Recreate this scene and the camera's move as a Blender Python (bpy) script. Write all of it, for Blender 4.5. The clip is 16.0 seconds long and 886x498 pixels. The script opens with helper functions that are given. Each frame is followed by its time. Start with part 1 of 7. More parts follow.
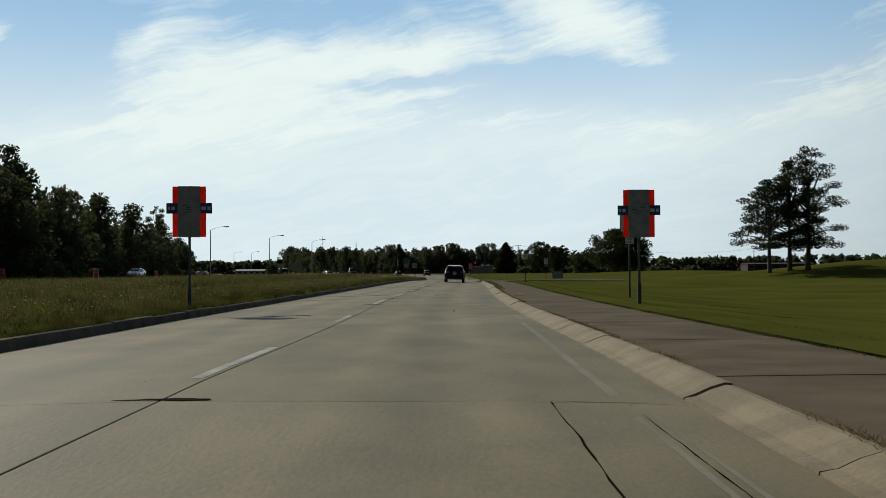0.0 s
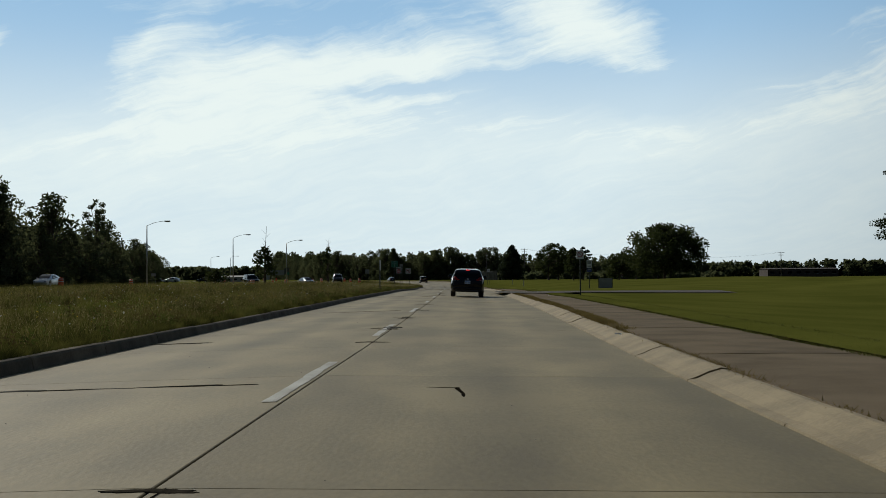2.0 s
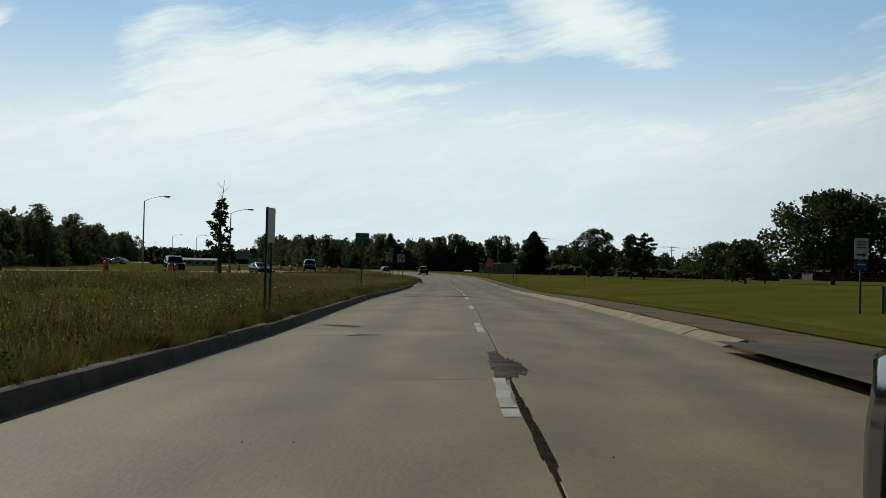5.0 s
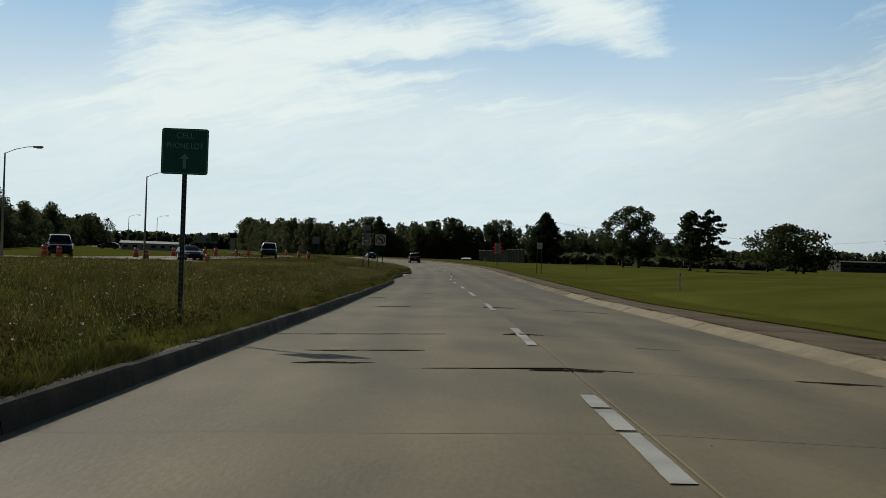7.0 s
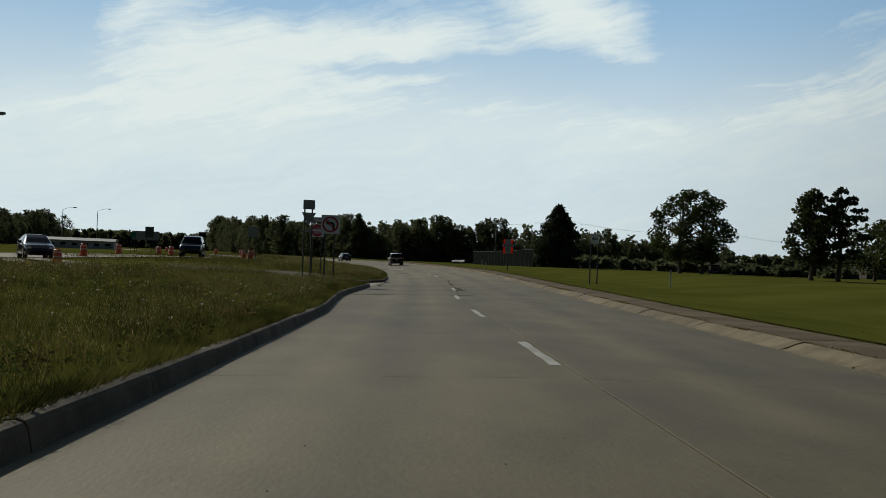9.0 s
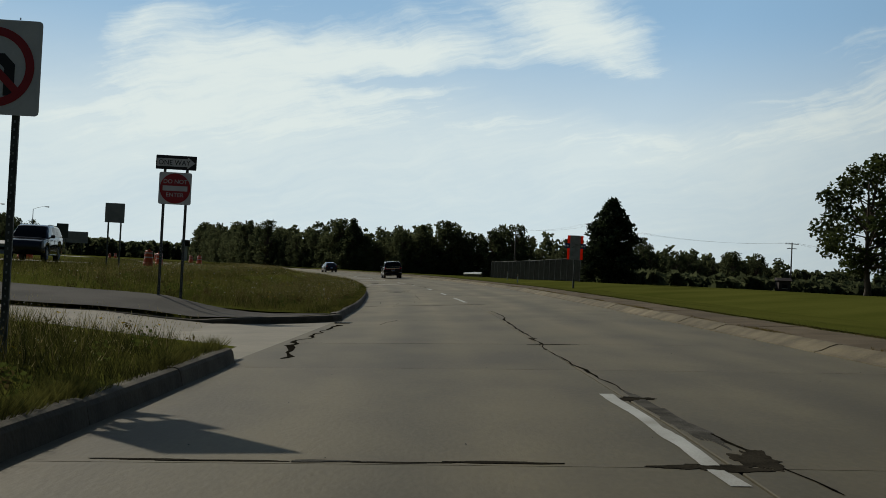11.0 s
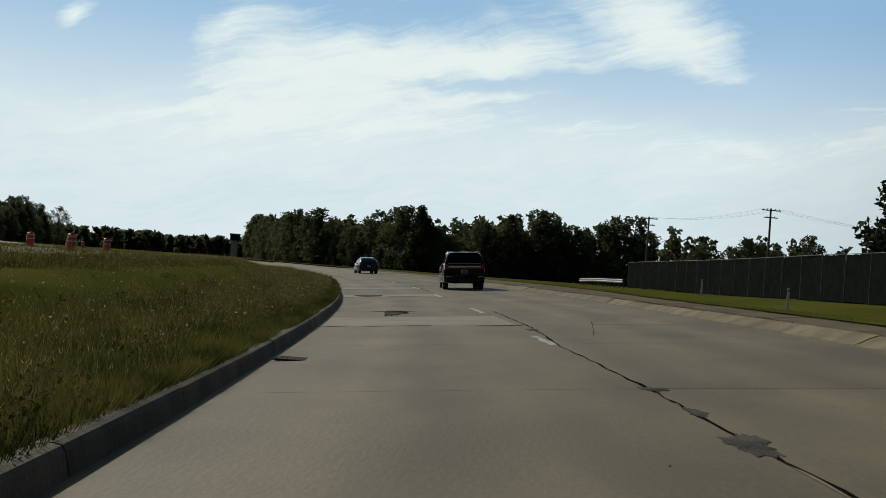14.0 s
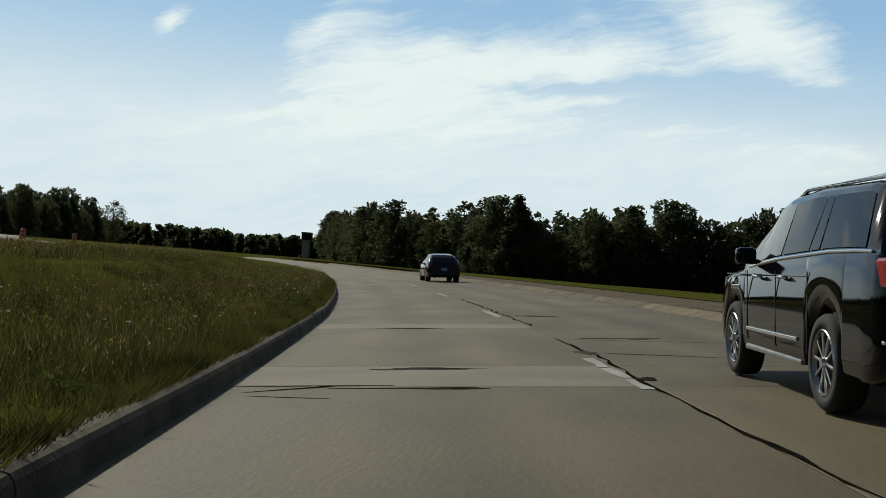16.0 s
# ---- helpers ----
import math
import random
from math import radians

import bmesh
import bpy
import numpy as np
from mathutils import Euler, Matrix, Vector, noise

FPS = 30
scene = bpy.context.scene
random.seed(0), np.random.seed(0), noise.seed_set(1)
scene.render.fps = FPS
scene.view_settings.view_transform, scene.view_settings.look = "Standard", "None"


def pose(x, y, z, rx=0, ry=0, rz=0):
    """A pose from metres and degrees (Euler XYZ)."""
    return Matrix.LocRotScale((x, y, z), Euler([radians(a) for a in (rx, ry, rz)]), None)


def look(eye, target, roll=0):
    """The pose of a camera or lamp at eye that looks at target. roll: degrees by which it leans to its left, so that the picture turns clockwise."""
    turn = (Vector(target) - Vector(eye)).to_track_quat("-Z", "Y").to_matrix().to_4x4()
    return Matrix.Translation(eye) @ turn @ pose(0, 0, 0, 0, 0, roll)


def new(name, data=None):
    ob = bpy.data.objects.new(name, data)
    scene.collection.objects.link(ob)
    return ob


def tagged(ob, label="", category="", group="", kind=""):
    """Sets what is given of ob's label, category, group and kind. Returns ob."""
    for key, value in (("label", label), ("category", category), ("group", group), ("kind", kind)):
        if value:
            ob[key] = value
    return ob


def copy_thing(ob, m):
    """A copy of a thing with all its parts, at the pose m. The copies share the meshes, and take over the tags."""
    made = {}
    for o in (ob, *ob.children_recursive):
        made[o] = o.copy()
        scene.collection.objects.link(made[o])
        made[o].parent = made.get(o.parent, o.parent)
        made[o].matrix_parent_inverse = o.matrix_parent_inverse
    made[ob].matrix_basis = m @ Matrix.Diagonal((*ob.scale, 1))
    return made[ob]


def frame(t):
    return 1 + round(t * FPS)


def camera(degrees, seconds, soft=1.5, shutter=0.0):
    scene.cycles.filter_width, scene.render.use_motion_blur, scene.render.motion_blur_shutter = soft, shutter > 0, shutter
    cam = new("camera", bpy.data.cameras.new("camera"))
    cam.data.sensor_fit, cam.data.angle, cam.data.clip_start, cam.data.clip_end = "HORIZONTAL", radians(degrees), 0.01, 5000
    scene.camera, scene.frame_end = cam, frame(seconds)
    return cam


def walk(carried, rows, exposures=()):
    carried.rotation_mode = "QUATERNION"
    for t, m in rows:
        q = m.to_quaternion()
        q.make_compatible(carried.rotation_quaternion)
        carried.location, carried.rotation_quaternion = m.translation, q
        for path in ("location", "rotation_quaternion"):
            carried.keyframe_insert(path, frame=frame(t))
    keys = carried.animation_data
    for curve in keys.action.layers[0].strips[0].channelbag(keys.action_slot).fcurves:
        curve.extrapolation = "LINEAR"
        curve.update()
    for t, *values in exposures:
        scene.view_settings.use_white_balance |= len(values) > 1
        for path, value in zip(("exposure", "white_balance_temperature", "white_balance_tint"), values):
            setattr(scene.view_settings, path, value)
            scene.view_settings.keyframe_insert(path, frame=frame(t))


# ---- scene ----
cam = camera(42.0, 16.0, soft=0.85)
PATH = [
    (0, 0.054, -0.007, 1.100, 91.01, 0.35, 0.00),
    (0.5, -0.065, 9.493, 1.101, 91.11, 0.57, -0.11),
    (1, -0.167, 19.015, 1.101, 90.96, 0.28, -0.28),
    (1.5, -0.287, 28.609, 1.102, 90.92, 0.41, -0.40),
    (2, -0.394, 38.325, 1.102, 91.31, 0.41, -0.16),
    (2.5, -0.402, 47.970, 1.102, 91.14, 0.13, 0.21),
    (3, -0.463, 57.681, 1.102, 91.05, 0.14, 0.31),
    (3.5, -0.625, 67.596, 1.102, 91.06, -0.07, 0.31),
    (4, -0.755, 77.746, 1.101, 91.04, -0.54, 0.40),
    (4.5, -0.934, 87.986, 1.096, 90.96, -1.16, 0.15),
    (7, -1.278, 137.677, 0.914, 90.24, -1.93, -0.45),
    (7.5, -1.274, 147.539, 0.827, 90.12, -2.09, -0.65),
    (8, -1.270, 157.401, 0.728, 90.29, -2.05, -0.89),
    (10.5, -1.759, 210.734, 0.240, 90.60, -2.67, -1.54),
    (11, -1.590, 222.080, 0.173, 91.10, -2.84, -1.05),
    (11.5, -1.510, 233.287, 0.104, 91.03, -3.01, -0.57),
    (12, -1.508, 244.359, 0.071, 91.01, -3.73, -0.13),
    (12.5, -1.655, 255.328, 0.048, 91.25, -4.17, 0.28),
    (13, -1.891, 266.249, 0.030, 91.08, -4.22, 0.95),
    (13.5, -2.241, 277.144, 0.017, 90.80, -4.03, 1.83),
    (14, -2.843, 288.134, -0.000, 91.04, -4.03, 2.94),
    (14.5, -3.636, 299.149, -0.019, 91.14, -4.09, 3.96),
    (15, -4.707, 310.169, -0.036, 91.00, -3.89, 5.02),
    (15.5, -5.893, 321.083, -0.040, 91.06, -4.03, 6.17),
    (16, -7.243, 331.793, -0.036, 90.90, -4.51, 7.31),
]
walk(cam, [(t, pose(x, y, z, rx, ry, rz)) for t, x, y, z, rx, ry, rz in PATH], exposures=[(0, 0.0), (4.5, -0.02), (7, -0.07), (8.2, -0.12), (10.5, -0.20), (11.5, -0.16), (13, -0.08), (16, -0.04)])

# ---- light ----
SUN_AZ, SUN_EL = radians(38.3), radians(34.2)      # degrees to the west of straight ahead (+y), and above the horizon
to_sun = Vector((-math.sin(SUN_AZ) * math.cos(SUN_EL), math.cos(SUN_AZ) * math.cos(SUN_EL), math.sin(SUN_EL)))
sun = new("sun", bpy.data.lights.new("sun", "SUN"))
sun.data.energy, sun.data.angle, sun.data.color = 2.9, radians(0.6), (1.0, 0.95, 0.83)
sun.matrix_world = look(to_sun * 100, (0, 0, 0))
scene.view_settings.exposure = 0.0


def build_world():
    w = bpy.data.worlds.new("sky")
    scene.world = w
    w.use_nodes = True
    nt = w.node_tree
    nt.nodes.clear()
    N, L = nt.nodes.new, nt.links.new
    out = N("ShaderNodeOutputWorld")
    bg = N("ShaderNodeBackground")
    sky = N("ShaderNodeTexSky")
    sky.sky_type, sky.sun_disc = "NISHITA", False
    sky.sun_elevation, sky.sun_rotation = SUN_EL, -SUN_AZ
    sky.air_density, sky.dust_density, sky.ozone_density = 1.0, 1.6, 1.5
    co = N("ShaderNodeTexCoord")
    sep = N("ShaderNodeSeparateXYZ")
    L(co.outputs["Generated"], sep.inputs[0])

    def m(op, a, b=None, c=None, clamp=False):
        n = N("ShaderNodeMath")
        n.operation, n.use_clamp = op, clamp
        for k, v in enumerate((a, b, c)):
            if v is None:
                continue
            if isinstance(v, (int, float)):
                n.inputs[k].default_value = v
            else:
                L(v, n.inputs[k])
        return n.outputs[0]

    # bearing and height of each direction
    u = m("ARCTAN2", sep.outputs[0], sep.outputs[1])
    v = m("ARCSINE", sep.outputs[2])
    uv = N("ShaderNodeCombineXYZ")
    L(u, uv.inputs[0]), L(v, uv.inputs[1])

    def drift(cu, cv, ru, rv, turn, weight):
        """A soft bank of cloud (or a gap, where weight is negative) in the high haze."""
        mp = N("ShaderNodeMapping")
        mp.vector_type = "TEXTURE"
        mp.inputs["Location"].default_value = (cu, cv, 0)
        mp.inputs["Rotation"].default_value = (0, 0, radians(turn))
        mp.inputs["Scale"].default_value = (ru, rv, 1)
        L(bent, mp.inputs[0])
        g = N("ShaderNodeTexGradient")
        g.gradient_type = "SPHERICAL"
        L(mp.outputs[0], g.inputs[0])
        return m("MULTIPLY", g.outputs[1], weight)

    # the wind bends every edge a little
    wn = N("ShaderNodeTexNoise")
    wn.inputs["Scale"].default_value, wn.inputs["Detail"].default_value = 9.0, 6.0
    L(uv.outputs[0], wn.inputs["Vector"])
    wob = N("ShaderNodeVectorMath")
    wob.operation = "MULTIPLY_ADD"
    L(wn.outputs["Color"], wob.inputs[0])
    wob.inputs[1].default_value = (0.09, 0.045, 0)
    L(uv.outputs[0], wob.inputs[2])
    off = N("ShaderNodeVectorMath")
    off.operation = "SUBTRACT"
    L(wob.outputs[0], off.inputs[0])
    off.inputs[1].default_value = (0.045, 0.0225, 0)
    bent = off.outputs[0]

    def wisps(turn, across, scale, detail):
        """Fibres of ice cloud, drawn out along one direction."""
        mp = N("ShaderNodeMapping")
        mp.vector_type = "TEXTURE"
        mp.inputs["Rotation"].default_value = (0, 0, radians(turn))
        mp.inputs["Scale"].default_value = (1.0, across, 1)
        L(bent, mp.inputs[0])
        n1 = N("ShaderNodeTexNoise")
        n1.inputs["Scale"].default_value, n1.inputs["Detail"].default_value, n1.inputs["Roughness"].default_value = scale, detail, 0.6
        L(mp.outputs[0], n1.inputs["Vector"])
        return n1.outputs["Fac"]

    total = m("MULTIPLY_ADD", wisps(12, 0.16, 8.0, 8.0), 1.5, -0.42)
    total = m("ADD", total, m("MULTIPLY_ADD", wisps(-22, 0.45, 26.0, 6.0), 0.55, -0.28))
    total = m("ADD", total, m("MULTIPLY_ADD", wisps(15, 0.07, 18.0, 5.0), 0.65, -0.32))
    for bank_of in ((-0.325, 0.170, 0.13, 0.060, 8, -0.95), (-0.28, 0.222, 0.16, 0.05, 4, -0.6), (-0.09, 0.222, 0.18, 0.040, 3, -0.75), (0.30, 0.222, 0.18, 0.066, 0, -1.6), (0.165, 0.152, 0.15, 0.030, -4, -0.95), (0.0, 0.164, 0.11, 0.011, 12, -0.75), (0.26, 0.166, 0.14, 0.026, 8, -1.0), (-0.50, 0.17, 0.16, 0.06, 6, -0.7),
                    (-0.178, 0.150, 0.26, 0.080, 14, 0.80), (-0.03, 0.184, 0.16, 0.022, 3, 0.60), (-0.237, 0.195, 0.075, 0.026, 48, 0.75), (-0.04, 0.152, 0.13, 0.012, 10, 0.45), (0.145, 0.206, 0.14, 0.050, -24, 0.95), (0.34, 0.187, 0.12, 0.034, 15, 1.0), (0.31, 0.132, 0.22, 0.030, 9, 0.55), (-0.374, 0.190, 0.036, 0.018, 20, 1.5), (0.02, 0.115, 0.6, 0.045, 2, 0.40)):
        total = m("ADD", total, drift(*bank_of))
    cl = N("ShaderNodeMapRange")
    cl.interpolation_type = "SMOOTHSTEP"
    cl.inputs["From Min"].default_value, cl.inputs["From Max"].default_value = -0.20, 1.20
    L(total, cl.inputs["Value"])
    thin = N("ShaderNodeMapRange")
    thin.interpolation_type = "SMOOTHSTEP"
    thin.inputs["From Min"].default_value, thin.inputs["From Max"].default_value = 0.50, 0.24
    L(v, thin.inputs["Value"])
    veil = N("ShaderNodeMapRange")
    veil.interpolation_type = "SMOOTHSTEP"
    veil.inputs["From Min"].default_value, veil.inputs["From Max"].default_value = 0.235, 0.095
    veil.inputs["To Max"].default_value = 0.95
    L(v, veil.inputs["Value"])
    amount = m("MAXIMUM", m("MULTIPLY", m("MULTIPLY", cl.outputs[0], thin.outputs[0]), 0.97), m("MULTIPLY", veil.outputs[0], m("MULTIPLY_ADD", cl.outputs[0], 0.24, 0.68)))
    mix = N("ShaderNodeMix")
    mix.data_type = "RGBA"
    L(amount, mix.inputs["Factor"])
    clear = N("ShaderNodeMix")
    clear.data_type, clear.blend_type = "RGBA", "MULTIPLY"
    clear.inputs["Factor"].default_value, clear.inputs[7].default_value = 1.0, (0.42, 0.50, 0.55, 1)
    L(sky.outputs[0], clear.inputs[6])
    # blue haze thickens towards the horizon
    haze = N("ShaderNodeMapRange")
    haze.interpolation_type = "SMOOTHSTEP"
    haze.inputs["From Min"].default_value, haze.inputs["From Max"].default_value = 0.62, 0.18
    haze.inputs["To Max"].default_value = 0.9
    L(v, haze.inputs["Value"])
    hazy = N("ShaderNodeMix")
    hazy.data_type = "RGBA"
    L(haze.outputs[0], hazy.inputs["Factor"])
    L(clear.outputs[2], hazy.inputs[6])
    blue = N("ShaderNodeMix")
    blue.data_type = "RGBA"
    blue.inputs[6].default_value, blue.inputs[7].default_value = (0, 0, 0, 1), (4.7, 7.9, 11.3, 1)
    L(blue.outputs[2], hazy.inputs[7])
    L(hazy.outputs[2], mix.inputs[6])
    # haze and cloud shine towards the sun and are dull away from it
    dot = N("ShaderNodeVectorMath")
    dot.operation = "DOT_PRODUCT"
    L(co.outputs["Generated"], dot.inputs[0])
    dot.inputs[1].default_value = to_sun
    lobe = N("ShaderNodeMapRange")
    lobe.interpolation_type = "SMOOTHSTEP"
    lobe.inputs["From Min"].default_value, lobe.inputs["From Max"].default_value = -0.15, 0.90
    lobe.inputs["To Min"].default_value, lobe.inputs["To Max"].default_value = 0.08, 1.20
    L(dot.outputs["Value"], lobe.inputs["Value"])
    white = N("ShaderNodeMix")
    white.data_type = "RGBA"
    white.inputs[6].default_value, white.inputs[7].default_value = (0, 0, 0, 1), (11.9, 13.2, 12.8, 1)
    L(lobe.outputs[0], white.inputs["Factor"])
    L(lobe.outputs[0], blue.inputs["Factor"])
    L(white.outputs[2], mix.inputs[7])
    L(mix.outputs[2], bg.inputs["Color"])
    bg.inputs["Strength"].default_value = 0.07
    L(bg.outputs[0], out.inputs[0])


build_world()

# ---- materials ----
MATS = {}


def material(name, color, color2=None, rough=0.8, metal=0.0, scale=3.0, fine=40.0, bump=0.2, coat=0.0, emit=None, spread=(0.35, 0.65), vary=0.0, spec=0.5, stretch=(1, 1, 1), leaf=0.0, lanes=False):
    """A procedural surface: two colours blended by a coarse and a fine noise, with bump. vary: change from object to object."""
    if name in MATS:
        return MATS[name]
    mt = bpy.data.materials.new(name)
    mt.use_nodes = True
    nt = mt.node_tree
    N, L = nt.nodes.new, nt.links.new
    b = nt.nodes["Principled BSDF"]
    color2 = color2 or tuple(c * 0.75 for c in color)
    mp = N("ShaderNodeMapping")
    mp.inputs["Scale"].default_value = stretch
    geo = N("ShaderNodeNewGeometry")
    L(geo.outputs["Position"], mp.inputs[0])
    n1, n2 = N("ShaderNodeTexNoise"), N("ShaderNodeTexNoise")
    n1.inputs["Scale"].default_value, n1.inputs["Detail"].default_value = scale, 6
    n2.inputs["Scale"].default_value, n2.inputs["Detail"].default_value = fine, 4
    L(mp.outputs[0], n1.inputs["Vector"]), L(mp.outputs[0], n2.inputs["Vector"])
    add = N("ShaderNodeMath")
    add.operation = "MULTIPLY_ADD"
    add.inputs[1].default_value = 0.35
    L(n2.outputs[0], add.inputs[0]), L(n1.outputs[0], add.inputs[2])
    mr = N("ShaderNodeMapRange")
    mr.inputs["From Min"].default_value, mr.inputs["From Max"].default_value = spread[0] + 0.17, spread[1] + 0.17
    L(add.outputs[0], mr.inputs["Value"])
    mix = N("ShaderNodeMix")
    mix.data_type = "RGBA"
    L(mr.outputs[0], mix.inputs["Factor"])
    mix.inputs[6].default_value, mix.inputs[7].default_value = (*color2, 1), (*color, 1)
    last = mix.outputs[2]
    if vary:
        oi = N("ShaderNodeObjectInfo")
        hsv = N("ShaderNodeHueSaturation")
        vr = N("ShaderNodeMapRange")
        vr.inputs["To Min"].default_value, vr.inputs["To Max"].default_value = 1 - vary, 1 + vary
        L(oi.outputs["Random"], vr.inputs["Value"]), L(vr.outputs[0], hsv.inputs["Value"])
        L(last, hsv.inputs["Color"])
        last = hsv.outputs[0]
    if lanes:
        # a dark drip line down the middle of each lane, and polished wheel tracks beside it
        def m(op, x, y=None):
            n = N("ShaderNodeMath")
            n.operation = op
            for k, v in enumerate((x, y)):
                if isinstance(v, (int, float)):
                    n.inputs[k].default_value = v
                elif v is not None:
                    L(v, n.inputs[k])
            return n.outputs[0]

        def hump(x, mid, half):
            t = m("DIVIDE", m("SUBTRACT", x, mid), half)
            return m("POWER", 2.718, m("MULTIPLY", m("MULTIPLY", t, t), -1.0))
        um, su = N("ShaderNodeUVMap"), N("ShaderNodeSeparateXYZ")
        um.uv_map = "lane"
        L(um.outputs[0], su.inputs[0])
        off = m("ABSOLUTE", m("SUBTRACT", m("ABSOLUTE", su.outputs[0]), 2.0))
        n3 = N("ShaderNodeTexNoise")
        n3.inputs["Scale"].default_value, n3.inputs["Detail"].default_value = 0.35, 4
        L(geo.outputs["Position"], n3.inputs["Vector"])
        # the dimmer ground light farther along is put into the concrete colour, by s
        dimming = N("ShaderNodeFloatCurve")
        pts = dimming.mapping.curves[0].points
        pts[0].location, pts[1].location = (0.0, 0.80), (1.0, 0.58)
        for px, py in ((0.26, 0.79), (0.36, 0.69), (0.52, 0.50), (0.60, 0.49), (0.68, 0.64), (0.84, 0.58)):
            pts.new(px, py)
        L(m("DIVIDE", su.outputs[1], 400.0), dimming.inputs["Value"])
        shade = m("ADD", m("MULTIPLY", hump(off, 0.0, 0.32), -0.34), m("ADD", m("MULTIPLY", hump(off, 0.72, 0.22), 0.26), m("MULTIPLY", hump(off, 1.7, 0.25), -0.18)))
        gain = m("MULTIPLY", m("ADD", m("MULTIPLY", shade, n3.outputs[0]), 1.0), m("MULTIPLY", dimming.outputs[0], 1.25))
        tint = N("ShaderNodeHueSaturation")
        L(gain, tint.inputs["Value"]), L(last, tint.inputs["Color"])
        last = tint.outputs[0]
    L(last, b.inputs["Base Color"])
    b.inputs["Roughness"].default_value, b.inputs["Metallic"].default_value = rough, metal
    b.inputs["Specular IOR Level"].default_value = spec
    b.inputs["Coat Weight"].default_value = coat
    b.inputs["Coat Roughness"].default_value = 0.03
    if emit:
        b.inputs["Emission Color"].default_value, b.inputs["Emission Strength"].default_value = (*emit[:3], 1), emit[3]
    if bump:
        bp = N("ShaderNodeBump")
        bp.inputs["Strength"].default_value, bp.inputs["Distance"].default_value = bump, 0.02
        L(n2.outputs[0], bp.inputs["Height"]), L(bp.outputs[0], b.inputs["Normal"])
    if leaf:
        # thin leaves let part of the light through
        tl = N("ShaderNodeBsdfTranslucent")
        mx = N("ShaderNodeMixShader")
        mx.inputs[0].default_value = leaf
        L(last, tl.inputs["Color"])
        L(b.outputs[0], mx.inputs[1]), L(tl.outputs[0], mx.inputs[2])
        L(mx.outputs[0], nt.nodes["Material Output"].inputs["Surface"])
    MATS[name] = mt
    return mt


CONCRETE = material("concrete", (0.210, 0.172, 0.092), (0.142, 0.117, 0.064), rough=0.74, scale=0.8, fine=26, bump=0.16, vary=0.10, stretch=(1.0, 0.40, 1), spec=0.26, lanes=True)
KERB_M = material("kerb_concrete", (0.265, 0.212, 0.124), (0.175, 0.140, 0.082), rough=0.9, scale=1.5, fine=25, bump=0.4)
KERB_WORN = material("worn_kerb_concrete", (0.205, 0.168, 0.102), (0.120, 0.098, 0.060), rough=0.9, scale=1.5, fine=25, bump=0.5, vary=0.2, spec=0.2)
# dirty left kerbs; the shade on their road face is put into this darker colour
KERB_SHADED = material("shaded_kerb_concrete", (0.130, 0.108, 0.072), (0.075, 0.064, 0.044), rough=0.9, scale=1.8, fine=25, bump=0.5, vary=0.15, spec=0.2)
ASPHALT = material("asphalt", (0.158, 0.124, 0.082), (0.104, 0.082, 0.054), rough=0.95, scale=0.8, fine=60, bump=0.5, spec=0.05)
PAINT = material("road_paint", (0.46, 0.46, 0.42), (0.30, 0.29, 0.25), rough=0.8, spec=0.1, scale=1.3, fine=70, bump=0.2)
GRASS = material("mown_grass", (0.096, 0.100, 0.021), (0.066, 0.073, 0.014), rough=1.0, scale=0.15, fine=9, bump=0.4, spec=0.0)
TURF = material("short_turf", (0.120, 0.125, 0.036), (0.060, 0.066, 0.016), rough=1.0, scale=0.5, fine=8, bump=0.0, spec=0.0, leaf=0.4)
FOLIAGE = material("foliage", (0.070, 0.086, 0.026), (0.032, 0.042, 0.014), rough=0.8, scale=0.5, fine=5, bump=0.0, spec=0.1, leaf=0.35)
BARK = material("bark", (0.09, 0.065, 0.045), rough=0.95, scale=3, fine=20, bump=0.6)

# ---- plan of the road ----
LINE = (3.72240, -6.25940, -8.73148, 1.79152, -0.49269, 0.68063, 0.19408)
MID = 177.63


def line_x(y):
    return float(np.polyval(LINE, (y - MID) / MID))


def build_axis():
    """The lane line in steps of half a metre: x, y and heading. Straight before the start, a steady left bend after the end."""
    pts = []
    x0 = line_x(22)
    for k in range(-80, 44):
        pts.append((x0, k * 0.5, 0.0))
    y = 22.0
    while y <= 340:
        pts.append((line_x(y), y, math.atan2(line_x(y + 0.5) - line_x(y - 0.5), 1.0)))
        y += 0.5
    x, y, g = pts[-1]
    for k in range(400):
        g -= 0.5 / 600.0
        x, y = x + 0.5 * math.sin(g), y + 0.5 * math.cos(g)
        pts.append((x, y, g))
    return np.array(pts)


AXIS = build_axis()
S_END = 525.0


def fall(y):
    """The long profile of the land: a gentle dip of a metre between 100 and 240 m."""
    return float(np.interp(y, (100, 115, 130, 145, 160, 175, 190, 205, 220, 235, 250), (0.0, -0.02, -0.09, -0.2, -0.35, -0.5, -0.64, -0.76, -0.85, -0.92, -0.94)))


BANK_L = ((0, 107, 222, 238, 249, 261, 274, 284, 302, 355, 430), (1.2, 1.9, 1.8, 2.4, 3.1, 3.8, 4.2, 4.4, 4.6, 4.4, 2.5))
BANK_R = ((0, 90, 102, 180, 226, 260, 285, 355, 430), (-0.6, -0.6, -1.5, -1.5, 1.5, 3.0, 3.9, 3.9, 2.4))


def bank(s, right):
    """Sideways tilt of each lane in degrees, rising to the right."""
    return float(np.interp(s, *(BANK_R if right else BANK_L)))


def road_z(s, d):
    return fall(s) + max(min(d, 6.0), -6.0) * math.tan(radians(bank(s, d > 0)))


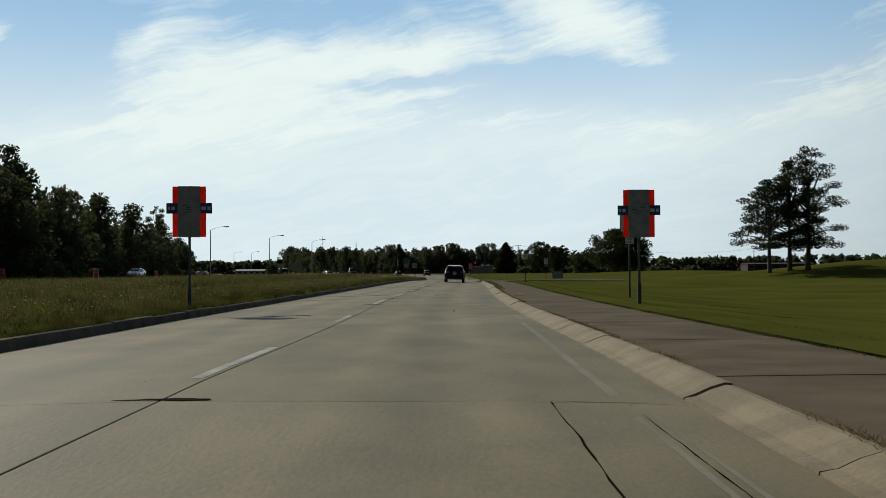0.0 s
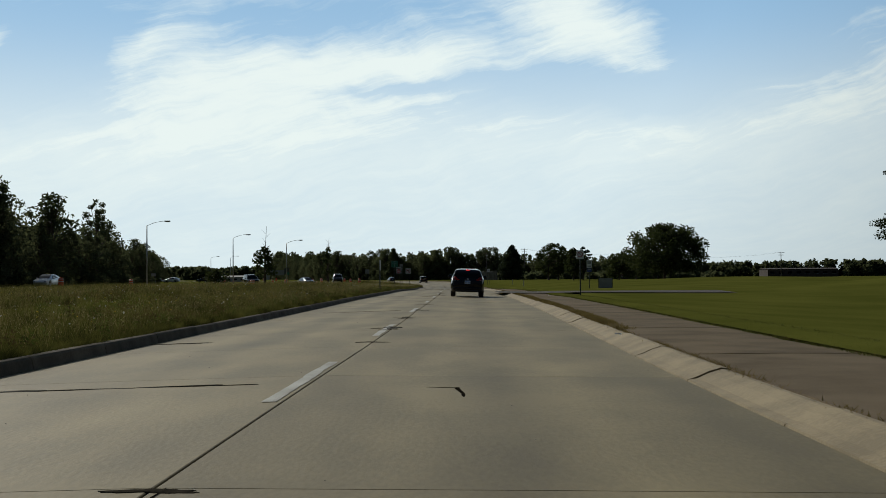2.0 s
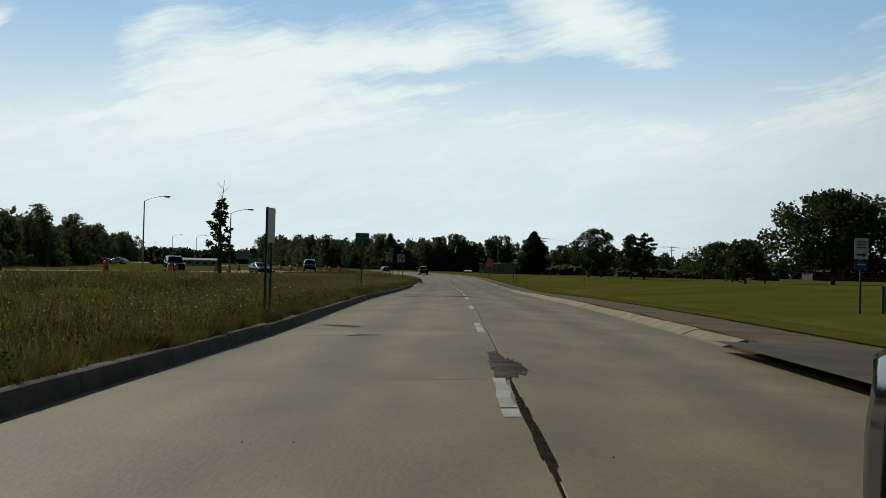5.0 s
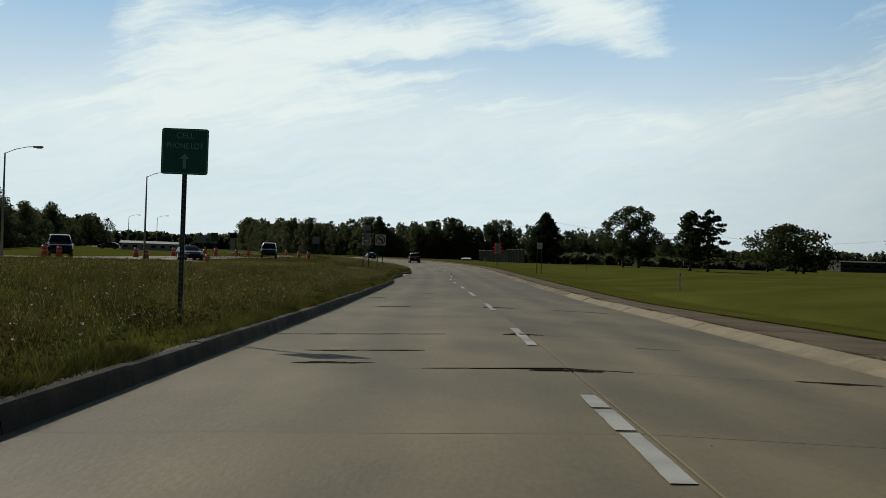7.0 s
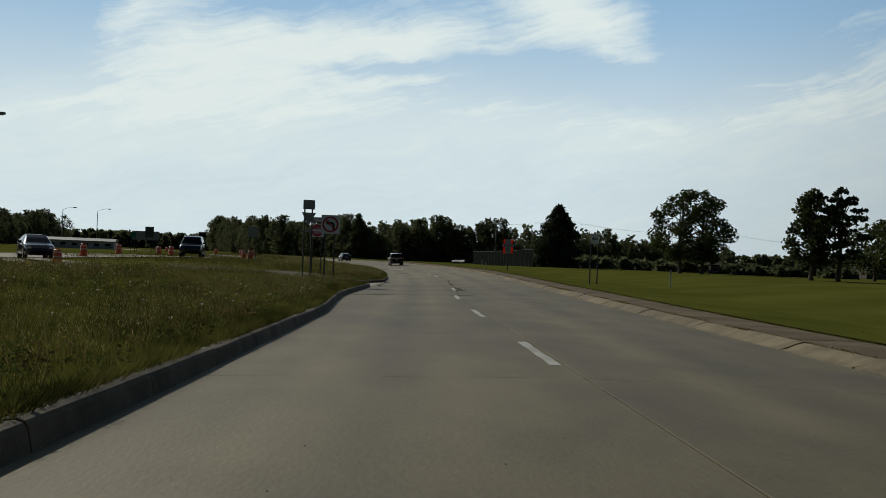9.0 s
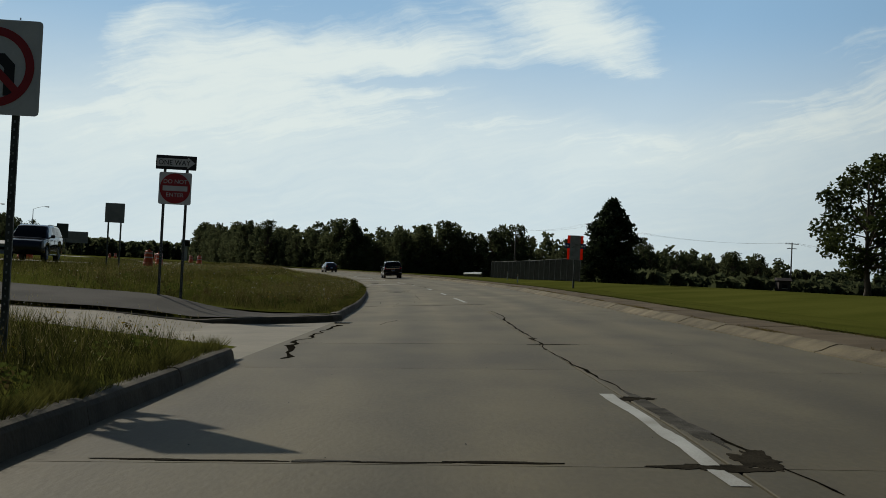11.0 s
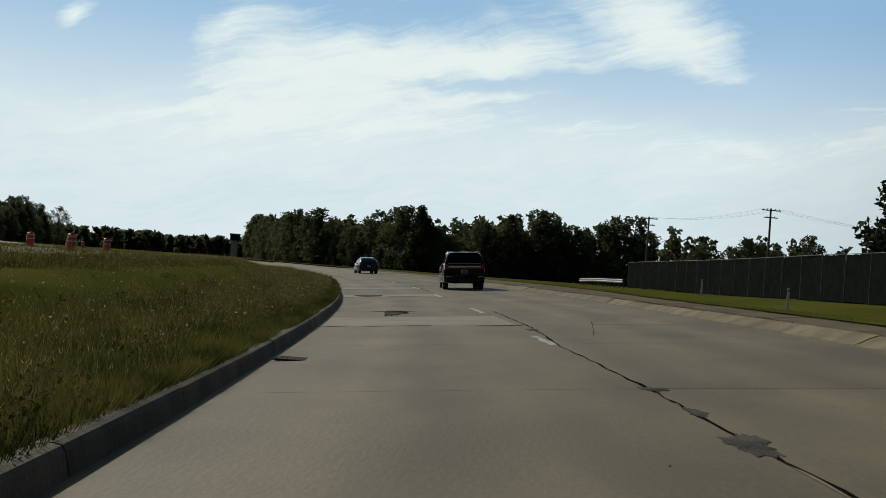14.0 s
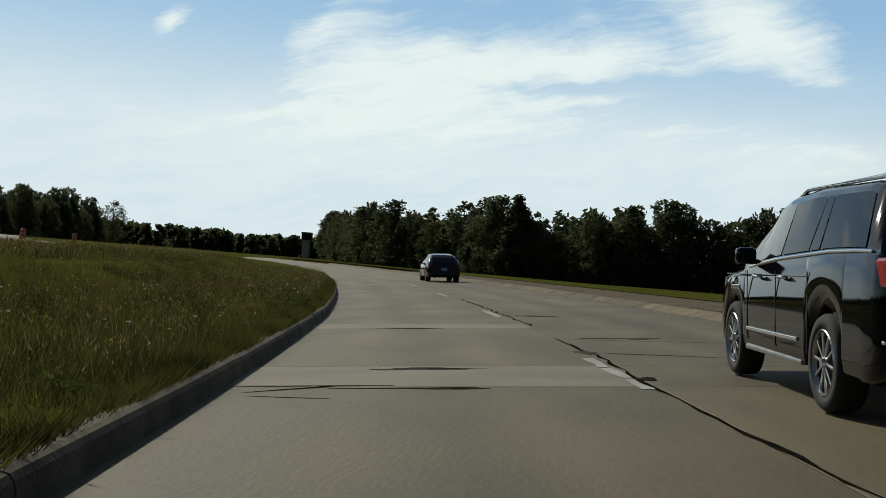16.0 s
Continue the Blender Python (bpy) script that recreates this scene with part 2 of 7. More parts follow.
def on_road(s, d, up=0.0):
    """A place level with y = s on the lane line, d metres to its right and up metres over the road."""
    if s <= 340:
        k = (s + 40) * 2
    else:
        k = 760 + (s - 340) / math.cos(float(AXIS[760, 2])) * 2
    k = min(max(k, 0), len(AXIS) - 1.001)
    i = int(k)
    x, y, g = AXIS[i] + (AXIS[i + 1] - AXIS[i]) * (k - i)
    return Vector((x + d * math.cos(g), y - d * math.sin(g), road_z(s, d) + up))


def heading(s):
    return float(np.interp(s, (AXIS[:761, 1]), (AXIS[:761, 2]))) if s <= 340 else float(AXIS[760, 2]) - (s - 340) / 600.0


def left_kerb(s):
    return float(np.interp(s, (18, 40, 97, 107, 118, 145, 165, 205, 218, 225, 231, 237, 249, 261, 289, 305, 337, 356), (-4.4, -4.1, -4.15, -4.0, -3.75, -4.1, -3.95, -3.95, -4.5, -4.43, -4.30, -4.24, -3.85, -3.78, -3.97, -4.07, -4.07, -3.66)))


def right_kerb(s):
    return float(np.interp(s, (5, 15, 25, 36, 53, 77, 88, 120, 160, 175, 226, 285, 352), (4.34, 4.40, 4.30, 4.19, 4.04, 4.0, 3.85, 3.9, 4.0, 4.0, 4.1, 4.1, 4.0)))


def link(name, verts, faces, mat, parent=None, smooth=False):
    me = bpy.data.meshes.new(name)
    me.from_pydata([tuple(v) for v in verts], [], faces)
    me.materials.append(mat)
    if smooth:
        me.polygons.foreach_set("use_smooth", [True] * len(me.polygons))
    ob = new(name, me)
    if parent:
        ob.parent = parent
    return ob


def strip(name, stations, profile, mat, parent=None, smooth=False, caps=True):
    """Sweeps profile(s), a list of (d, up), along the road."""
    verts, faces, n = [], [], 0
    for s in stations:
        row = [on_road(s, d, u) for d, u in profile(s)]
        n = len(row)
        verts += row
    for a in range(len(stations) - 1):
        for b in range(n - 1):
            faces.append((a * n + b, a * n + b + 1, (a + 1) * n + b + 1, (a + 1) * n + b))
    if caps:
        faces.append(tuple(range(n - 1, -1, -1)))
        faces.append(tuple(range(len(verts) - n, len(verts))))
    return link(name, verts, faces, mat, parent, smooth)


def fast_mesh(name, verts, polys, mat, parent=None):
    """A mesh from arrays: polys has one row per face, all of the same number of corners."""
    me = bpy.data.meshes.new(name)
    n, k = polys.shape
    me.vertices.add(len(verts)), me.loops.add(n * k), me.polygons.add(n)
    me.vertices.foreach_set("co", np.asarray(verts, dtype=np.float32).ravel())
    me.loops.foreach_set("vertex_index", polys.astype(np.int32).ravel())
    me.polygons.foreach_set("loop_start", np.arange(0, n * k, k, dtype=np.int32))
    me.update(calc_edges=True)
    me.materials.append(mat)
    ob = new(name, me)
    if parent:
        ob.parent = parent
    return ob


def part(name, bm, mat, parent=None, label="", smooth=False):
    me = bpy.data.meshes.new(name)
    bmesh.ops.recalc_face_normals(bm, faces=bm.faces)
    bm.to_mesh(me)
    bm.free()
    me.materials.append(mat)
    if smooth:
        me.polygons.foreach_set("use_smooth", [True] * len(me.polygons))
    ob = new(name, me)
    if parent:
        ob.parent = parent
    if label:
        ob["label"] = label
    return ob


def thing(name, label, category, group="", m=None):
    ob = new(name)
    ob.empty_display_size = 0.2
    if m is not None:
        ob.matrix_world = m
    return tagged(ob, label, category, group)


def box_bm(bm, c, size, bevel=0.0, rot=None):
    m = Matrix.Translation(c) @ (rot or Matrix.Identity(4)) @ Matrix.Diagonal((*size, 1))
    made = bmesh.ops.create_cube(bm, size=1, matrix=m)
    if bevel:
        edges = list({e for v in made["verts"] for e in v.link_edges})
        bmesh.ops.bevel(bm, geom=edges, offset=bevel, segments=2, affect="EDGES", profile=0.6)
    return bm


def box(c, size, bevel=0.0, rot=None):
    return box_bm(bmesh.new(), c, size, bevel, rot)


def tube_bm(bm, pts, radii, sides=8):
    """A round bar through pts, with its radius at each."""
    rings = []
    for i, p in enumerate(pts):
        p = Vector(p)
        way = (Vector(pts[min(i + 1, len(pts) - 1)]) - Vector(pts[max(i - 1, 0)])).normalized()
        side = way.orthogonal().normalized()
        up = way.cross(side)
        rings.append([bm.verts.new(p + radii[i] * (math.cos(a) * side + math.sin(a) * up)) for a in (2 * math.pi * k / sides for k in range(sides))])
    for a, b in zip(rings, rings[1:]):
        # the nearest corner keeps the tube from twisting
        off = min(range(sides), key=lambda o: (a[0].co - b[o].co).length)
        for k in range(sides):
            bm.faces.new((a[k], a[(k + 1) % sides], b[(k + 1 + off) % sides], b[(k + off) % sides]))
    bm.faces.new(rings[0][::-1]), bm.faces.new(rings[-1])
    return bm


def tube(pts, radii, sides=8):
    return tube_bm(bmesh.new(), pts, radii, sides)


def plate_bm(bm, outline, depth):
    """A plate of the outline (x, z), facing -y, of that thickness."""
    front = [bm.verts.new((x, 0, z)) for x, z in outline]
    back = [bm.verts.new((x, depth, z)) for x, z in outline]
    bm.faces.new(front), bm.faces.new(back[::-1])
    n = len(outline)
    for k in range(n):
        bm.faces.new((front[k], back[k], back[(k + 1) % n], front[(k + 1) % n]))
    return bm


def round_rect(w, h, r, cx=0.0, cz=0.0, seg=4):
    pts = []
    for sx, sz, a0 in ((1, 1, 0), (-1, 1, 90), (-1, -1, 180), (1, -1, 270)):
        for k in range(seg + 1):
            a = radians(a0 + 90 * k / seg)
            pts.append((cx + sx * (w / 2 - r) + r * math.cos(a), cz + sz * (h / 2 - r) + r * math.sin(a)))
    return pts


def disc(r, cx=0.0, cz=0.0, n=28):
    return [(cx + r * math.cos(2 * math.pi * k / n), cz + r * math.sin(2 * math.pi * k / n)) for k in range(n)]


def lettering(text, size, mat, parent, x, y, z, name="lettering", squeeze=1.0):
    """Raised letters in the built-in font, facing -y, centred on x and z."""
    cu = bpy.data.curves.new("text", "FONT")
    cu.body, cu.size, cu.align_x, cu.align_y, cu.extrude = text, size, "CENTER", "CENTER", 0.001
    tmp = bpy.data.objects.new("text", cu)
    me = bpy.data.meshes.new_from_object(tmp)
    bpy.data.objects.remove(tmp)
    me.materials.clear()
    me.materials.append(mat)
    me.transform(Matrix.Translation((x, y, z)) @ Matrix.Diagonal((squeeze, 1, 1, 1)) @ pose(0, 0, 0, 90))
    ob = new(name, me)
    ob.parent = parent
    return ob


# ---- more materials ----
BLACK_PAINT = material("black_car_paint", (0.005, 0.005, 0.006), (0.003, 0.003, 0.004), rough=0.06, coat=0.0, bump=0.0, spec=0.30)
NAVY_PAINT = material("dark_blue_car_paint", (0.005, 0.006, 0.010), (0.003, 0.004, 0.007), rough=0.08, coat=0.0, bump=0.0, spec=0.26)
GREY_PAINT = material("dark_grey_car_paint", (0.020, 0.020, 0.024), (0.015, 0.015, 0.018), rough=0.12, metal=0.2, coat=0.0, bump=0.0)
WHITE_PAINT = material("white_car_paint", (0.75, 0.75, 0.74), (0.68, 0.68, 0.67), rough=0.3, coat=0.8, bump=0.0)
PLASTIC = material("black_plastic", (0.018, 0.018, 0.018), rough=0.6, bump=0.1)
TYRE = material("tyre_rubber", (0.014, 0.014, 0.014), (0.022, 0.021, 0.020), rough=0.85, fine=60, bump=0.3)
CHROME = material("chrome", (0.80, 0.81, 0.82), (0.70, 0.71, 0.72), rough=0.12, metal=1.0, bump=0.0)
ALLOY = material("alloy", (0.62, 0.63, 0.64), (0.45, 0.45, 0.46), rough=0.28, metal=1.0, bump=0.0)
GLASS = material("tinted_glass", (0.004, 0.005, 0.007), (0.003, 0.0035, 0.005), rough=0.03, bump=0.0, spec=0.10)
LIGHT_GLASS = material("clear_window_glass", (0.03, 0.036, 0.04), (0.024, 0.03, 0.034), rough=0.03, bump=0.0, spec=0.5)
RED_LENS = material("red_lamp_lens", (0.42, 0.012, 0.010), (0.25, 0.008, 0.008), rough=0.25, coat=0.2, bump=0.0)
RED_LIT = material("lit_brake_lamp", (0.6, 0.01, 0.01), (0.5, 0.01, 0.01), rough=0.2, bump=0.0, emit=(1.0, 0.05, 0.04, 2.2))
CLEAR_LENS = material("clear_lamp_lens", (0.55, 0.55, 0.56), (0.35, 0.35, 0.36), rough=0.1, coat=1.0, bump=0.0)
PLATE_BLUE = material("number_plate_face", (0.32, 0.45, 0.66), (0.28, 0.40, 0.60), rough=0.4, bump=0.0)
PLATE_BAR = material("number_plate_bar", (0.07, 0.10, 0.20), rough=0.4, bump=0.0)
STEEL = material("galvanised_steel", (0.34, 0.35, 0.35), (0.24, 0.25, 0.25), rough=0.5, metal=0.8, scale=6, fine=40, bump=0.1)
POST_M = material("dark_sign_post", (0.075, 0.085, 0.075), (0.05, 0.055, 0.05), rough=0.6, metal=0.4, scale=8, bump=0.2)
WOOD_POST = material("weathered_wood", (0.12, 0.10, 0.08), (0.07, 0.06, 0.05), rough=0.9, scale=4, fine=30, bump=0.5, stretch=(1, 1, 0.1))
SIGN_WHITE = material("white_sign_face", (0.62, 0.63, 0.62), (0.54, 0.55, 0.54), rough=0.5, bump=0.0)
SIGN_BACK = material("bare_sign_back", (0.26, 0.27, 0.28), (0.20, 0.21, 0.22), rough=0.45, metal=0.6, bump=0.05)
SIGN_BLACK = material("black_sign_ink", (0.012, 0.012, 0.013), rough=0.5, bump=0.0)
SIGN_RED = material("red_sign_ink", (0.36, 0.018, 0.022), (0.30, 0.016, 0.02), rough=0.5, bump=0.0)
SIGN_GREEN = material("green_sign_face", (0.010, 0.130, 0.085), (0.008, 0.110, 0.070), rough=0.5, bump=0.0)
SIGN_GREEN_INK = material("dull_sign_legend", (0.30, 0.46, 0.40), (0.24, 0.38, 0.33), rough=0.6, bump=0.0)
SIGN_BLUE = material("blue_sign_face", (0.03, 0.05, 0.17), (0.025, 0.04, 0.13), rough=0.5, bump=0.0)
ORANGE = material("orange_sign_sheet", (0.75, 0.085, 0.02), (0.62, 0.06, 0.015), rough=0.55, bump=0.0, leaf=0.6)
COVER = material("grey_cover_sheet", (0.30, 0.30, 0.28), (0.21, 0.21, 0.195), rough=0.85, scale=4, fine=12, bump=0.4)
DRUM_ORANGE = material("orange_drum_plastic", (0.62, 0.085, 0.02), (0.5, 0.07, 0.02), rough=0.5, bump=0.0)
DRUM_WHITE = material("white_reflective_band", (0.6, 0.58, 0.55), rough=0.4, bump=0.0)
TAR = material("tar_and_dirt", (0.040, 0.035, 0.026), (0.020, 0.018, 0.014), rough=0.95, scale=5, fine=40, bump=0.6, spec=0.0)
CRACK_DIRT = material("crack_dirt", (0.018, 0.016, 0.011), (0.008, 0.007, 0.006), rough=1.0, scale=6, fine=40, bump=0.6, spec=0.0)
PATCH = material("old_repair_mix", (0.118, 0.112, 0.096), (0.060, 0.057, 0.049), rough=0.95, scale=3, fine=40, bump=0.7, spec=0.0)
PALE = material("pale_new_concrete", (0.225, 0.195, 0.135), (0.170, 0.148, 0.102), rough=0.85, scale=0.8, fine=16, bump=0.25)
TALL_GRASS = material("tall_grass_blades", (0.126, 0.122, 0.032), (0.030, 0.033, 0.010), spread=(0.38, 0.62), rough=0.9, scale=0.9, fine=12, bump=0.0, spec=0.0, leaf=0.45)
DRY_GRASS = material("dry_grass_stems", (0.22, 0.18, 0.075), (0.13, 0.105, 0.042), rough=0.9, scale=0.5, fine=3, bump=0.0, spec=0.0, leaf=0.4)
WEED = material("dead_weeds", (0.19, 0.145, 0.055), (0.11, 0.085, 0.032), rough=0.95, scale=1, fine=5, bump=0.0, spec=0.0, leaf=0.4)
SEED = material("pale_seed_heads", (0.34, 0.29, 0.14), (0.20, 0.17, 0.07), rough=0.9, scale=0.7, fine=8, bump=0.0, spec=0.0, leaf=0.4)
WEED_GREEN = material("green_weed_leaves", (0.105, 0.125, 0.030), (0.045, 0.060, 0.014), rough=0.9, scale=0.7, fine=8, bump=0.0, spec=0.0, leaf=0.4)
WEED_DULL = material("olive_weed_leaves", (0.120, 0.092, 0.034), (0.055, 0.046, 0.018), rough=0.9, scale=0.7, fine=8, bump=0.0, spec=0.0, leaf=0.35)
FLOWER_YELLOW = material("yellow_petals", (0.42, 0.30, 0.04), rough=0.8, bump=0.0, spec=0.0, leaf=0.4)
FLOWER_WHITE = material("white_petals", (0.55, 0.54, 0.48), rough=0.8, bump=0.0, spec=0.0, leaf=0.4)
NEEDLES = material("pine_needles", (0.045, 0.060, 0.026), (0.022, 0.032, 0.015), rough=0.85, scale=0.6, fine=5, bump=0.0, spec=0.1, leaf=0.25)
WOODLAND = material("woodland_leaves", (0.112, 0.124, 0.060), (0.062, 0.074, 0.036), rough=0.9, scale=0.12, fine=1.2, bump=0.0, spec=0.0, leaf=0.5)
SCREEN = material("dark_screen_cloth", (0.032, 0.036, 0.032), (0.022, 0.025, 0.022), spec=0.0, rough=0.9, scale=2, fine=60, bump=0.3)
BRICK = material("dull_brown_cladding", (0.050, 0.036, 0.030), (0.035, 0.026, 0.022), rough=0.9, scale=0.3, fine=3, bump=0.1)
LIGHT_WALL = material("pale_cladding", (0.38, 0.38, 0.36), rough=0.7, scale=0.3, fine=4, bump=0.0)
SIDE_ASPHALT = material("old_grey_asphalt", (0.115, 0.105, 0.09), (0.08, 0.075, 0.065), rough=0.95, scale=0.6, fine=40, bump=0.5, spec=0.05)

# ---- ground ----


def smooth_step(a, b, x):
    t = np.clip((x - a) / (b - a), 0, 1)
    return t * t * (3 - 2 * t)


PLAN = AXIS[::4]


def road_coordinates(x, y):
    """The nearest s and the signed distance from the lane line, for arrays of places."""
    s, d = np.empty(len(x)), np.empty(len(x))
    for k in range(0, len(x), 4000):
        dx = x[k : k + 4000, None] - PLAN[None, :, 0]
        dy = y[k : k + 4000, None] - PLAN[None, :, 1]
        i = np.argmin(dx * dx + dy * dy, axis=1)
        r = np.arange(len(i))
        g = PLAN[i, 2]
        d[k : k + 4000] = dx[r, i] * np.cos(g) - dy[r, i] * np.sin(g)
        s[k : k + 4000] = PLAN[i, 1] + dx[r, i] * np.sin(g) + dy[r, i] * np.cos(g)
    return s, d


FALL_Y = np.arange(-50, 600, 2.0)
FALL_Z = np.array([fall(v) for v in FALL_Y])


def land(x, y):
    """The height of the land, away from the road."""
    x, y = np.atleast_1d(np.asarray(x, float)), np.atleast_1d(np.asarray(y, float))
    s, d = road_coordinates(x, y)
    z = np.interp(y, FALL_Y, FALL_Z)
    right = np.interp(y, (0, 60, 95, 115, 183, 200, 255, 350, 420), (-0.75, -0.75, -0.3, 0.0, 0.6, 0.3, 0.9, 0.7, 0.2))
    z = z + np.where(d > 0, smooth_step(7, 20, d) * right, smooth_step(4, 9, -d) * 0.42)
    for cx, cy, h, r in ((47, 121, 1.45, 8.5), (63, 110, 1.5, 12), (35, 119, 0.30, 7), (31, 163, 0.55, 9), (29, 184, 0.35, 12), (58, 170, 0.5, 18), (48, 230, 0.5, 20), (20, 205, 0.25, 6)):
        z = z + h * np.exp(-((x - cx) ** 2 + (y - cy) ** 2) / (2 * r * r))
    z = z - np.where(d < 0, 0.85 * np.exp(-(((s - 244.0) / 9.0) ** 2)) * smooth_step(4, 7, -d) * (1 - smooth_step(18, 26, -d)), 0)
    z = z + 0.10 * np.sin(x * 0.11 + 1.3) * np.sin(y * 0.083) * smooth_step(9, 25, np.abs(d))
    return z


def land_z(x, y):
    return float(land(x, y)[0])


def grow(a, b, first, factor):
    out, step = [a], first
    while out[-1] < b:
        out.append(out[-1] + step)
        step *= factor
    return out


def build_ground():
    near_x = list(np.arange(-70, 75.1, 1.0))
    near_y = list(np.arange(-30, 470.1, 1.5))
    xs = [-70 - v for v in grow(3, 3500, 4, 1.3)][::-1] + near_x + [75 + v for v in grow(3, 3500, 4, 1.3)]
    ys = [-30 - v for v in grow(4, 2500, 6, 1.35)][::-1] + near_y + [470 + v for v in grow(4, 3500, 6, 1.3)]
    gx, gy = np.meshgrid(xs, ys)
    x, y = gx.ravel(), gy.ravel()
    s, d = road_coordinates(x, y)
    z = land(x, y)
    z = z - 1.2 * (1 - smooth_step(6.5, 8.5, np.abs(d))) * (s < 520) * (s > -38)
    nx = len(xs)
    i = (np.arange(len(ys) - 1)[:, None] * nx + np.arange(nx - 1)[None, :]).ravel()
    quads = np.stack([i, i + 1, i + nx + 1, i + nx], axis=1)
    ob = fast_mesh("ground", np.stack([x, y, z], axis=1), quads, GRASS)
    ob.data.polygons.foreach_set("use_smooth", [True] * len(ob.data.polygons))
    return tagged(ob, kind="structure")


build_ground()


def verge(name, s_start, s_end, rows, mat):
    """Grass beside the road: rows are (function of s giving d, height over the road or None for the land, start of s, end of s)."""
    n = max(2, int((s_end - s_start) / 1.5))
    verts, faces, w = [], [], len(rows)
    for k in range(n + 1):
        for far, up, a, b in rows:
            s = a + (b - a) * k / n
            p = on_road(s, far(s))
            p.z = p.z + up if up is not None else land_z(p.x, p.y) - 0.03
            verts.append(p)
    for k in range(n):
        for c in range(w - 1):
            faces.append((k * w + c, k * w + c + 1, (k + 1) * w + c + 1, (k + 1) * w + c))
    return tagged(link(name, verts, faces, mat, smooth=True), kind="structure")


def lk(o):
    return lambda s: left_kerb(s) - o


def rk(o):
    return lambda s: right_kerb(s) + o


verge("verge_left_a", -38, 237, [(lk(6.0), None, -38, 240.6), (lk(3.5), 0.33, -38, 239.2), (lk(1.5), 0.24, -38, 238.2), (lk(0.03), 0.15, -38, 237.3)], GRASS)
verge("verge_left_b", 249, 520, [(lk(6.0), None, 253.0, 520), (lk(3.5), 0.25, 252.2, 520), (lk(1.9), 0.19, 251.7, 520), (lk(0.03), 0.15, 250.6, 520)], GRASS)


def path_width(s):
    return float(np.interp(s, (0, 12, 42, 84, 104, 158, 176, 227, 300, 325, 345, 380), (2.5, 2.4, 2.3, 2.0, 2.0, 2.1, 1.4, 1.3, 1.0, 1.3, 2.6, 3.2)))


verge("verge_right_a", -38, 520, [(lambda s: right_kerb(s) + 0.5 + path_width(s), 0.15, -38, 520), (lambda s: right_kerb(s) + 1.2 + path_width(s), 0.16, -38, 520), (rk(5.2), 0.05, -38, 520), (rk(7.2), None, -38, 520)], GRASS)

# ---- carriageway ----
rng = random.Random(7)
road = tagged(strip("road", list(np.arange(-38, 520, 2.0)), lambda s: [(left_kerb(s) - 0.1, -0.035), (0, -0.035), (right_kerb(s) + 0.1, -0.035)], TAR, caps=False), kind="structure")
tagged(strip("road_far", list(np.arange(396, 521, 2.5)), lambda s: [(left_kerb(s), 0.0), (0, 0.0), (right_kerb(s), 0.0)], CONCRETE, caps=False), kind="structure")

JOINTS = [-36, -28.5, -21, -13.5, -6, 2.2, 9.8, 17, 23.5, 28.6, 36.4, 44.4, 51.2, 56.5, 61.95, 69.7, 75.2, 82, 89, 94.4, 102.2, 109.5, 117.3, 124.5, 131.5, 138.5, 145.1, 149.8, 155.8, 162, 167.9, 175.5, 182.1, 189.5, 197, 204.5, 212.5,
          220.9, 228.8, 235.8, 240.7, 249.6, 255.6, 261.8, 267, 274.2, 279.3, 287.6, 293, 298.7, 305, 310.4, 314.4, 317.6, 325, 330.4, 333.3, 342.3, 344.3, 351.2, 352.6, 358, 366, 374, 382, 389, 396]


def slab(s0, s1, da, db, mat):
    """One slab of the carriageway, with worn top edges; da and db give its two sides for s."""
    n = max(1, int(round((s1 - s0) / 1.9)))
    verts, faces = [], []
    for k in range(n + 1):
        s = s0 + (s1 - s0) * k / n
        a, b = da(s), db(s)
        verts += [on_road(s, a, -0.05), on_road(s, a, -0.004), on_road(s, a + 0.007, 0.0), on_road(s, (a + b) / 2, 0.002), on_road(s, b - 0.007, 0.0), on_road(s, b, -0.004), on_road(s, b, -0.05)]
    for k in range(n):
        for c in range(6):
            faces.append((k * 7 + c, (k + 1) * 7 + c, (k + 1) * 7 + c + 1, k * 7 + c + 1))
    faces.append(tuple(range(7))), faces.append(tuple(range(len(verts) - 1, len(verts) - 8, -1)))
    ob = link("slab", verts, faces, mat, road)
    across = []
    for k in range(n + 1):
        a, b = da(s0 + (s1 - s0) * k / n), db(s0 + (s1 - s0) * k / n)
        across += [a, a, a, (a + b) / 2, b, b, b]
    uv = ob.data.uv_layers.new(name="lane")
    for lp in ob.data.loops:
        uv.data[lp.index].uv = (across[lp.vertex_index], s0 + (s1 - s0) * (lp.vertex_index // 7) / n)
    return ob


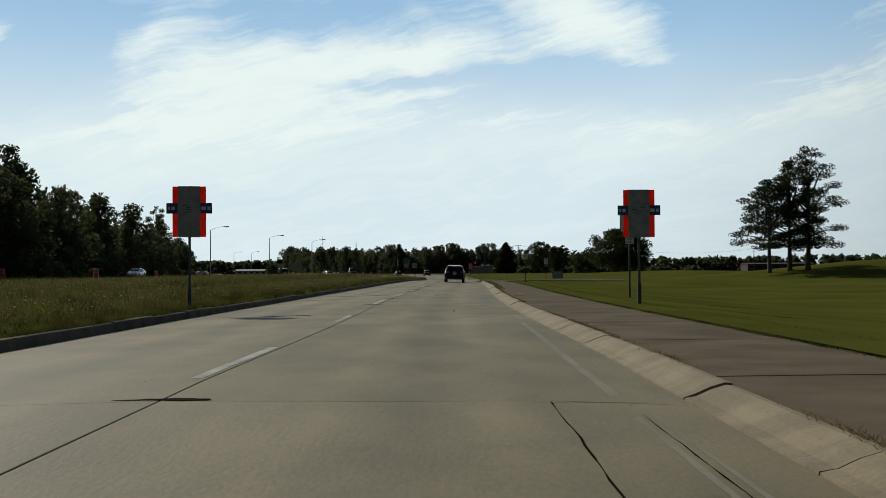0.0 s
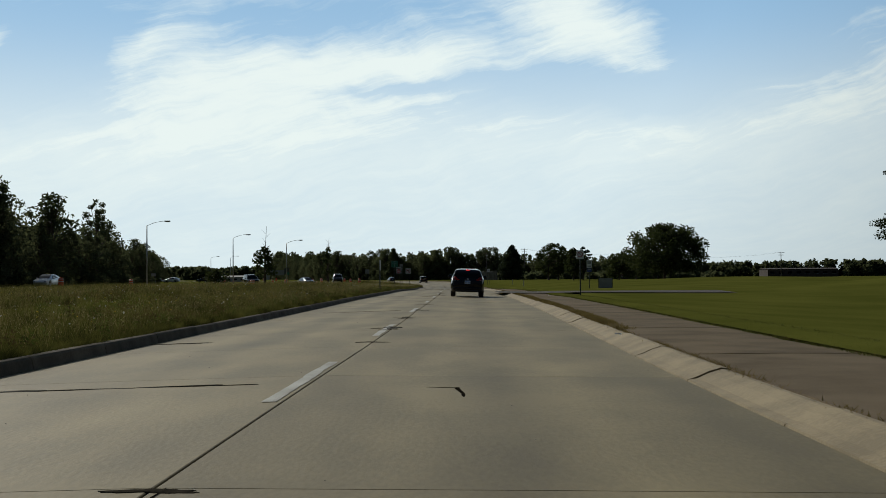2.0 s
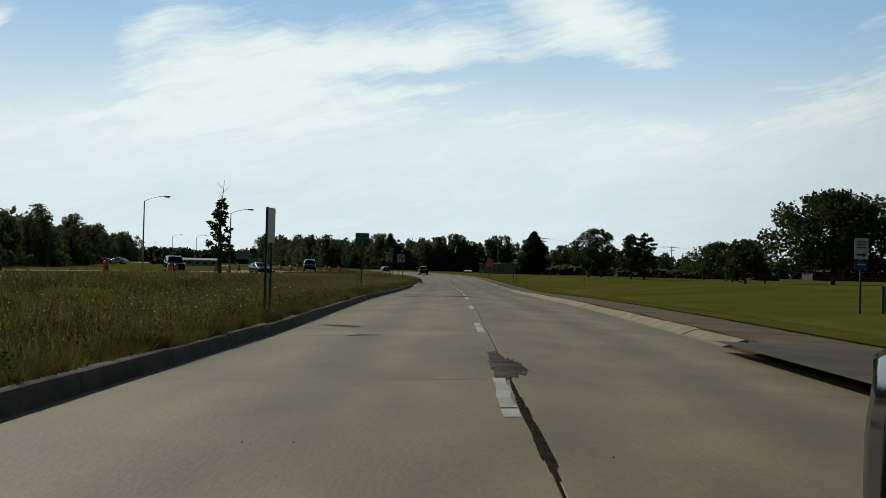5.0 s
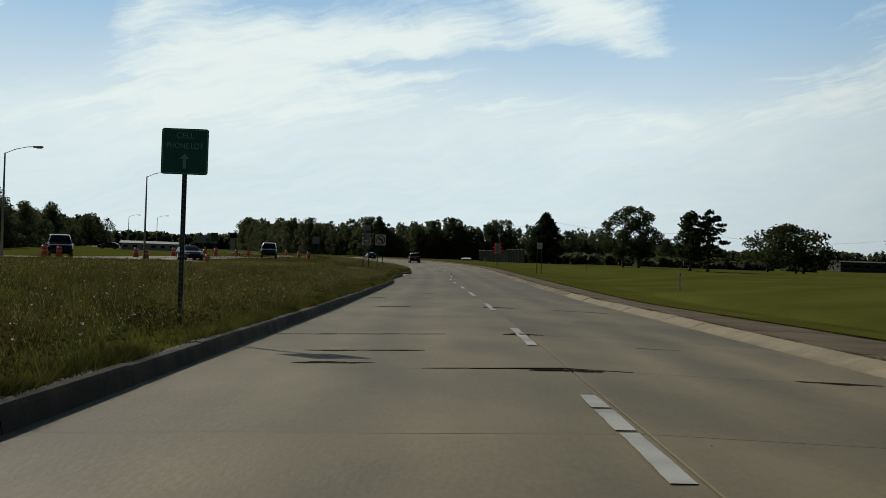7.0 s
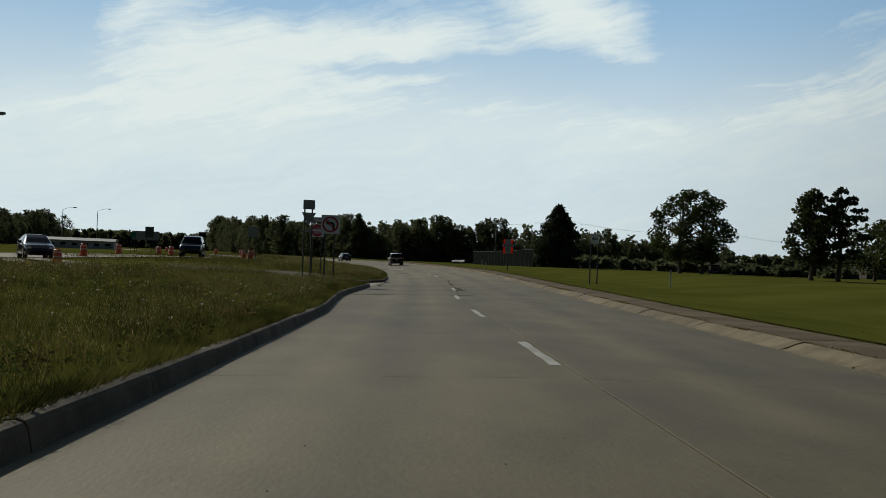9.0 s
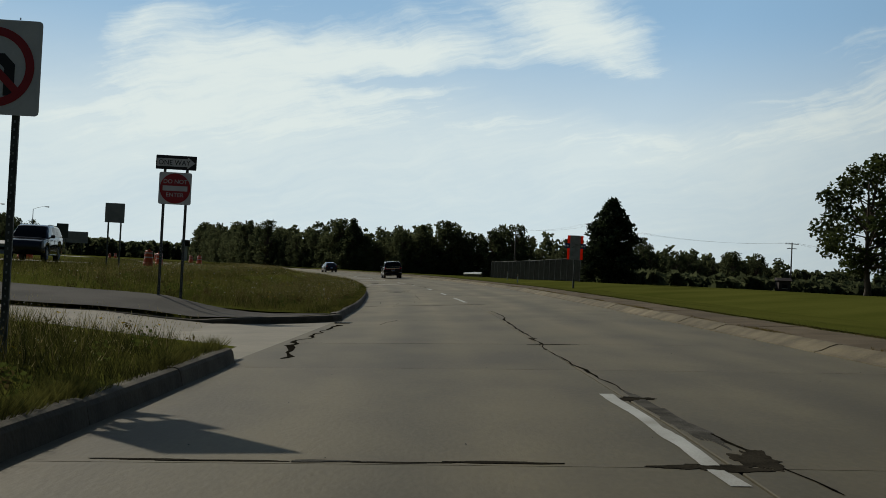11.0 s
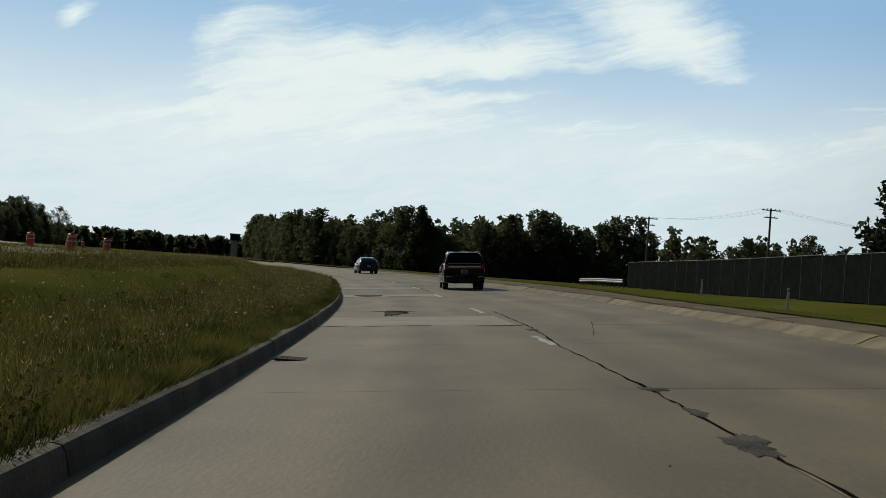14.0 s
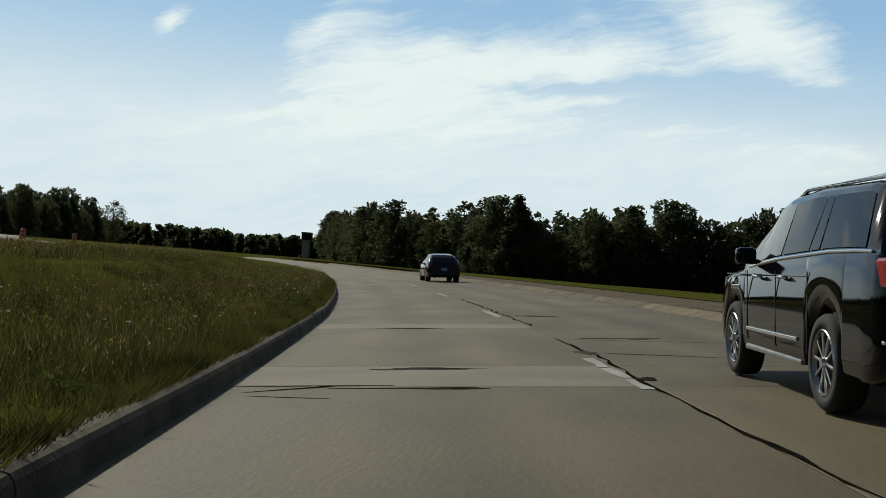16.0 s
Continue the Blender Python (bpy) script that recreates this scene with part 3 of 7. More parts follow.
def jagged(s, d, half_s, half_d, seed, mat, name="tar_patch", up=0.004, n=72, rough=0.30, turn=0.0):
    """An uneven flat spill or hole fill, proud of the slabs by a few millimetres."""
    r = random.Random(seed)
    waves = [(1, r.uniform(0, 6.3), 0.5), (2, r.uniform(0, 6.3), 0.5), (3, r.uniform(0, 6.3), 0.4), (r.randint(5, 8), r.uniform(0, 6.3), 0.25), (r.randint(9, 15), r.uniform(0, 6.3), 0.2)]
    ring = []
    for k in range(n):
        a = 2 * math.pi * k / n
        f = 1 + rough * (sum(h * math.sin(q * a + p) for q, p, h in waves) + r.uniform(-0.22, 0.22))
        ds, dd = half_s * f * math.sin(a), half_d * f * math.cos(a)
        ring.append((ds * math.cos(turn) + dd * math.sin(turn), dd * math.cos(turn) - ds * math.sin(turn)))
    verts = [on_road(s, d, up + 0.003)] + [on_road(s + a, d + b, up) for a, b in ring] + [on_road(s + a * 1.02, d + b * 1.02, -0.01) for a, b in ring]
    faces = [(0, 1 + k, 1 + (k + 1) % n) for k in range(n)]
    faces += [(1 + k, 1 + n + k, 1 + n + (k + 1) % n, 1 + (k + 1) % n) for k in range(n)]
    return link(name, verts, faces, mat, road)


def crack(points, width, seed, mat=None, name="crack", up=0.003, step=0.13, wander=0.9, even=False):
    """A wandering crack filled with dirt through (s, d) points."""
    r = random.Random(seed)
    verts, faces = [], []
    pts = []
    for (s0, d0), (s1, d1) in zip(points, points[1:]):
        n = max(2, int(math.hypot(s1 - s0, d1 - d0) / step))
        pts += [(s0 + (s1 - s0) * k / n, d0 + (d1 - d0) * k / n) for k in range(n)]
    pts.append(points[-1])
    # widths and strays change slowly along it, with a little grit on top
    noise = [[r.random() for _ in range(len(pts) // 3 + 3)] for _ in range(2)]

    def slow(row, k):
        i, f = divmod(k / 3, 1)
        return row[int(i)] * (1 - f) + row[int(i) + 1] * f

    for k, (s, d) in enumerate(pts):
        a, b = pts[max(k - 1, 0)], pts[min(k + 1, len(pts) - 1)]
        ln = math.hypot(b[0] - a[0], b[1] - a[1]) or 1
        ns, nd = -(b[1] - a[1]) / ln, (b[0] - a[0]) / ln
        w = width * (0.2 + 1.1 * slow(noise[0], k) ** 1.5 + 0.25 * r.random()) * (0.3 if k in (0, len(pts) - 1) else 1)
        if even:
            w = width * r.uniform(0.8, 1.1)
        o = (slow(noise[1], k) - 0.5) * width * wander * 1.6
        verts += [on_road(s + ns * (o - w / 2), d + nd * (o - w / 2), up), on_road(s + ns * (o + w / 2), d + nd * (o + w / 2), up)]
    for k in range(len(pts) - 1):
        faces.append((2 * k, 2 * k + 1, 2 * k + 3, 2 * k + 2))
    return link(name, verts, faces, mat or CRACK_DIRT, road)


def mid(s):
    """How far the painted line and the joint under it stray from the lane line."""
    return float(np.interp(s, (0, 12, 18, 25, 30, 40, 57, 67, 75, 120, 143, 170, 195, 214, 222, 230, 246, 255, 264, 272, 285, 300, 306, 317, 331, 341, 350), (-0.15, -0.15, 0.0, 0.14, 0.15, 0.05, 0.11, 0.09, 0.03, 0, 0.10, 0.20, 0.0, -0.27, -0.22, 0.0, 0.1, 0.25, 0.2, 0.1, 0, -0.02, -0.08, -0.24, -0.3, -0.08, 0)))


def dash(s0, s1, seed, worn):
    """A worn white dash of the lane line."""
    r = random.Random(seed)
    n = max(2, int((s1 - s0) / 0.12))
    verts, faces = [], []
    e = 0.008 + worn * 0.07
    rough = [[r.random() for _ in range(n // 4 + 3)] for _ in range(2)]
    for k in range(n + 1):
        s = s0 + (s1 - s0) * k / n
        i, f = divmod(k / 4, 1)
        a, b = (q[int(i)] * (1 - f) + q[int(i) + 1] * f for q in rough)
        verts += [on_road(s, mid(s) - 0.20 + e * a * a + 0.006 * r.random(), 0.005), on_road(s, mid(s) - 0.045 - e * b * b - 0.006 * r.random(), 0.005)]
    for k in range(n):
        if r.random() > worn * 0.08:
            faces.append((2 * k, 2 * k + 1, 2 * k + 3, 2 * k + 2))
    return link("lane_dash", verts, faces, PAINT, road)


for k, (s0, s1, worn) in enumerate([(-14.0, -10.2, 0.2), (-1.0, 3.0, 0.2), (11.9, 16.5, 0.15), (24.5, 28.0, 0.7), (36.9, 41.7, 0.25), (48.5, 53.2, 0.3), (59.6, 64.4, 0.3), (73.2, 77.2, 0.45), (85.7, 88.2, 0.4), (96.2, 99.9, 0.1), (106.6, 109.6, 0.3), (118, 121.5, 0.3), (130.5, 134, 0.4), (143.4, 147.3, 0.15),
                                   (153.3, 157.6, 0.2), (165.5, 170.3, 0.3), (178.5, 183.3, 0.25), (191, 195, 0.3), (203.5, 207.5, 0.4), (216.5, 220.8, 0.1), (228.2, 233.0, 0.45), (264.4, 270.8, 0.3), (277.1, 280.6, 0.35), (289.0, 292.6, 0.3), (304.6, 306.8, 0.6), (316.0, 319.0, 0.5), (329.7, 332.6, 0.3), (342, 345.2, 0.6), (355, 358, 0.6), (368, 371, 0.5), (381, 384, 0.5)]):
    dash(s0, s1, k, worn)

# tar smears, holes and cracks, each where it lies: s, d, half length along and across
for k, (s, d, hs, hd, mat) in enumerate([(9.9, -0.15, 0.08, 0.35, TAR), (28.6, -1.95, 0.22, 0.78, TAR), (36.5, -0.1, 0.10, 0.28, TAR), (44.3, 0.1, 0.05, 0.22, TAR), (36.3, 3.3, 0.05, 0.3, TAR), (38.6, 0.1, 0.25, 0.03, TAR), (43.2, 0.1, 0.4, 0.05, TAR), (44.9, -3.0, 0.10, 1.0, TAR), (50.3, -2.0, 0.10, 1.6, TAR), (57.6, 0.05, 0.10, 0.25, TAR), (59.0, -3.4, 0.14, 0.5, TAR),
                                       (61.97, 0.0, 0.06, 0.10, TAR), (75.4, -1.5, 0.08, 1.4, TAR), (75.6, -0.05, 0.35, 0.16, PATCH), (74.5, 0.15, 0.35, 0.22, TAR), (82.0, -0.05, 0.5, 0.28, TAR), (88.6, -0.25, 0.45, 0.3, TAR), (93.0, 0.0, 0.25, 0.03, TAR), (100.0, -0.45, 0.18, 0.34, TAR), (102.2, 0.0, 0.25, 0.34, TAR), (103.3, -2.9, 0.12, 0.9, TAR), (106.0, 0.0, 2.2, 0.04, TAR), (111.5, 0.0, 1.5, 0.2, PATCH), (117.3, -2.1, 0.3, 0.25, TAR),
                                       (149.8, -0.3, 0.05, 1.1, TAR), (149.6, 0.15, 0.3, 0.28, TAR), (150.5, -2.45, 0.12, 0.4, TAR), (152.3, -2.3, 0.16, 0.6, TAR), (155.8, -2.5, 0.13, 1.15, TAR), (155.85, 0.1, 0.14, 0.3, TAR), (167.9, -2.45, 0.16, 0.95, TAR), (167.6, 0.2, 0.12, 0.4, TAR), (175.5, -2.0, 0.12, 0.6, TAR), (176.0, -3.3, 0.35, 0.25, TAR), (182.1, -1.7, 0.18, 0.7, TAR),
                                       (221.1, -3.0, 0.13, 1.25, TAR), (220.9, -0.1, 0.12, 0.4, TAR), (228.9, -2.2, 0.05, 1.5, TAR), (228.8, -0.2, 0.12, 0.3, TAR), (231.0, 0.12, 1.4, 0.10, PATCH), (232.6, 0.12, 0.35, 0.16, TAR), (229.2, 0.2, 0.8, 0.13, TAR), (240.6, 0.3, 0.05, 0.4, TAR), (242.2, 0.12, 0.14, 0.07, TAR), (261.8, -1.6, 0.07, 1.9, TAR), (261.6, 0.3, 0.3, 0.35, PATCH), (265.3, -2.35, 0.22, 0.09, SIGN_BLACK), (287.6, -2.7, 0.05, 1.1, TAR), (291.55, -2.45, 0.2, 0.33, TAR), (288.8, -1.55, 0.12, 0.14, TAR), (284.6, -2.33, 1.0, 0.36, PATCH), (285.0, -2.15, 0.5, 0.2, TAR), (285.5, -1.7, 0.3, 0.16, TAR), (274.1, 0.33, 0.45, 0.13, TAR), (289, 0.0, 0.5, 0.2, TAR),
                                       (310.6, -3.3, 0.25, 0.6, TAR), (310.4, -2.4, 0.12, 0.6, TAR), (310.1, -0.45, 0.25, 0.35, TAR), (295.4, 0.0, 0.95, 0.13, PATCH), (297.0, 0.0, 0.5, 0.07, PATCH), (298.6, 0.0, 0.4, 0.10, PATCH), (308.6, -0.05, 0.6, 0.10, PATCH), (316.35, -2.45, 1.25, 0.30, TAR), (317.5, -2.45, 0.16, 0.45, TAR), (330.7, -1.9, 0.30, 0.32, PATCH), (330.5, -1.35, 0.22, 0.22, PATCH), (330.5, -3.8, 0.05, 0.2, TAR), (343.95, -2.2, 0.24, 0.42, PATCH), (344.0, -1.9, 0.10, 0.4, TAR), (342.15, -1.9, 0.10, 0.85, TAR), (342.35, -3.2, 0.05, 0.6, TAR), (346.0, 0.0, 0.6, 0.12, PATCH), (342.9, -0.02, 0.4, 0.08, TAR), (351.2, -2.1, 0.2, 0.5, TAR), (355.5, 0.8, 0.5, 0.35, PATCH), (348.7, 1.2, 0.25, 0.7, TAR), (86.0, 2.2, 0.03, 0.4, TAR), (154.0, 2.2, 0.08, 0.55, TAR), (149.9, 3.0, 0.10, 0.4, TAR), (168.0, 2.4, 0.14, 0.6, TAR)]):
    r = random.Random(900 + k)
    if hd <= 0.5:
        jagged(s, d, hs * (0.45 if 0.2 <= hs <= 1.0 else 1.0), hd, 100 + k, mat, rough=0.42)
        continue
    # long smears across a lane lie in broken lengths
    n = int(hd / 0.22)
    for q in range(n):
        f = (q + 0.5) / n * 2 - 1
        if r.random() < 0.9:
            jagged(s + r.uniform(-0.03, 0.03), d + f * hd, max(0.025, hs * r.uniform(0.25, 1.0) * (1 - 0.5 * abs(f))), hd / n * r.uniform(0.8, 1.5), 1000 + 20 * k + q, mat if r.random() < 0.7 else PATCH, up=0.004 + 0.0015 * (q % 3), n=26, rough=0.42)

jagged(331.9, -3.0, 1.36, 0.44, 79, TAR, up=0.003)
jagged(331.9, -3.0, 1.28, 0.38, 79, PATCH, up=0.006)
jagged(63.05, 0.07, 0.30, 0.17, 81, TAR, up=0.006, rough=0.40)
jagged(63.07, 0.08, 0.25, 0.14, 81, PATCH, up=0.008, rough=0.40)
jagged(62.32, 0.09, 0.22, 0.11, 82, TAR, up=0.006, rough=0.45)
jagged(62.33, 0.09, 0.18, 0.09, 82, PATCH, up=0.008, rough=0.45)
jagged(62.75, -0.22, 0.05, 0.16, 83, TAR, rough=0.45)
jagged(68.92, 0.10, 0.16, 0.17, 84, TAR, up=0.004, rough=0.45)
jagged(68.94, 0.11, 0.11, 0.13, 84, PATCH, up=0.006, rough=0.45)
jagged(68.28, 0.01, 0.13, 0.18, 85, TAR, up=0.004, rough=0.40)
jagged(68.30, 0.00, 0.09, 0.14, 85, PATCH, up=0.006, rough=0.40)
jagged(316.25, -2.45, 1.0, 0.2, 77, PATCH, up=0.007)
jagged(315.6, -2.42, 0.25, 0.12, 78, PATCH, up=0.009)

for k, (pts, w) in enumerate([([(-6, 3.12), (3.5, 3.14), (9.85, 3.19)], 0.016), ([(-6, 3.78), (4, 3.77), (9.0, 3.82)], 0.012), ([(9.9, 3.19), (9.75, 3.8), (9.6, 4.3)], 0.014), ([(30, 2.5), (32, 2.55)], 0.02), ([(36.4, 0.1), (41, 0.14), (44.4, 0.12)], 0.022), ([(269.0, -1.49), (271.9, -1.5), (275.6, -1.5), (279, -1.43)], 0.016), ([(265.2, -3.06), (266.9, -3.06)], 0.018), ([(265.2, -1.75), (266.9, -1.77)], 0.018), ([(265.2, -3.06), (265.1, -1.75)], 0.012), ([(262.6, -2.5), (265.0, -2.38)], 0.012), ([(228, 0.30), (231, 0.16), (234, 0.12), (239, 0.02)], 0.04), ([(239.2, 0.02), (240.6, 0.09), (242.2, 0.12), (245, 0.16), (249.5, 0.2), (252, 0.4), (255.7, 0.36)], 0.045),
                              ([(293.5, 0.0), (295.4, 0.0), (298.6, -0.02), (300.6, -0.05), (304.2, -0.12), (309.4, 0.02), (317, 0.0)], 0.034), ([(341.6, -3.6), (341.4, -2.9)], 0.03), ([(317.75, -4.0), (317.6, -2.7), (317.55, -0.7)], 0.045), ([(333.3, -3.8), (333.25, -2.0), (333.2, -0.4)], 0.035), ([(330.45, -3.9), (330.4, -2.0), (330.3, -0.4)], 0.025), ([(240.75, -3.9), (240.7, -2.3), (240.6, 0.1)], 0.03), ([(247.6, -2.7), (248.9, -2.55), (250.1, -2.3), (249.6, 0.2)], 0.035), ([(346.0, 0.1), (345.3, 1.7)], 0.05), ([(348.4, 0.2), (347.6, 3.2)], 0.05), ([(337, -0.12), (342, -0.12), (345.5, 0.03), (348.6, -0.04)], 0.04), ([(352, 0.1), (366, 0.05)], 0.06), ([(237.2, -3.6), (239.1, -3.72), (240.9, -3.91), (242.5, -3.77), (244.6, -3.72), (247.6, -3.6)], 0.11), ([(274.1, -0.5), (274.4, 1.9), (274.2, 3.4)], 0.04), ([(310.4, 0.3), (310.2, 3.0)], 0.05), ([(306.5, 0.7), (311.5, 1.5), (313, 2.4)], 0.015), ([(49.9, 1.3), (49.9, 1.62), (49.0, 1.65)], 0.05),
                              ([(80.3, 0.3), (80.2, 2.2)], 0.02), ([(68.95, -0.36), (69.25, -0.1), (69.75, 0.08)], 0.05), ([(68.95, -0.36), (68.7, -0.12), (68.6, 0.0)], 0.035), ([(62.75, -0.5), (62.72, -0.1)], 0.02), ([(69.7, 0.18), (69.5, 0.24)], 0.05), ([(69.7, -3.8), (69.95, -3.0)], 0.04), ([(312.6, -3.4), (312.6, -0.9)], 0.03), ([(314.6, -3.6), (314.2, -2.6)], 0.06), ([(341.9, -3.7), (342.4, -2.9)], 0.07)]):
    crack(pts, w, 300 + k)

for k, (pts, w, mt) in enumerate([([(10.3, 3.8), (14, 3.83), (19.3, 3.9), (24.5, 3.95)], 0.10, PALE), ([(4, 3.70), (8.8, 3.74)], 0.05, PALE), ([(4, 3.86), (9.2, 3.9)], 0.04, PALE)]):
    crack(pts, w, 700 + k, mt, "worn_line", 0.004, 0.2, 0.1, True)

# ---- kerbs ----
kerb_l = tagged(strip("kerb_left", list(np.arange(-38, 236.1, 2.0)) + [236.0], lambda s: [(left_kerb(s) - 0.16, 0.08), (left_kerb(s) - 0.02, 0.08), (left_kerb(s) - 0.02, -0.1)], KERB_M, caps=False), kind="structure")
kerb_b = tagged(strip("kerb_left_far", list(np.arange(250.0, 520, 2.0)), lambda s: [(left_kerb(s) - 0.16, 0.08), (left_kerb(s) - 0.02, 0.08), (left_kerb(s) - 0.02, -0.1)], KERB_M, caps=False), kind="structure")


def kerb_piece(parent, s0, s1, profile, mat=None, name="kerb_stone"):
    n = max(1, int((s1 - s0) / 1.6))
    return strip(name, [s0 + (s1 - s0) * k / n for k in range(n + 1)], profile, mat or KERB_M, parent)


s = -38.0
while s < 470:
    e = s + 3.05
    if not (s < 249.9 and e > 237.0):
        lift = rng.uniform(-0.012, 0.012)
        kerb_piece(kerb_l if s < 240 else kerb_b, s + 0.01, e - 0.01, lambda q, u=lift: [(left_kerb(q) - 0.12, -0.05), (left_kerb(q) - 0.16, 0.155 + u), (left_kerb(q) - 0.14, 0.18 + u), (left_kerb(q) - 0.01, 0.19 + u), (left_kerb(q) + 0.035, 0.175 + u), (left_kerb(q) + 0.06, 0.14 + u), (left_kerb(q) + 0.10, -0.05)], KERB_SHADED)
    s = e
kerb_piece(kerb_b, 250.05, 251.73, lambda q: [(left_kerb(q) - 0.12, -0.05), (left_kerb(q) - 0.16, 0.155), (left_kerb(q) - 0.14, 0.18), (left_kerb(q) - 0.01, 0.19), (left_kerb(q) + 0.035, 0.175), (left_kerb(q) + 0.06, 0.14), (left_kerb(q) + 0.10, -0.05)], KERB_SHADED)

kerb_r = tagged(strip("kerb_right", list(np.arange(-38, 520, 2.0)), lambda q: [(right_kerb(q) + 0.02, -0.02), (right_kerb(q) + 0.25, 0.03), (right_kerb(q) + 0.42, 0.09), (right_kerb(q) + 0.5, 0.02)], WEED, caps=False), kind="structure")
s = -38.0
while s < 470:
    e = s + (3.7 if s < 140 else 3.1)
    gap = 0.02 if rng.random() > 0.25 else rng.uniform(0.03, 0.07)
    if not 106.5 < s < 116:
        u = rng.uniform(-0.012, 0.012)
        kerb_piece(kerb_r, s + gap / 2, e - gap / 2, lambda q, u=u: [(right_kerb(q) - 0.01, -0.05), (right_kerb(q), 0.012), (right_kerb(q) + 0.10, 0.035 + u), (right_kerb(q) + 0.23, 0.095 + u), (right_kerb(q) + 0.36, 0.135 + u), (right_kerb(q) + 0.43, 0.13 + u), (right_kerb(q) + 0.45, -0.02)], KERB_M if s < 185 else KERB_WORN)
    s = e

# shoulder path of old asphalt behind the right kerb, in lengths between its cracks
path = tagged(strip("shoulder_path", list(np.arange(-38, 520, 2.0)), lambda q: [(right_kerb(q) + 0.38, 0.06), (right_kerb(q) + 0.55 + path_width(q), 0.09)], CRACK_DIRT, caps=False), kind="structure")
s = -38.0
SEAMS = []
while s < 420:
    e = s + rng.uniform(4.5, 9.0)
    wob = [rng.uniform(-0.08, 0.08) for _ in range(40)]
    n = max(2, int((e - s) / 0.8))
    SEAMS.append(e)
    sts = [s + 0.045 + (e - s - 0.09) * q / n for q in range(n + 1)]
    strip("asphalt_length", sts, lambda q, w=wob, b=s: [(right_kerb(q) + 0.46 + w[int((q - b) * 1.2) % 40] * 0.4, 0.05), (right_kerb(q) + 0.48 + w[int((q - b) * 1.2) % 40] * 0.4, 0.115), (right_kerb(q) + 0.5 + path_width(q) * 0.5, 0.135), (right_kerb(q) + 0.42 + path_width(q) + w[int((q - b) * 1.3 + 7) % 40], 0.13), (right_kerb(q) + 0.46 + path_width(q) + w[int((q - b) * 1.3 + 7) % 40], 0.05)], ASPHALT, path)
    s = e

# side road that leaves to the right, and the slip that crosses the grass on the left


def paved(name, left, right, mat, lift=0.03, n=14, low=None):
    """A paved way between two edges given as (s, d) points."""
    def along(pts, t):
        f = t * (len(pts) - 1)
        i = min(int(f), len(pts) - 2)
        return tuple(pts[i][c] + (pts[i + 1][c] - pts[i][c]) * (f - i) for c in (0, 1))
    verts, faces, m = [], [], 5
    for k in range(n + 1):
        a, b = along(left, k / n), along(right, k / n)
        for c in range(m):
            s, d = (a[q] + (b[q] - a[q]) * c / (m - 1) for q in (0, 1))
            p = on_road(s, d)
            f = min(max((abs(d) - 5.5) / 2.5, 0), 1)
            p.z = p.z * (1 - f) + land_z(p.x, p.y) * f + (lift if low is None else low * (1 - f) + lift * f)
            verts.append(p)
    for k in range(n):
        for c in range(m - 1):
            faces.append((k * m + c, k * m + c + 1, (k + 1) * m + c + 1, (k + 1) * m + c))
    return tagged(link(name, verts, faces, mat), kind="structure")


paved("side_road", [(106.5, 3.5), (106.8, 5.5), (107.5, 9), (108, 13), (108.5, 18)], [(116.0, 3.4), (115.5, 5.5), (114.5, 9), (114.2, 13), (114, 18)], SIDE_ASPHALT, lift=0.05, low=0.16)
paved("slip_road", [(236.4, -3.9), (237.3, -4.9), (238.3, -7), (239.3, -11), (241, -18), (243, -26)], [(250.3, -3.4), (249.0, -4.6), (248.5, -7), (248.8, -11), (250.5, -18), (253, -26)], PALE, lift=0.05, low=-0.006)


def edge_kerb(name, pts, out):
    """A kerb along the bend of an island; out is the side of its back."""
    verts, faces = [], []
    dense = []
    for (s0, d0), (s1, d1) in zip(pts, pts[1:]):
        dense += [(s0 + (s1 - s0) * k / 6, d0 + (d1 - d0) * k / 6) for k in range(6)]
    dense.append(pts[-1])
    for k, (s, d) in enumerate(dense):
        a, b = dense[max(k - 1, 0)], dense[min(k + 1, len(dense) - 1)]
        ln = math.hypot(b[0] - a[0], b[1] - a[1])
        ns, nd = -(b[1] - a[1]) / ln * out, (b[0] - a[0]) / ln * out
        for o, u in ((0, -0.05), (0.02, 0.11), (0.05, 0.15), (0.18, 0.16), (0.2, -0.02)):
            p = on_road(s + ns * o, d + nd * o)
            f = min(max((abs(d) - 5.5) / 2.5, 0), 1)
            p.z = p.z * (1 - f) + (land_z(p.x, p.y) - 0.1) * f + u
            verts.append(p)
    for k in range(len(dense) - 1):
        for c in range(4):
            faces.append((k * 5 + c, k * 5 + c + 1, (k + 1) * 5 + c + 1, (k + 1) * 5 + c))
    return tagged(link(name, verts, faces, KERB_SHADED), kind="structure")


edge_kerb("kerb_island_near", [(236.2, -4.19), (237.2, -4.30), (237.9, -4.9), (238.6, -7), (239.6, -11), (241.2, -18)], -1)
edge_kerb("kerb_island_far", [(250.15, -3.66), (249.5, -3.85), (248.9, -4.4), (248.5, -5.2), (248.4, -7), (248.7, -11), (250.4, -18)], 1)
paved("island_apron", [(250.5, -3.95), (249.0, -4.9), (248.6, -7), (248.9, -11), (250.6, -18)], [(251.0, -3.95), (251.2, -5.2), (251.6, -7.2), (252.4, -11.0), (254.5, -18)], SIDE_ASPHALT, lift=0.15)

# far carriageway across the grass
FAR = [(-46, -20), (-45, 40), (-42, 120), (-37.5, 190), (-32.5, 235), (-25.5, 290), (-24.5, 335), (-42, 395), (-78, 460), (-130, 560), (-230, 700)]


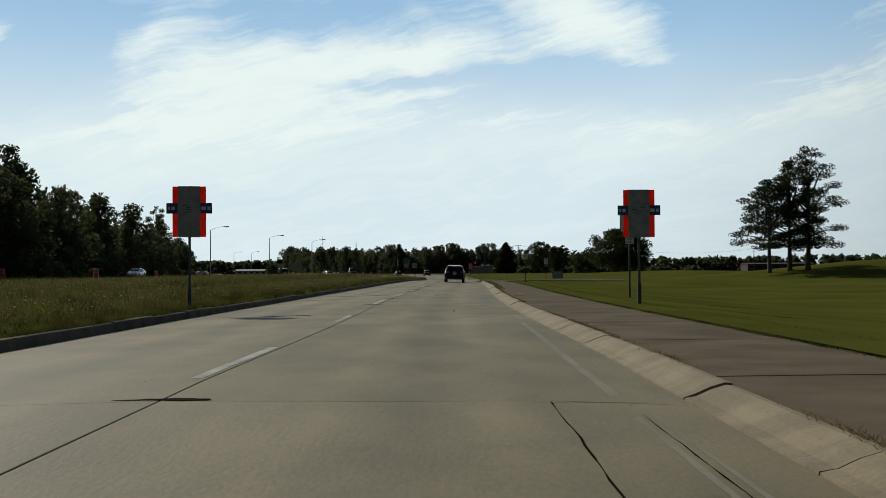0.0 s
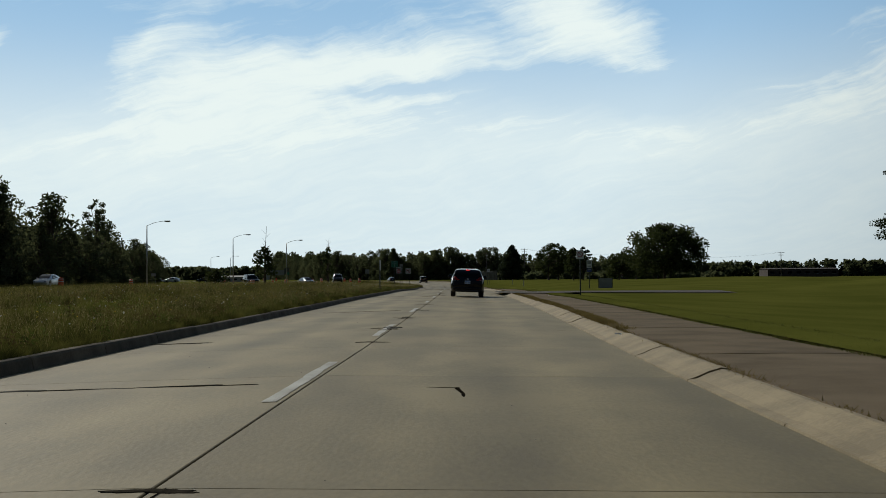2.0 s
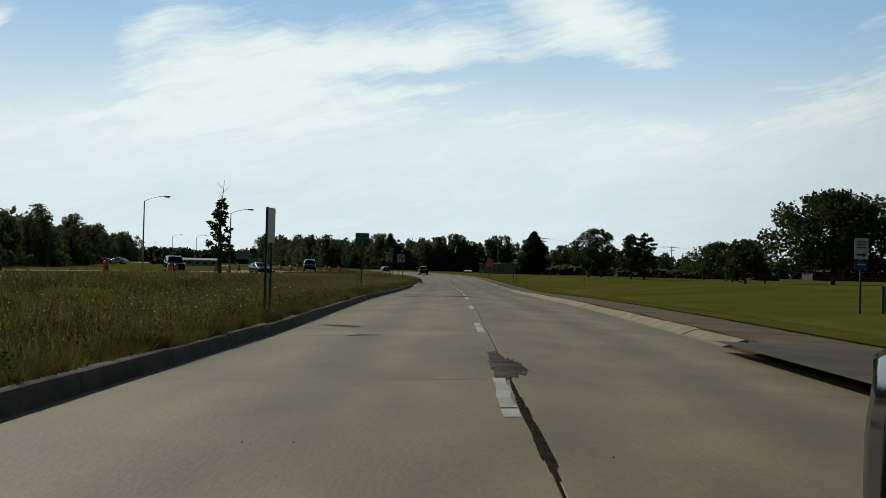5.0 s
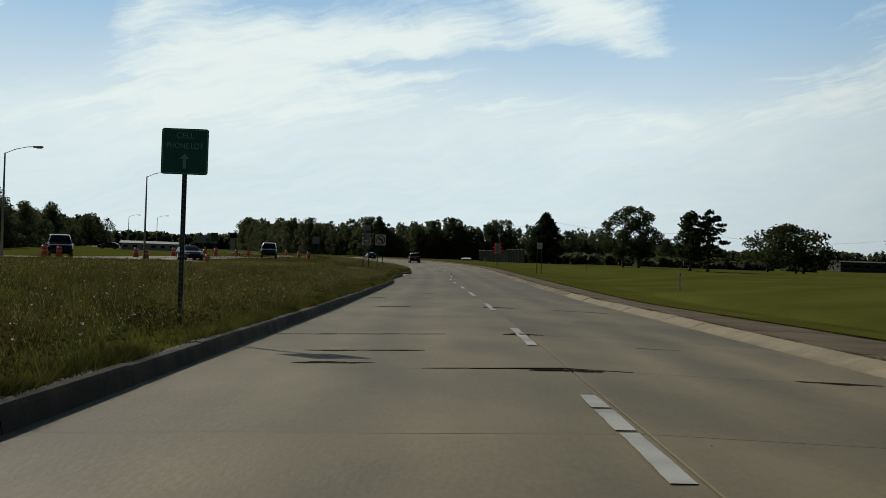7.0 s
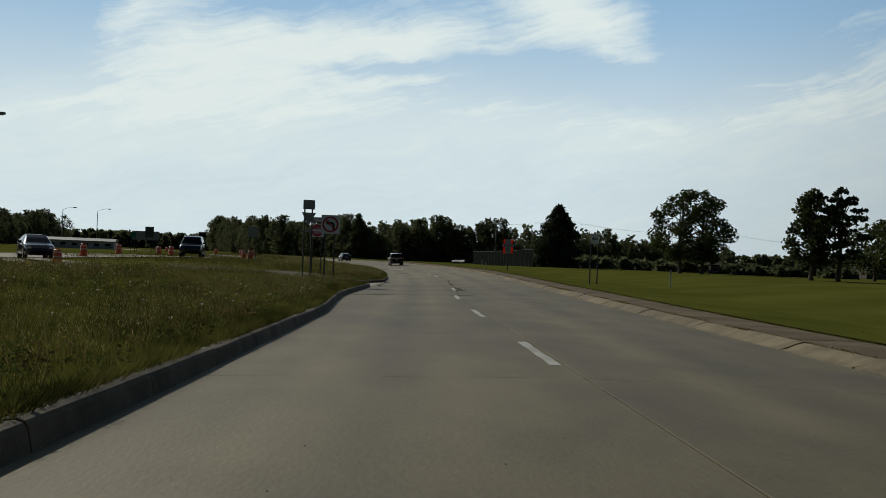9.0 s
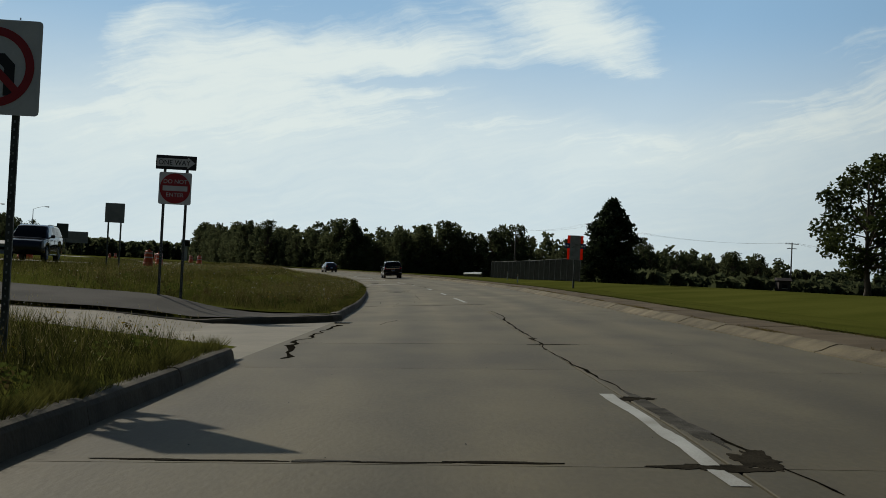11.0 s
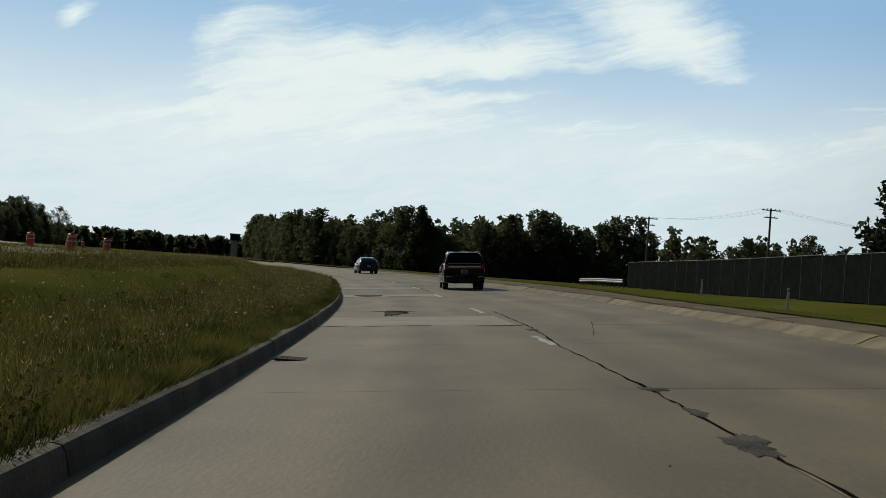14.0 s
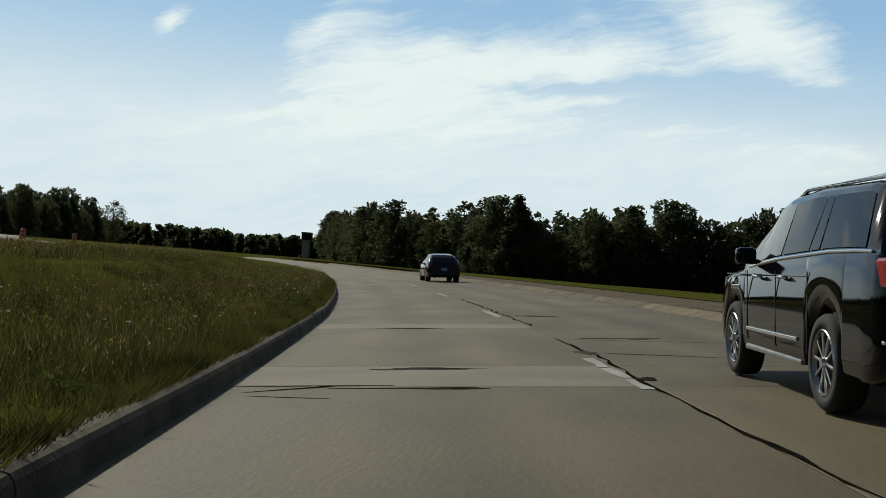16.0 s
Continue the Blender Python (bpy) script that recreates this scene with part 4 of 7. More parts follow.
def far_road():
    pts = []
    for (x0, y0), (x1, y1) in zip(FAR, FAR[1:]):
        pts += [(x0 + (x1 - x0) * k / 8, y0 + (y1 - y0) * k / 8) for k in range(8)]
    verts, faces = [], []
    for k, (x, y) in enumerate(pts):
        a, b = pts[max(k - 1, 0)], pts[min(k + 1, len(pts) - 1)]
        ln = math.hypot(b[0] - a[0], b[1] - a[1])
        nx, ny = (b[1] - a[1]) / ln, -(b[0] - a[0]) / ln
        for o in (-4, 0, 4):
            verts.append((x + nx * o, y + ny * o, land_z(x + nx * o, y + ny * o) + 0.08))
    for k in range(len(pts) - 1):
        for c in (0, 1):
            faces.append((3 * k + c, 3 * k + c + 1, 3 * k + c + 4, 3 * k + c + 3))
    tagged(link("far_carriageway", verts, faces, PALE), kind="structure")


far_road()

# grit and small stones lying on the slabs
def scatter_grit():
    r = random.Random(91)
    verts, faces = [], []
    for k in range(900):
        s = r.uniform(-2, 352)
        d = r.uniform(left_kerb(s) + 0.2, right_kerb(s) - 0.1)
        q = r.uniform(0.003, 0.010)
        p = on_road(s, d, 0.003)
        n = len(verts)
        for j in range(4):
            a = j * 1.57 + r.random()
            verts.append(p + Vector((q * math.cos(a), q * math.sin(a), 0)))
        verts.append(p + Vector((0, 0, q * 0.9)))
        faces += [(n + j, n + (j + 1) % 4, n + 4) for j in range(4)]
    tagged(link("road_grit", verts, faces, PATCH), "small dark stones scattered on the road", "grit", kind="stuff")


scatter_grit()

# ---- vehicles ----


def wheel_meshes():
    """Tyre and rim, axle along x, outer face towards +x."""
    bm = bmesh.new()
    prof = [(-0.12, 0.66), (-0.13, 0.80), (-0.125, 0.93), (-0.09, 0.99), (0.0, 1.0), (0.09, 0.99), (0.125, 0.93), (0.13, 0.80), (0.12, 0.66), (0.06, 0.64)]
    n = 36
    rings = [[bm.verts.new((x, r * math.cos(2 * math.pi * k / n), r * math.sin(2 * math.pi * k / n))) for k in range(n)] for x, r in prof]
    for a, b in zip(rings, rings[1:]):
        for k in range(n):
            bm.faces.new((a[k], a[(k + 1) % n], b[(k + 1) % n], b[k]))
    tyre = bm
    bm = bmesh.new()
    for x0, r0, x1, r1 in ((0.115, 0.69, 0.13, 0.66), (0.13, 0.66, 0.09, 0.63)):
        a = [bm.verts.new((x0, r0 * math.cos(2 * math.pi * k / n), r0 * math.sin(2 * math.pi * k / n))) for k in range(n)]
        b = [bm.verts.new((x1, r1 * math.cos(2 * math.pi * k / n), r1 * math.sin(2 * math.pi * k / n))) for k in range(n)]
        for k in range(n):
            bm.faces.new((a[k], a[(k + 1) % n], b[(k + 1) % n], b[k]))
    for k in range(10):
        rot = Matrix.Rotation(2 * math.pi * k / 10, 4, "X")
        box_bm(bm, (rot @ Vector((0.10, 0, 0.36))), (0.035, 0.062, 0.54), 0.01, rot)
    bmesh.ops.create_cone(bm, cap_ends=True, segments=18, radius1=0.13, radius2=0.10, depth=0.05, matrix=Matrix.Translation((0.115, 0, 0)) @ Matrix.Rotation(math.pi / 2, 4, "Y"))
    rim = bm
    bm = bmesh.new()
    a, b = ([bm.verts.new((x, 0.63 * math.cos(2 * math.pi * k / n), 0.63 * math.sin(2 * math.pi * k / n))) for k in range(n)] for x in (0.09, -0.1))
    for k in range(n):
        bm.faces.new((a[k], a[(k + 1) % n], b[(k + 1) % n], b[k]))
    bmesh.ops.create_circle(bm, cap_ends=True, segments=30, radius=0.63, matrix=Matrix.Translation((0.02, 0, 0)) @ Matrix.Rotation(math.pi / 2, 4, "Y"))
    return tyre, rim, bm


_t, _r, _b = wheel_meshes()
TYRE_ME, RIM_ME, DISC_ME = (bpy.data.meshes.new(q) for q in ("tyre", "rim", "brake_disc"))
for bm, me, mt in ((_t, TYRE_ME, TYRE), (_r, RIM_ME, ALLOY), (_b, DISC_ME, PLASTIC)):
    bmesh.ops.recalc_face_normals(bm, faces=bm.faces)
    bm.to_mesh(me)
    me.materials.append(mt)
    bm.free()
TYRE_ME.polygons.foreach_set("use_smooth", [True] * len(TYRE_ME.polygons))


def put_part(name, me, parent, m):
    ob = new(name, me)
    ob.parent = parent
    ob.matrix_basis = m
    return ob


class Shape:
    """The outer form of a car: curves over y (0 at the rear, forwards positive)."""

    def __init__(self, length, width, wheels, radius, belt, roof, half, top_half, sill=0.28):
        self.length, self.width, self.wheels, self.radius, self.sill = length, width, wheels, radius, sill
        self.belt_t, self.roof_t, self.half_t, self.top_t = belt, roof, half, top_half

    def at(self, table, y):
        return float(np.interp(y, [p[0] for p in table], [p[1] for p in table]))

    def belt(self, y):
        return min(self.at(self.belt_t, y), self.roof(y) - 0.02)

    def roof(self, y):
        return self.at(self.roof_t, y)

    def half(self, y):
        return self.at(self.half_t, y)

    def top(self, y):
        b, r = self.at(self.belt_t, y), self.roof(y)
        f = min(max((r - b) / 0.5, 0), 1)
        return self.half(y) * 0.97 * (1 - f) + self.at(self.top_t, y) * f

    def bottom(self, y):
        b = self.sill + max(0, 0.25 - y) * 0.5 + max(0, y - self.length + 0.3) * 0.3
        for w in self.wheels:
            q = (self.radius * 1.16) ** 2 - (y - w) ** 2
            if q > 0:
                b = max(b, self.radius + math.sqrt(q) * 0.98)
        return b

    def section(self, y):
        h, t, b, r, z0 = self.half(y), self.top(y), self.belt(y), self.roof(y), self.bottom(y)
        low = min(z0 + 0.16, b - 0.05)
        mid = z0 + (b - z0) * 0.55
        return [(0, z0), (h * 0.90, z0), (h * 0.985, z0 + 0.02), (h, max(low, z0 + 0.03)), (h * 1.005, max(mid, z0 + 0.04)), (h * 0.975, max(b - 0.02, z0 + 0.05)), (h * 0.955, b), (t + 0.02, r - 0.07 if r - 0.07 > b else b + 0.004), (t * 0.93, r - 0.02 if r - 0.02 > b else b + 0.008), (t * 0.6, r), (0, r + 0.006)]

    def body(self):
        ys = sorted(set([round(v, 3) for v in np.linspace(0, self.length, 60)] + [round(w + self.radius * 1.16 * math.sin(a), 3) for w in self.wheels for a in np.linspace(-math.pi / 2, math.pi / 2, 17)]))
        bm = bmesh.new()
        rows = []
        for y in ys:
            sec = self.section(y)
            rows.append([bm.verts.new((x, y, z)) for x, z in sec] + [bm.verts.new((-x, y, z)) for x, z in sec[-2:0:-1]])
        n = len(rows[0])
        for a, b in zip(rows, rows[1:]):
            for k in range(n):
                bm.faces.new((a[k], a[(k + 1) % n], b[(k + 1) % n], b[k]))
        bm.faces.new(rows[0]), bm.faces.new(rows[-1][::-1])
        bmesh.ops.remove_doubles(bm, verts=bm.verts, dist=0.002)
        return bm

    def side_point(self, y, f, side, out=0.006):
        """A point on the glasshouse: f = 0 at the belt, 1 at the roof rail."""
        h, t, b, r = self.half(y) * 0.955, self.top(y) + 0.02, self.belt(y), max(self.roof(y) - 0.07, self.belt(y))
        return Vector((side * (h + (t - h) * f + out), y, b + (r - b) * f + out * 0.3))

    def pane(self, corners, side, out=0.006, n=6):
        """A window between four (y, f) corners, in a grid that follows the body."""
        bm = bmesh.new()
        (ya, fa), (yb, fb), (yc, fc), (yd, fd) = corners
        grid = []
        for i in range(n + 1):
            u = i / n
            row = []
            for j in range(n + 1):
                v = j / n
                y = (ya * (1 - u) + yb * u) * (1 - v) + (yd * (1 - u) + yc * u) * v
                f = (fa * (1 - u) + fb * u) * (1 - v) + (fd * (1 - u) + fc * u) * v
                row.append(bm.verts.new(self.side_point(y, f, side, out)))
            grid.append(row)
        for i in range(n):
            for j in range(n):
                bm.faces.new((grid[i][j], grid[i + 1][j], grid[i + 1][j + 1], grid[i][j + 1]))
        return bm

    def back_pane(self, y0, y1, w0, w1, out=0.008, n=8):
        """A window across the slope between y0 (low) and y1 (high)."""
        bm = bmesh.new()
        rows = []
        for i in range(n + 1):
            y = y0 + (y1 - y0) * i / n
            w = w0 + (w1 - w0) * i / n
            rows.append([bm.verts.new((w * q, y - out * (1 if y1 > y0 else -1), self.roof(y) + 0.006 * (1 - abs(q)) + out)) for q in (-1, -0.7, -0.3, 0, 0.3, 0.7, 1)])
        for a, b in zip(rows, rows[1:]):
            for k in range(6):
                bm.faces.new((a[k], a[k + 1], b[k + 1], b[k]))
        return bm


def add_wheels(car, shape, inset=0.0):
    for w in shape.wheels:
        for side in (1, -1):
            axle = new("wheel")
            axle.parent = car
            r = shape.radius
            flip = Matrix.Identity(4) if side > 0 else Matrix.Rotation(math.pi, 4, "Z")
            axle.matrix_basis = Matrix.Translation((side * (shape.half(w) - 0.135 - inset), w, r)) @ flip
            put_part("tyre", TYRE_ME, axle, Matrix.Diagonal((1, r, r, 1)))
            put_part("rim", RIM_ME, axle, Matrix.Diagonal((1, r, r, 1)) @ Matrix.Rotation(w * 1.7, 4, "X"))
            put_part("brake_disc", DISC_ME, axle, Matrix.Diagonal((1, r, r, 1)))


def mirror(car, shape, y, paint):
    for side in (1, -1):
        p = shape.side_point(y, 0.10, side)
        bm = box((p.x + side * 0.13, p.y - 0.05, p.z + 0.06), (0.20, 0.14, 0.17), 0.045)
        box_bm(bm, (p.x + side * 0.02, p.y, p.z), (0.10, 0.06, 0.05), 0.01)
        part("door_mirror", bm, paint, car, smooth=True)


def underside(car, shape):
    """Chassis, axle and exhaust seen under the tail."""
    part("chassis", box((0, shape.length / 2, shape.sill + 0.05), (shape.width * 0.62, shape.length * 0.86, 0.12), 0.02), PLASTIC, car)
    part("rear_axle", tube([(-shape.width * 0.36, shape.wheels[0], shape.radius * 0.9), (shape.width * 0.36, shape.wheels[0], shape.radius * 0.9)], [0.05, 0.05]), PLASTIC, car)
    part("exhaust_pipe", tube([(-0.45, 0.16, shape.sill - 0.01), (-0.45, 0.9, shape.sill)], [0.035, 0.035], 12), STEEL, car)


SUV = Shape(5.34, 2.03, (1.22, 4.33), 0.41,
            [(0, 1.31), (1.2, 1.31), (2.6, 1.26), (3.6, 1.20), (4.3, 1.13), (5.0, 1.06), (5.34, 0.98)],
            [(0, 1.08), (0.03, 1.26), (0.10, 1.35), (0.20, 1.55), (0.34, 1.80), (0.42, 1.865), (0.7, 1.90), (2.0, 1.93), (2.9, 1.91), (3.30, 1.84), (3.65, 1.58), (4.10, 1.20), (4.4, 1.17), (5.0, 1.10), (5.25, 1.02), (5.34, 0.80)],
            [(0, 0.91), (0.08, 0.97), (0.3, 1.0), (1.0, 1.01), (4.5, 1.0), (5.0, 0.96), (5.34, 0.84)],
            [(0, 0.80), (0.5, 0.78), (2.0, 0.79), (3.3, 0.74), (4.2, 0.80), (5.34, 0.8)], sill=0.33)


def car_mats(car, shape, side_windows, glass=None):
    for corners, name, mt in side_windows:
        for side in (1, -1):
            part(name, shape.pane(corners, side), mt, car, smooth=True)


def build_suv(name, paint, m, label, detail=True, group=""):
    car = thing(name, label, "car", group, m)
    part("body", SUV.body(), paint, car, smooth=True)
    car_mats(car, SUV, [([(0.40, 0.09), (1.44, 0.09), (1.44, 0.93), (0.56, 0.93)], "quarter_window", GLASS), ([(1.48, 0.09), (1.74, 0.09), (1.62, 0.93), (1.48, 0.93)], "pillar_window", GLASS), ([(1.77, 0.09), (2.60, 0.09), (2.57, 0.93), (1.65, 0.93)], "rear_door_window", GLASS), ([(2.64, 0.09), (3.92, 0.12), (3.24, 0.92), (2.61, 0.93)], "front_door_window", LIGHT_GLASS)])
    part("rear_window", SUV.back_pane(0.115, 0.335, 0.84, 0.72), GLASS, car, smooth=True)
    part("windscreen", SUV.back_pane(4.05, 3.34, 0.82, 0.70), GLASS, car, smooth=True)
    add_wheels(car, SUV)
    mirror(car, SUV, 3.5, paint)
    underside(car, SUV)
    for side in (1, -1):
        part("roof_rail", tube([SUV.side_point(0.50, 1.0, side) + Vector((-side * 0.09, 0, 0.03)), SUV.side_point(0.62, 1.0, side) + Vector((-side * 0.09, 0, 0.09)), SUV.side_point(2.6, 1.0, side) + Vector((-side * 0.09, 0, 0.085)), SUV.side_point(2.95, 1.0, side) + Vector((-side * 0.09, 0, 0.03))], [0.022] * 4, 8), CHROME, car, "polished metal roof rail", smooth=True)
        part("belt_trim", tube([SUV.side_point(y, 0.03, side, 0.004) for y in np.linspace(0.25, 3.75, 12)], [0.013] * 12, 6), CHROME, car, "thin bright window trim")
        part("door_trim", box((side * 1.015, 2.75, 0.56), (0.02, 1.75, 0.035), 0.006), CHROME, car, "bright lower door strip")
        part("running_board", box((side * 0.93, 2.78, 0.36), (0.14, 1.95, 0.05), 0.015), STEEL, car, "grey running board")
        part("bumper_trim", box((side * 0.80, 0.02, 0.66), (0.32, 0.06, 0.028), 0.008), CHROME, car, "bright bumper strip")
        lamp = box((side * 0.875, 0.10, 1.165), (0.17, 0.30, 0.22), 0.03)
        part("tail_lamp", lamp, RED_LENS, car, "red tail lamp")
        for y in (2.32, 3.2):
            part("door_handle", tube([(side * 1.012, y - 0.11, 1.10), (side * 1.045, y - 0.07, 1.105), (side * 1.045, y + 0.07, 1.105), (side * 1.012, y + 0.11, 1.10)], [0.016] * 4, 8), CHROME, car, "bright door handle", smooth=True)
        for y in (1.62, 2.60, 3.66):
            part("door_gap", box((side * 1.008, y, 0.80), (0.008, 0.012, 0.72)), PLASTIC, car)
        part("shoulder_line", tube([(side * 0.995, y, 1.12) for y in np.linspace(1.5, 4.6, 8)], [0.006] * 8, 5), PLASTIC, car)
        part("wing_vent", box((side * 1.0, 4.18, 0.98), (0.02, 0.36, 0.05), 0.008), CHROME, car, "bright wing vent")
    part("tail_bar", box((0, 0.012, 1.17), (1.58, 0.05, 0.085), 0.012), CHROME, car, "bright bar between the tail lamps")
    part("tail_bar_lens", box((0, 0.008, 1.095), (1.62, 0.05, 0.055), 0.01), RED_LENS, car, "red strip below the bright bar")
    part("tailgate_seam", box((0, 0.085, 1.335), (1.56, 0.03, 0.014)), CHROME, car)
    plate = part("number_plate", box((0, -0.012, 0.92), (0.33, 0.02, 0.17), 0.006), CHROME, car, "number plate with a pale frame")
    part("plate_face", box((0, -0.024, 0.92), (0.29, 0.006, 0.13)), PLATE_BAR, plate)
    part("rear_bumper", box((0, 0.03, 0.52), (1.72, 0.16, 0.26), 0.06), paint, car, smooth=True)
    part("tow_cover", box((0, -0.03, 0.42), (0.5, 0.05, 0.10), 0.02), PLASTIC, car)
    part("roof_spoiler", box((0, 0.36, 1.865), (1.36, 0.22, 0.045), 0.018), paint, car, smooth=True)
    return car


XOVER = Shape(4.8, 1.905, (1.02, 3.795), 0.36,
              [(0, 0.97), (0.5, 1.01), (2.0, 0.98), (3.5, 0.93), (4.2, 0.89), (4.8, 0.80)],
              [(0, 0.82), (0.03, 0.93), (0.09, 1.00), (0.28, 1.20), (0.46, 1.33), (0.56, 1.375), (0.66, 1.42), (1.0, 1.445), (2.0, 1.47), (2.6, 1.44), (3.05, 1.32), (3.65, 1.02), (4.2, 0.95), (4.6, 0.87), (4.8, 0.66)],
              [(0, 0.76), (0.06, 0.82), (0.2, 0.87), (0.6, 0.925), (1.0, 0.945), (4.0, 0.945), (4.5, 0.88), (4.8, 0.74)],
              [(0, 0.68), (0.6, 0.66), (2.0, 0.66), (3.0, 0.62), (4.8, 0.7)], sill=0.27)


def build_crossover(name, paint, m, label, braking, group=""):
    car = thing(name, label, "car", group, m)
    part("body", XOVER.body(), paint, car, smooth=True)
    car_mats(car, XOVER, [([(0.72, 0.14), (1.30, 0.10), (1.26, 0.84), (0.98, 0.72)], "quarter_window", GLASS), ([(1.36, 0.10), (2.15, 0.10), (2.12, 0.88), (1.32, 0.86)], "rear_door_window", GLASS), ([(2.24, 0.10), (3.25, 0.12), (2.75, 0.84), (2.20, 0.88)], "front_door_window", LIGHT_GLASS)])
    part("rear_window", XOVER.back_pane(0.11, 0.55, 0.76, 0.64), GLASS, car, smooth=True)
    part("windscreen", XOVER.back_pane(3.60, 2.68, 0.74, 0.60), GLASS, car, smooth=True)
    add_wheels(car, XOVER)
    mirror(car, XOVER, 2.95, paint)
    underside(car, XOVER)
    for side in (1, -1):
        bm = bmesh.new()
        rows = []
        for k in range(9):
            x = 0.46 + 0.40 * k / 8
            wrap = max(0, x - 0.65)
            low, high = 0.865 - 0.02 * (k / 8), float(np.interp(x, (0.46, 0.58, 0.69, 0.79, 0.86), (0.905, 0.955, 1.055, 1.04, 0.945)))
            rows.append([bm.verts.new((side * x, -0.014 + 1.9 * wrap * wrap * 2.4 + max(0, z - 0.93) * 0.45, z)) for z in np.linspace(low, high, 5)])
        for a, b in zip(rows, rows[1:]):
            for q in range(4):
                bm.faces.new((a[q], a[q + 1], b[q + 1], b[q]))
        bmesh.ops.solidify(bm, geom=bm.faces, thickness=-0.05)
        lamp = part("tail_lamp", bm, RED_LENS, car, "large red tail lamp", smooth=True)
        part("reversing_lens", box((side * 0.66, 0.004, 0.856), (0.26, 0.03, 0.014), 0.005), CLEAR_LENS, lamp)
        part("belt_trim", tube([XOVER.side_point(y, 0.04, side, 0.004) for y in np.linspace(0.8, 3.2, 10)], [0.009] * 10, 6), CHROME, car, "thin bright window trim")
        for y in (1.62, 2.62):
            part("door_handle", tube([(side * 0.95, y - 0.10, 0.90), (side * 0.975, y - 0.06, 0.905), (side * 0.975, y + 0.06, 0.905), (side * 0.95, y + 0.10, 0.90)], [0.014] * 4, 8), paint, car, smooth=True)
        for y in (1.32, 2.20, 3.30):
            part("door_gap", box((side * 0.949, y, 0.68), (0.008, 0.010, 0.58)), PLASTIC, car)
    part("high_brake_lamp", box((0, 0.575, 1.395), (0.22, 0.03, 0.026), 0.006), RED_LIT if braking else RED_LENS, car, "lit high brake lamp" if braking else "")
    part("aerial", tube([(0, 0.86, 1.42), (0, 0.85, 1.47), (0.0, 0.84, 1.49), (0.03, 0.80, 1.66)], [0.028, 0.02, 0.007, 0.005], 8), PLASTIC, car)
    plate = part("number_plate", box((0, 0.0, 0.765), (0.32, 0.02, 0.165), 0.005), CHROME, car, "pale blue number plate")
    face = part("plate_face", box((0, -0.012, 0.765), (0.305, 0.006, 0.15)), PLATE_BLUE, plate)
    for k in range(7):
        if k != 3:
            part("plate_bar", box((-0.105 + 0.035 * k, -0.016, 0.765), (0.020, 0.004, 0.062)), PLATE_BAR, plate)
    badge = bmesh.new()
    for w, h in ((0.125, 0.08), (0.04, 0.08), (0.085, 0.035)):
        ring = [(w / 2 * math.cos(2 * math.pi * k / 24), 0.008, 0.935 + h / 2 * math.sin(2 * math.pi * k / 24)) for k in range(25)]
        tube_bm(badge, ring, [0.0045] * 25, 6)
    part("badge", badge, CHROME, car, "bright oval badge")
    part("badge_strip", box((0, 0.0, 0.872), (0.30, 0.010, 0.010)), STEEL, car)
    part("rear_bumper", box((0, 0.09, 0.44), (1.60, 0.20, 0.24), 0.09), paint, car, smooth=True)
    part("bumper_valance", box((0, 0.06, 0.33), (1.40, 0.14, 0.10), 0.03), PLASTIC, car)
    return car


HATCH = Shape(4.5, 1.79, (0.90, 3.55), 0.32,
              [(0, 0.95), (0.5, 0.98), (2.0, 0.95), (3.4, 0.88), (4.5, 0.72)],
              [(0, 0.80), (0.03, 0.94), (0.12, 1.02), (0.55, 1.26), (0.95, 1.40), (1.6, 1.47), (2.2, 1.46), (2.8, 1.26), (3.4, 0.96), (4.1, 0.84), (4.5, 0.6)],
              [(0, 0.76), (0.1, 0.84), (0.5, 0.885), (3.8, 0.875), (4.3, 0.80), (4.5, 0.68)],
              [(0, 0.64), (0.8, 0.58), (2.0, 0.60), (2.8, 0.58), (4.5, 0.66)], sill=0.24)


def build_hatchback(name, paint, m, label, group=""):
    car = thing(name, label, "car", group, m)
    part("body", HATCH.body(), paint, car, smooth=True)
    car_mats(car, HATCH, [([(0.95, 0.12), (1.95, 0.10), (1.92, 0.86), (1.35, 0.80)], "rear_door_window", GLASS), ([(2.04, 0.10), (3.0, 0.12), (2.5, 0.82), (2.0, 0.86)], "front_door_window", GLASS)])
    part("rear_window", HATCH.back_pane(0.20, 0.92, 0.64, 0.52), GLASS, car, smooth=True)
    part("windscreen", HATCH.back_pane(3.30, 2.26, 0.66, 0.54), GLASS, car, smooth=True)
    add_wheels(car, HATCH)
    mirror(car, HATCH, 2.7, paint)
    underside(car, HATCH)
    for side in (1, -1):
        part("tail_lamp", box((side * 0.70, 0.06, 0.90), (0.20, 0.14, 0.14), 0.02), RED_LENS, car, "red tail lamp")
        part("headlamp", box((side * 0.62, 4.42, 0.66), (0.26, 0.14, 0.10), 0.02), CLEAR_LENS, car, "clear headlamp")
    part("number_plate", box((0, -0.005, 0.66), (0.31, 0.02, 0.15)), PLATE_BLUE, car)
    part("rear_bumper", box((0, 0.05, 0.42), (1.46, 0.16, 0.26), 0.06), paint, car, smooth=True)
    return car


def car_pose(s, d, back=0.0):
    """Stands a car on the road, its tail at s."""
    p = on_road(s, d, 0.008)
    g = heading(s + 2)
    side = on_road(s, d + 0.8) - on_road(s, d - 0.8)
    roll = math.atan2(side.z, 1.6)
    along = on_road(s + 4, d) - on_road(s, d)
    tilt = math.atan2(along.z, along.length)
    return Matrix.Translation(p) @ Euler((tilt, -roll, -g)).to_matrix().to_4x4()


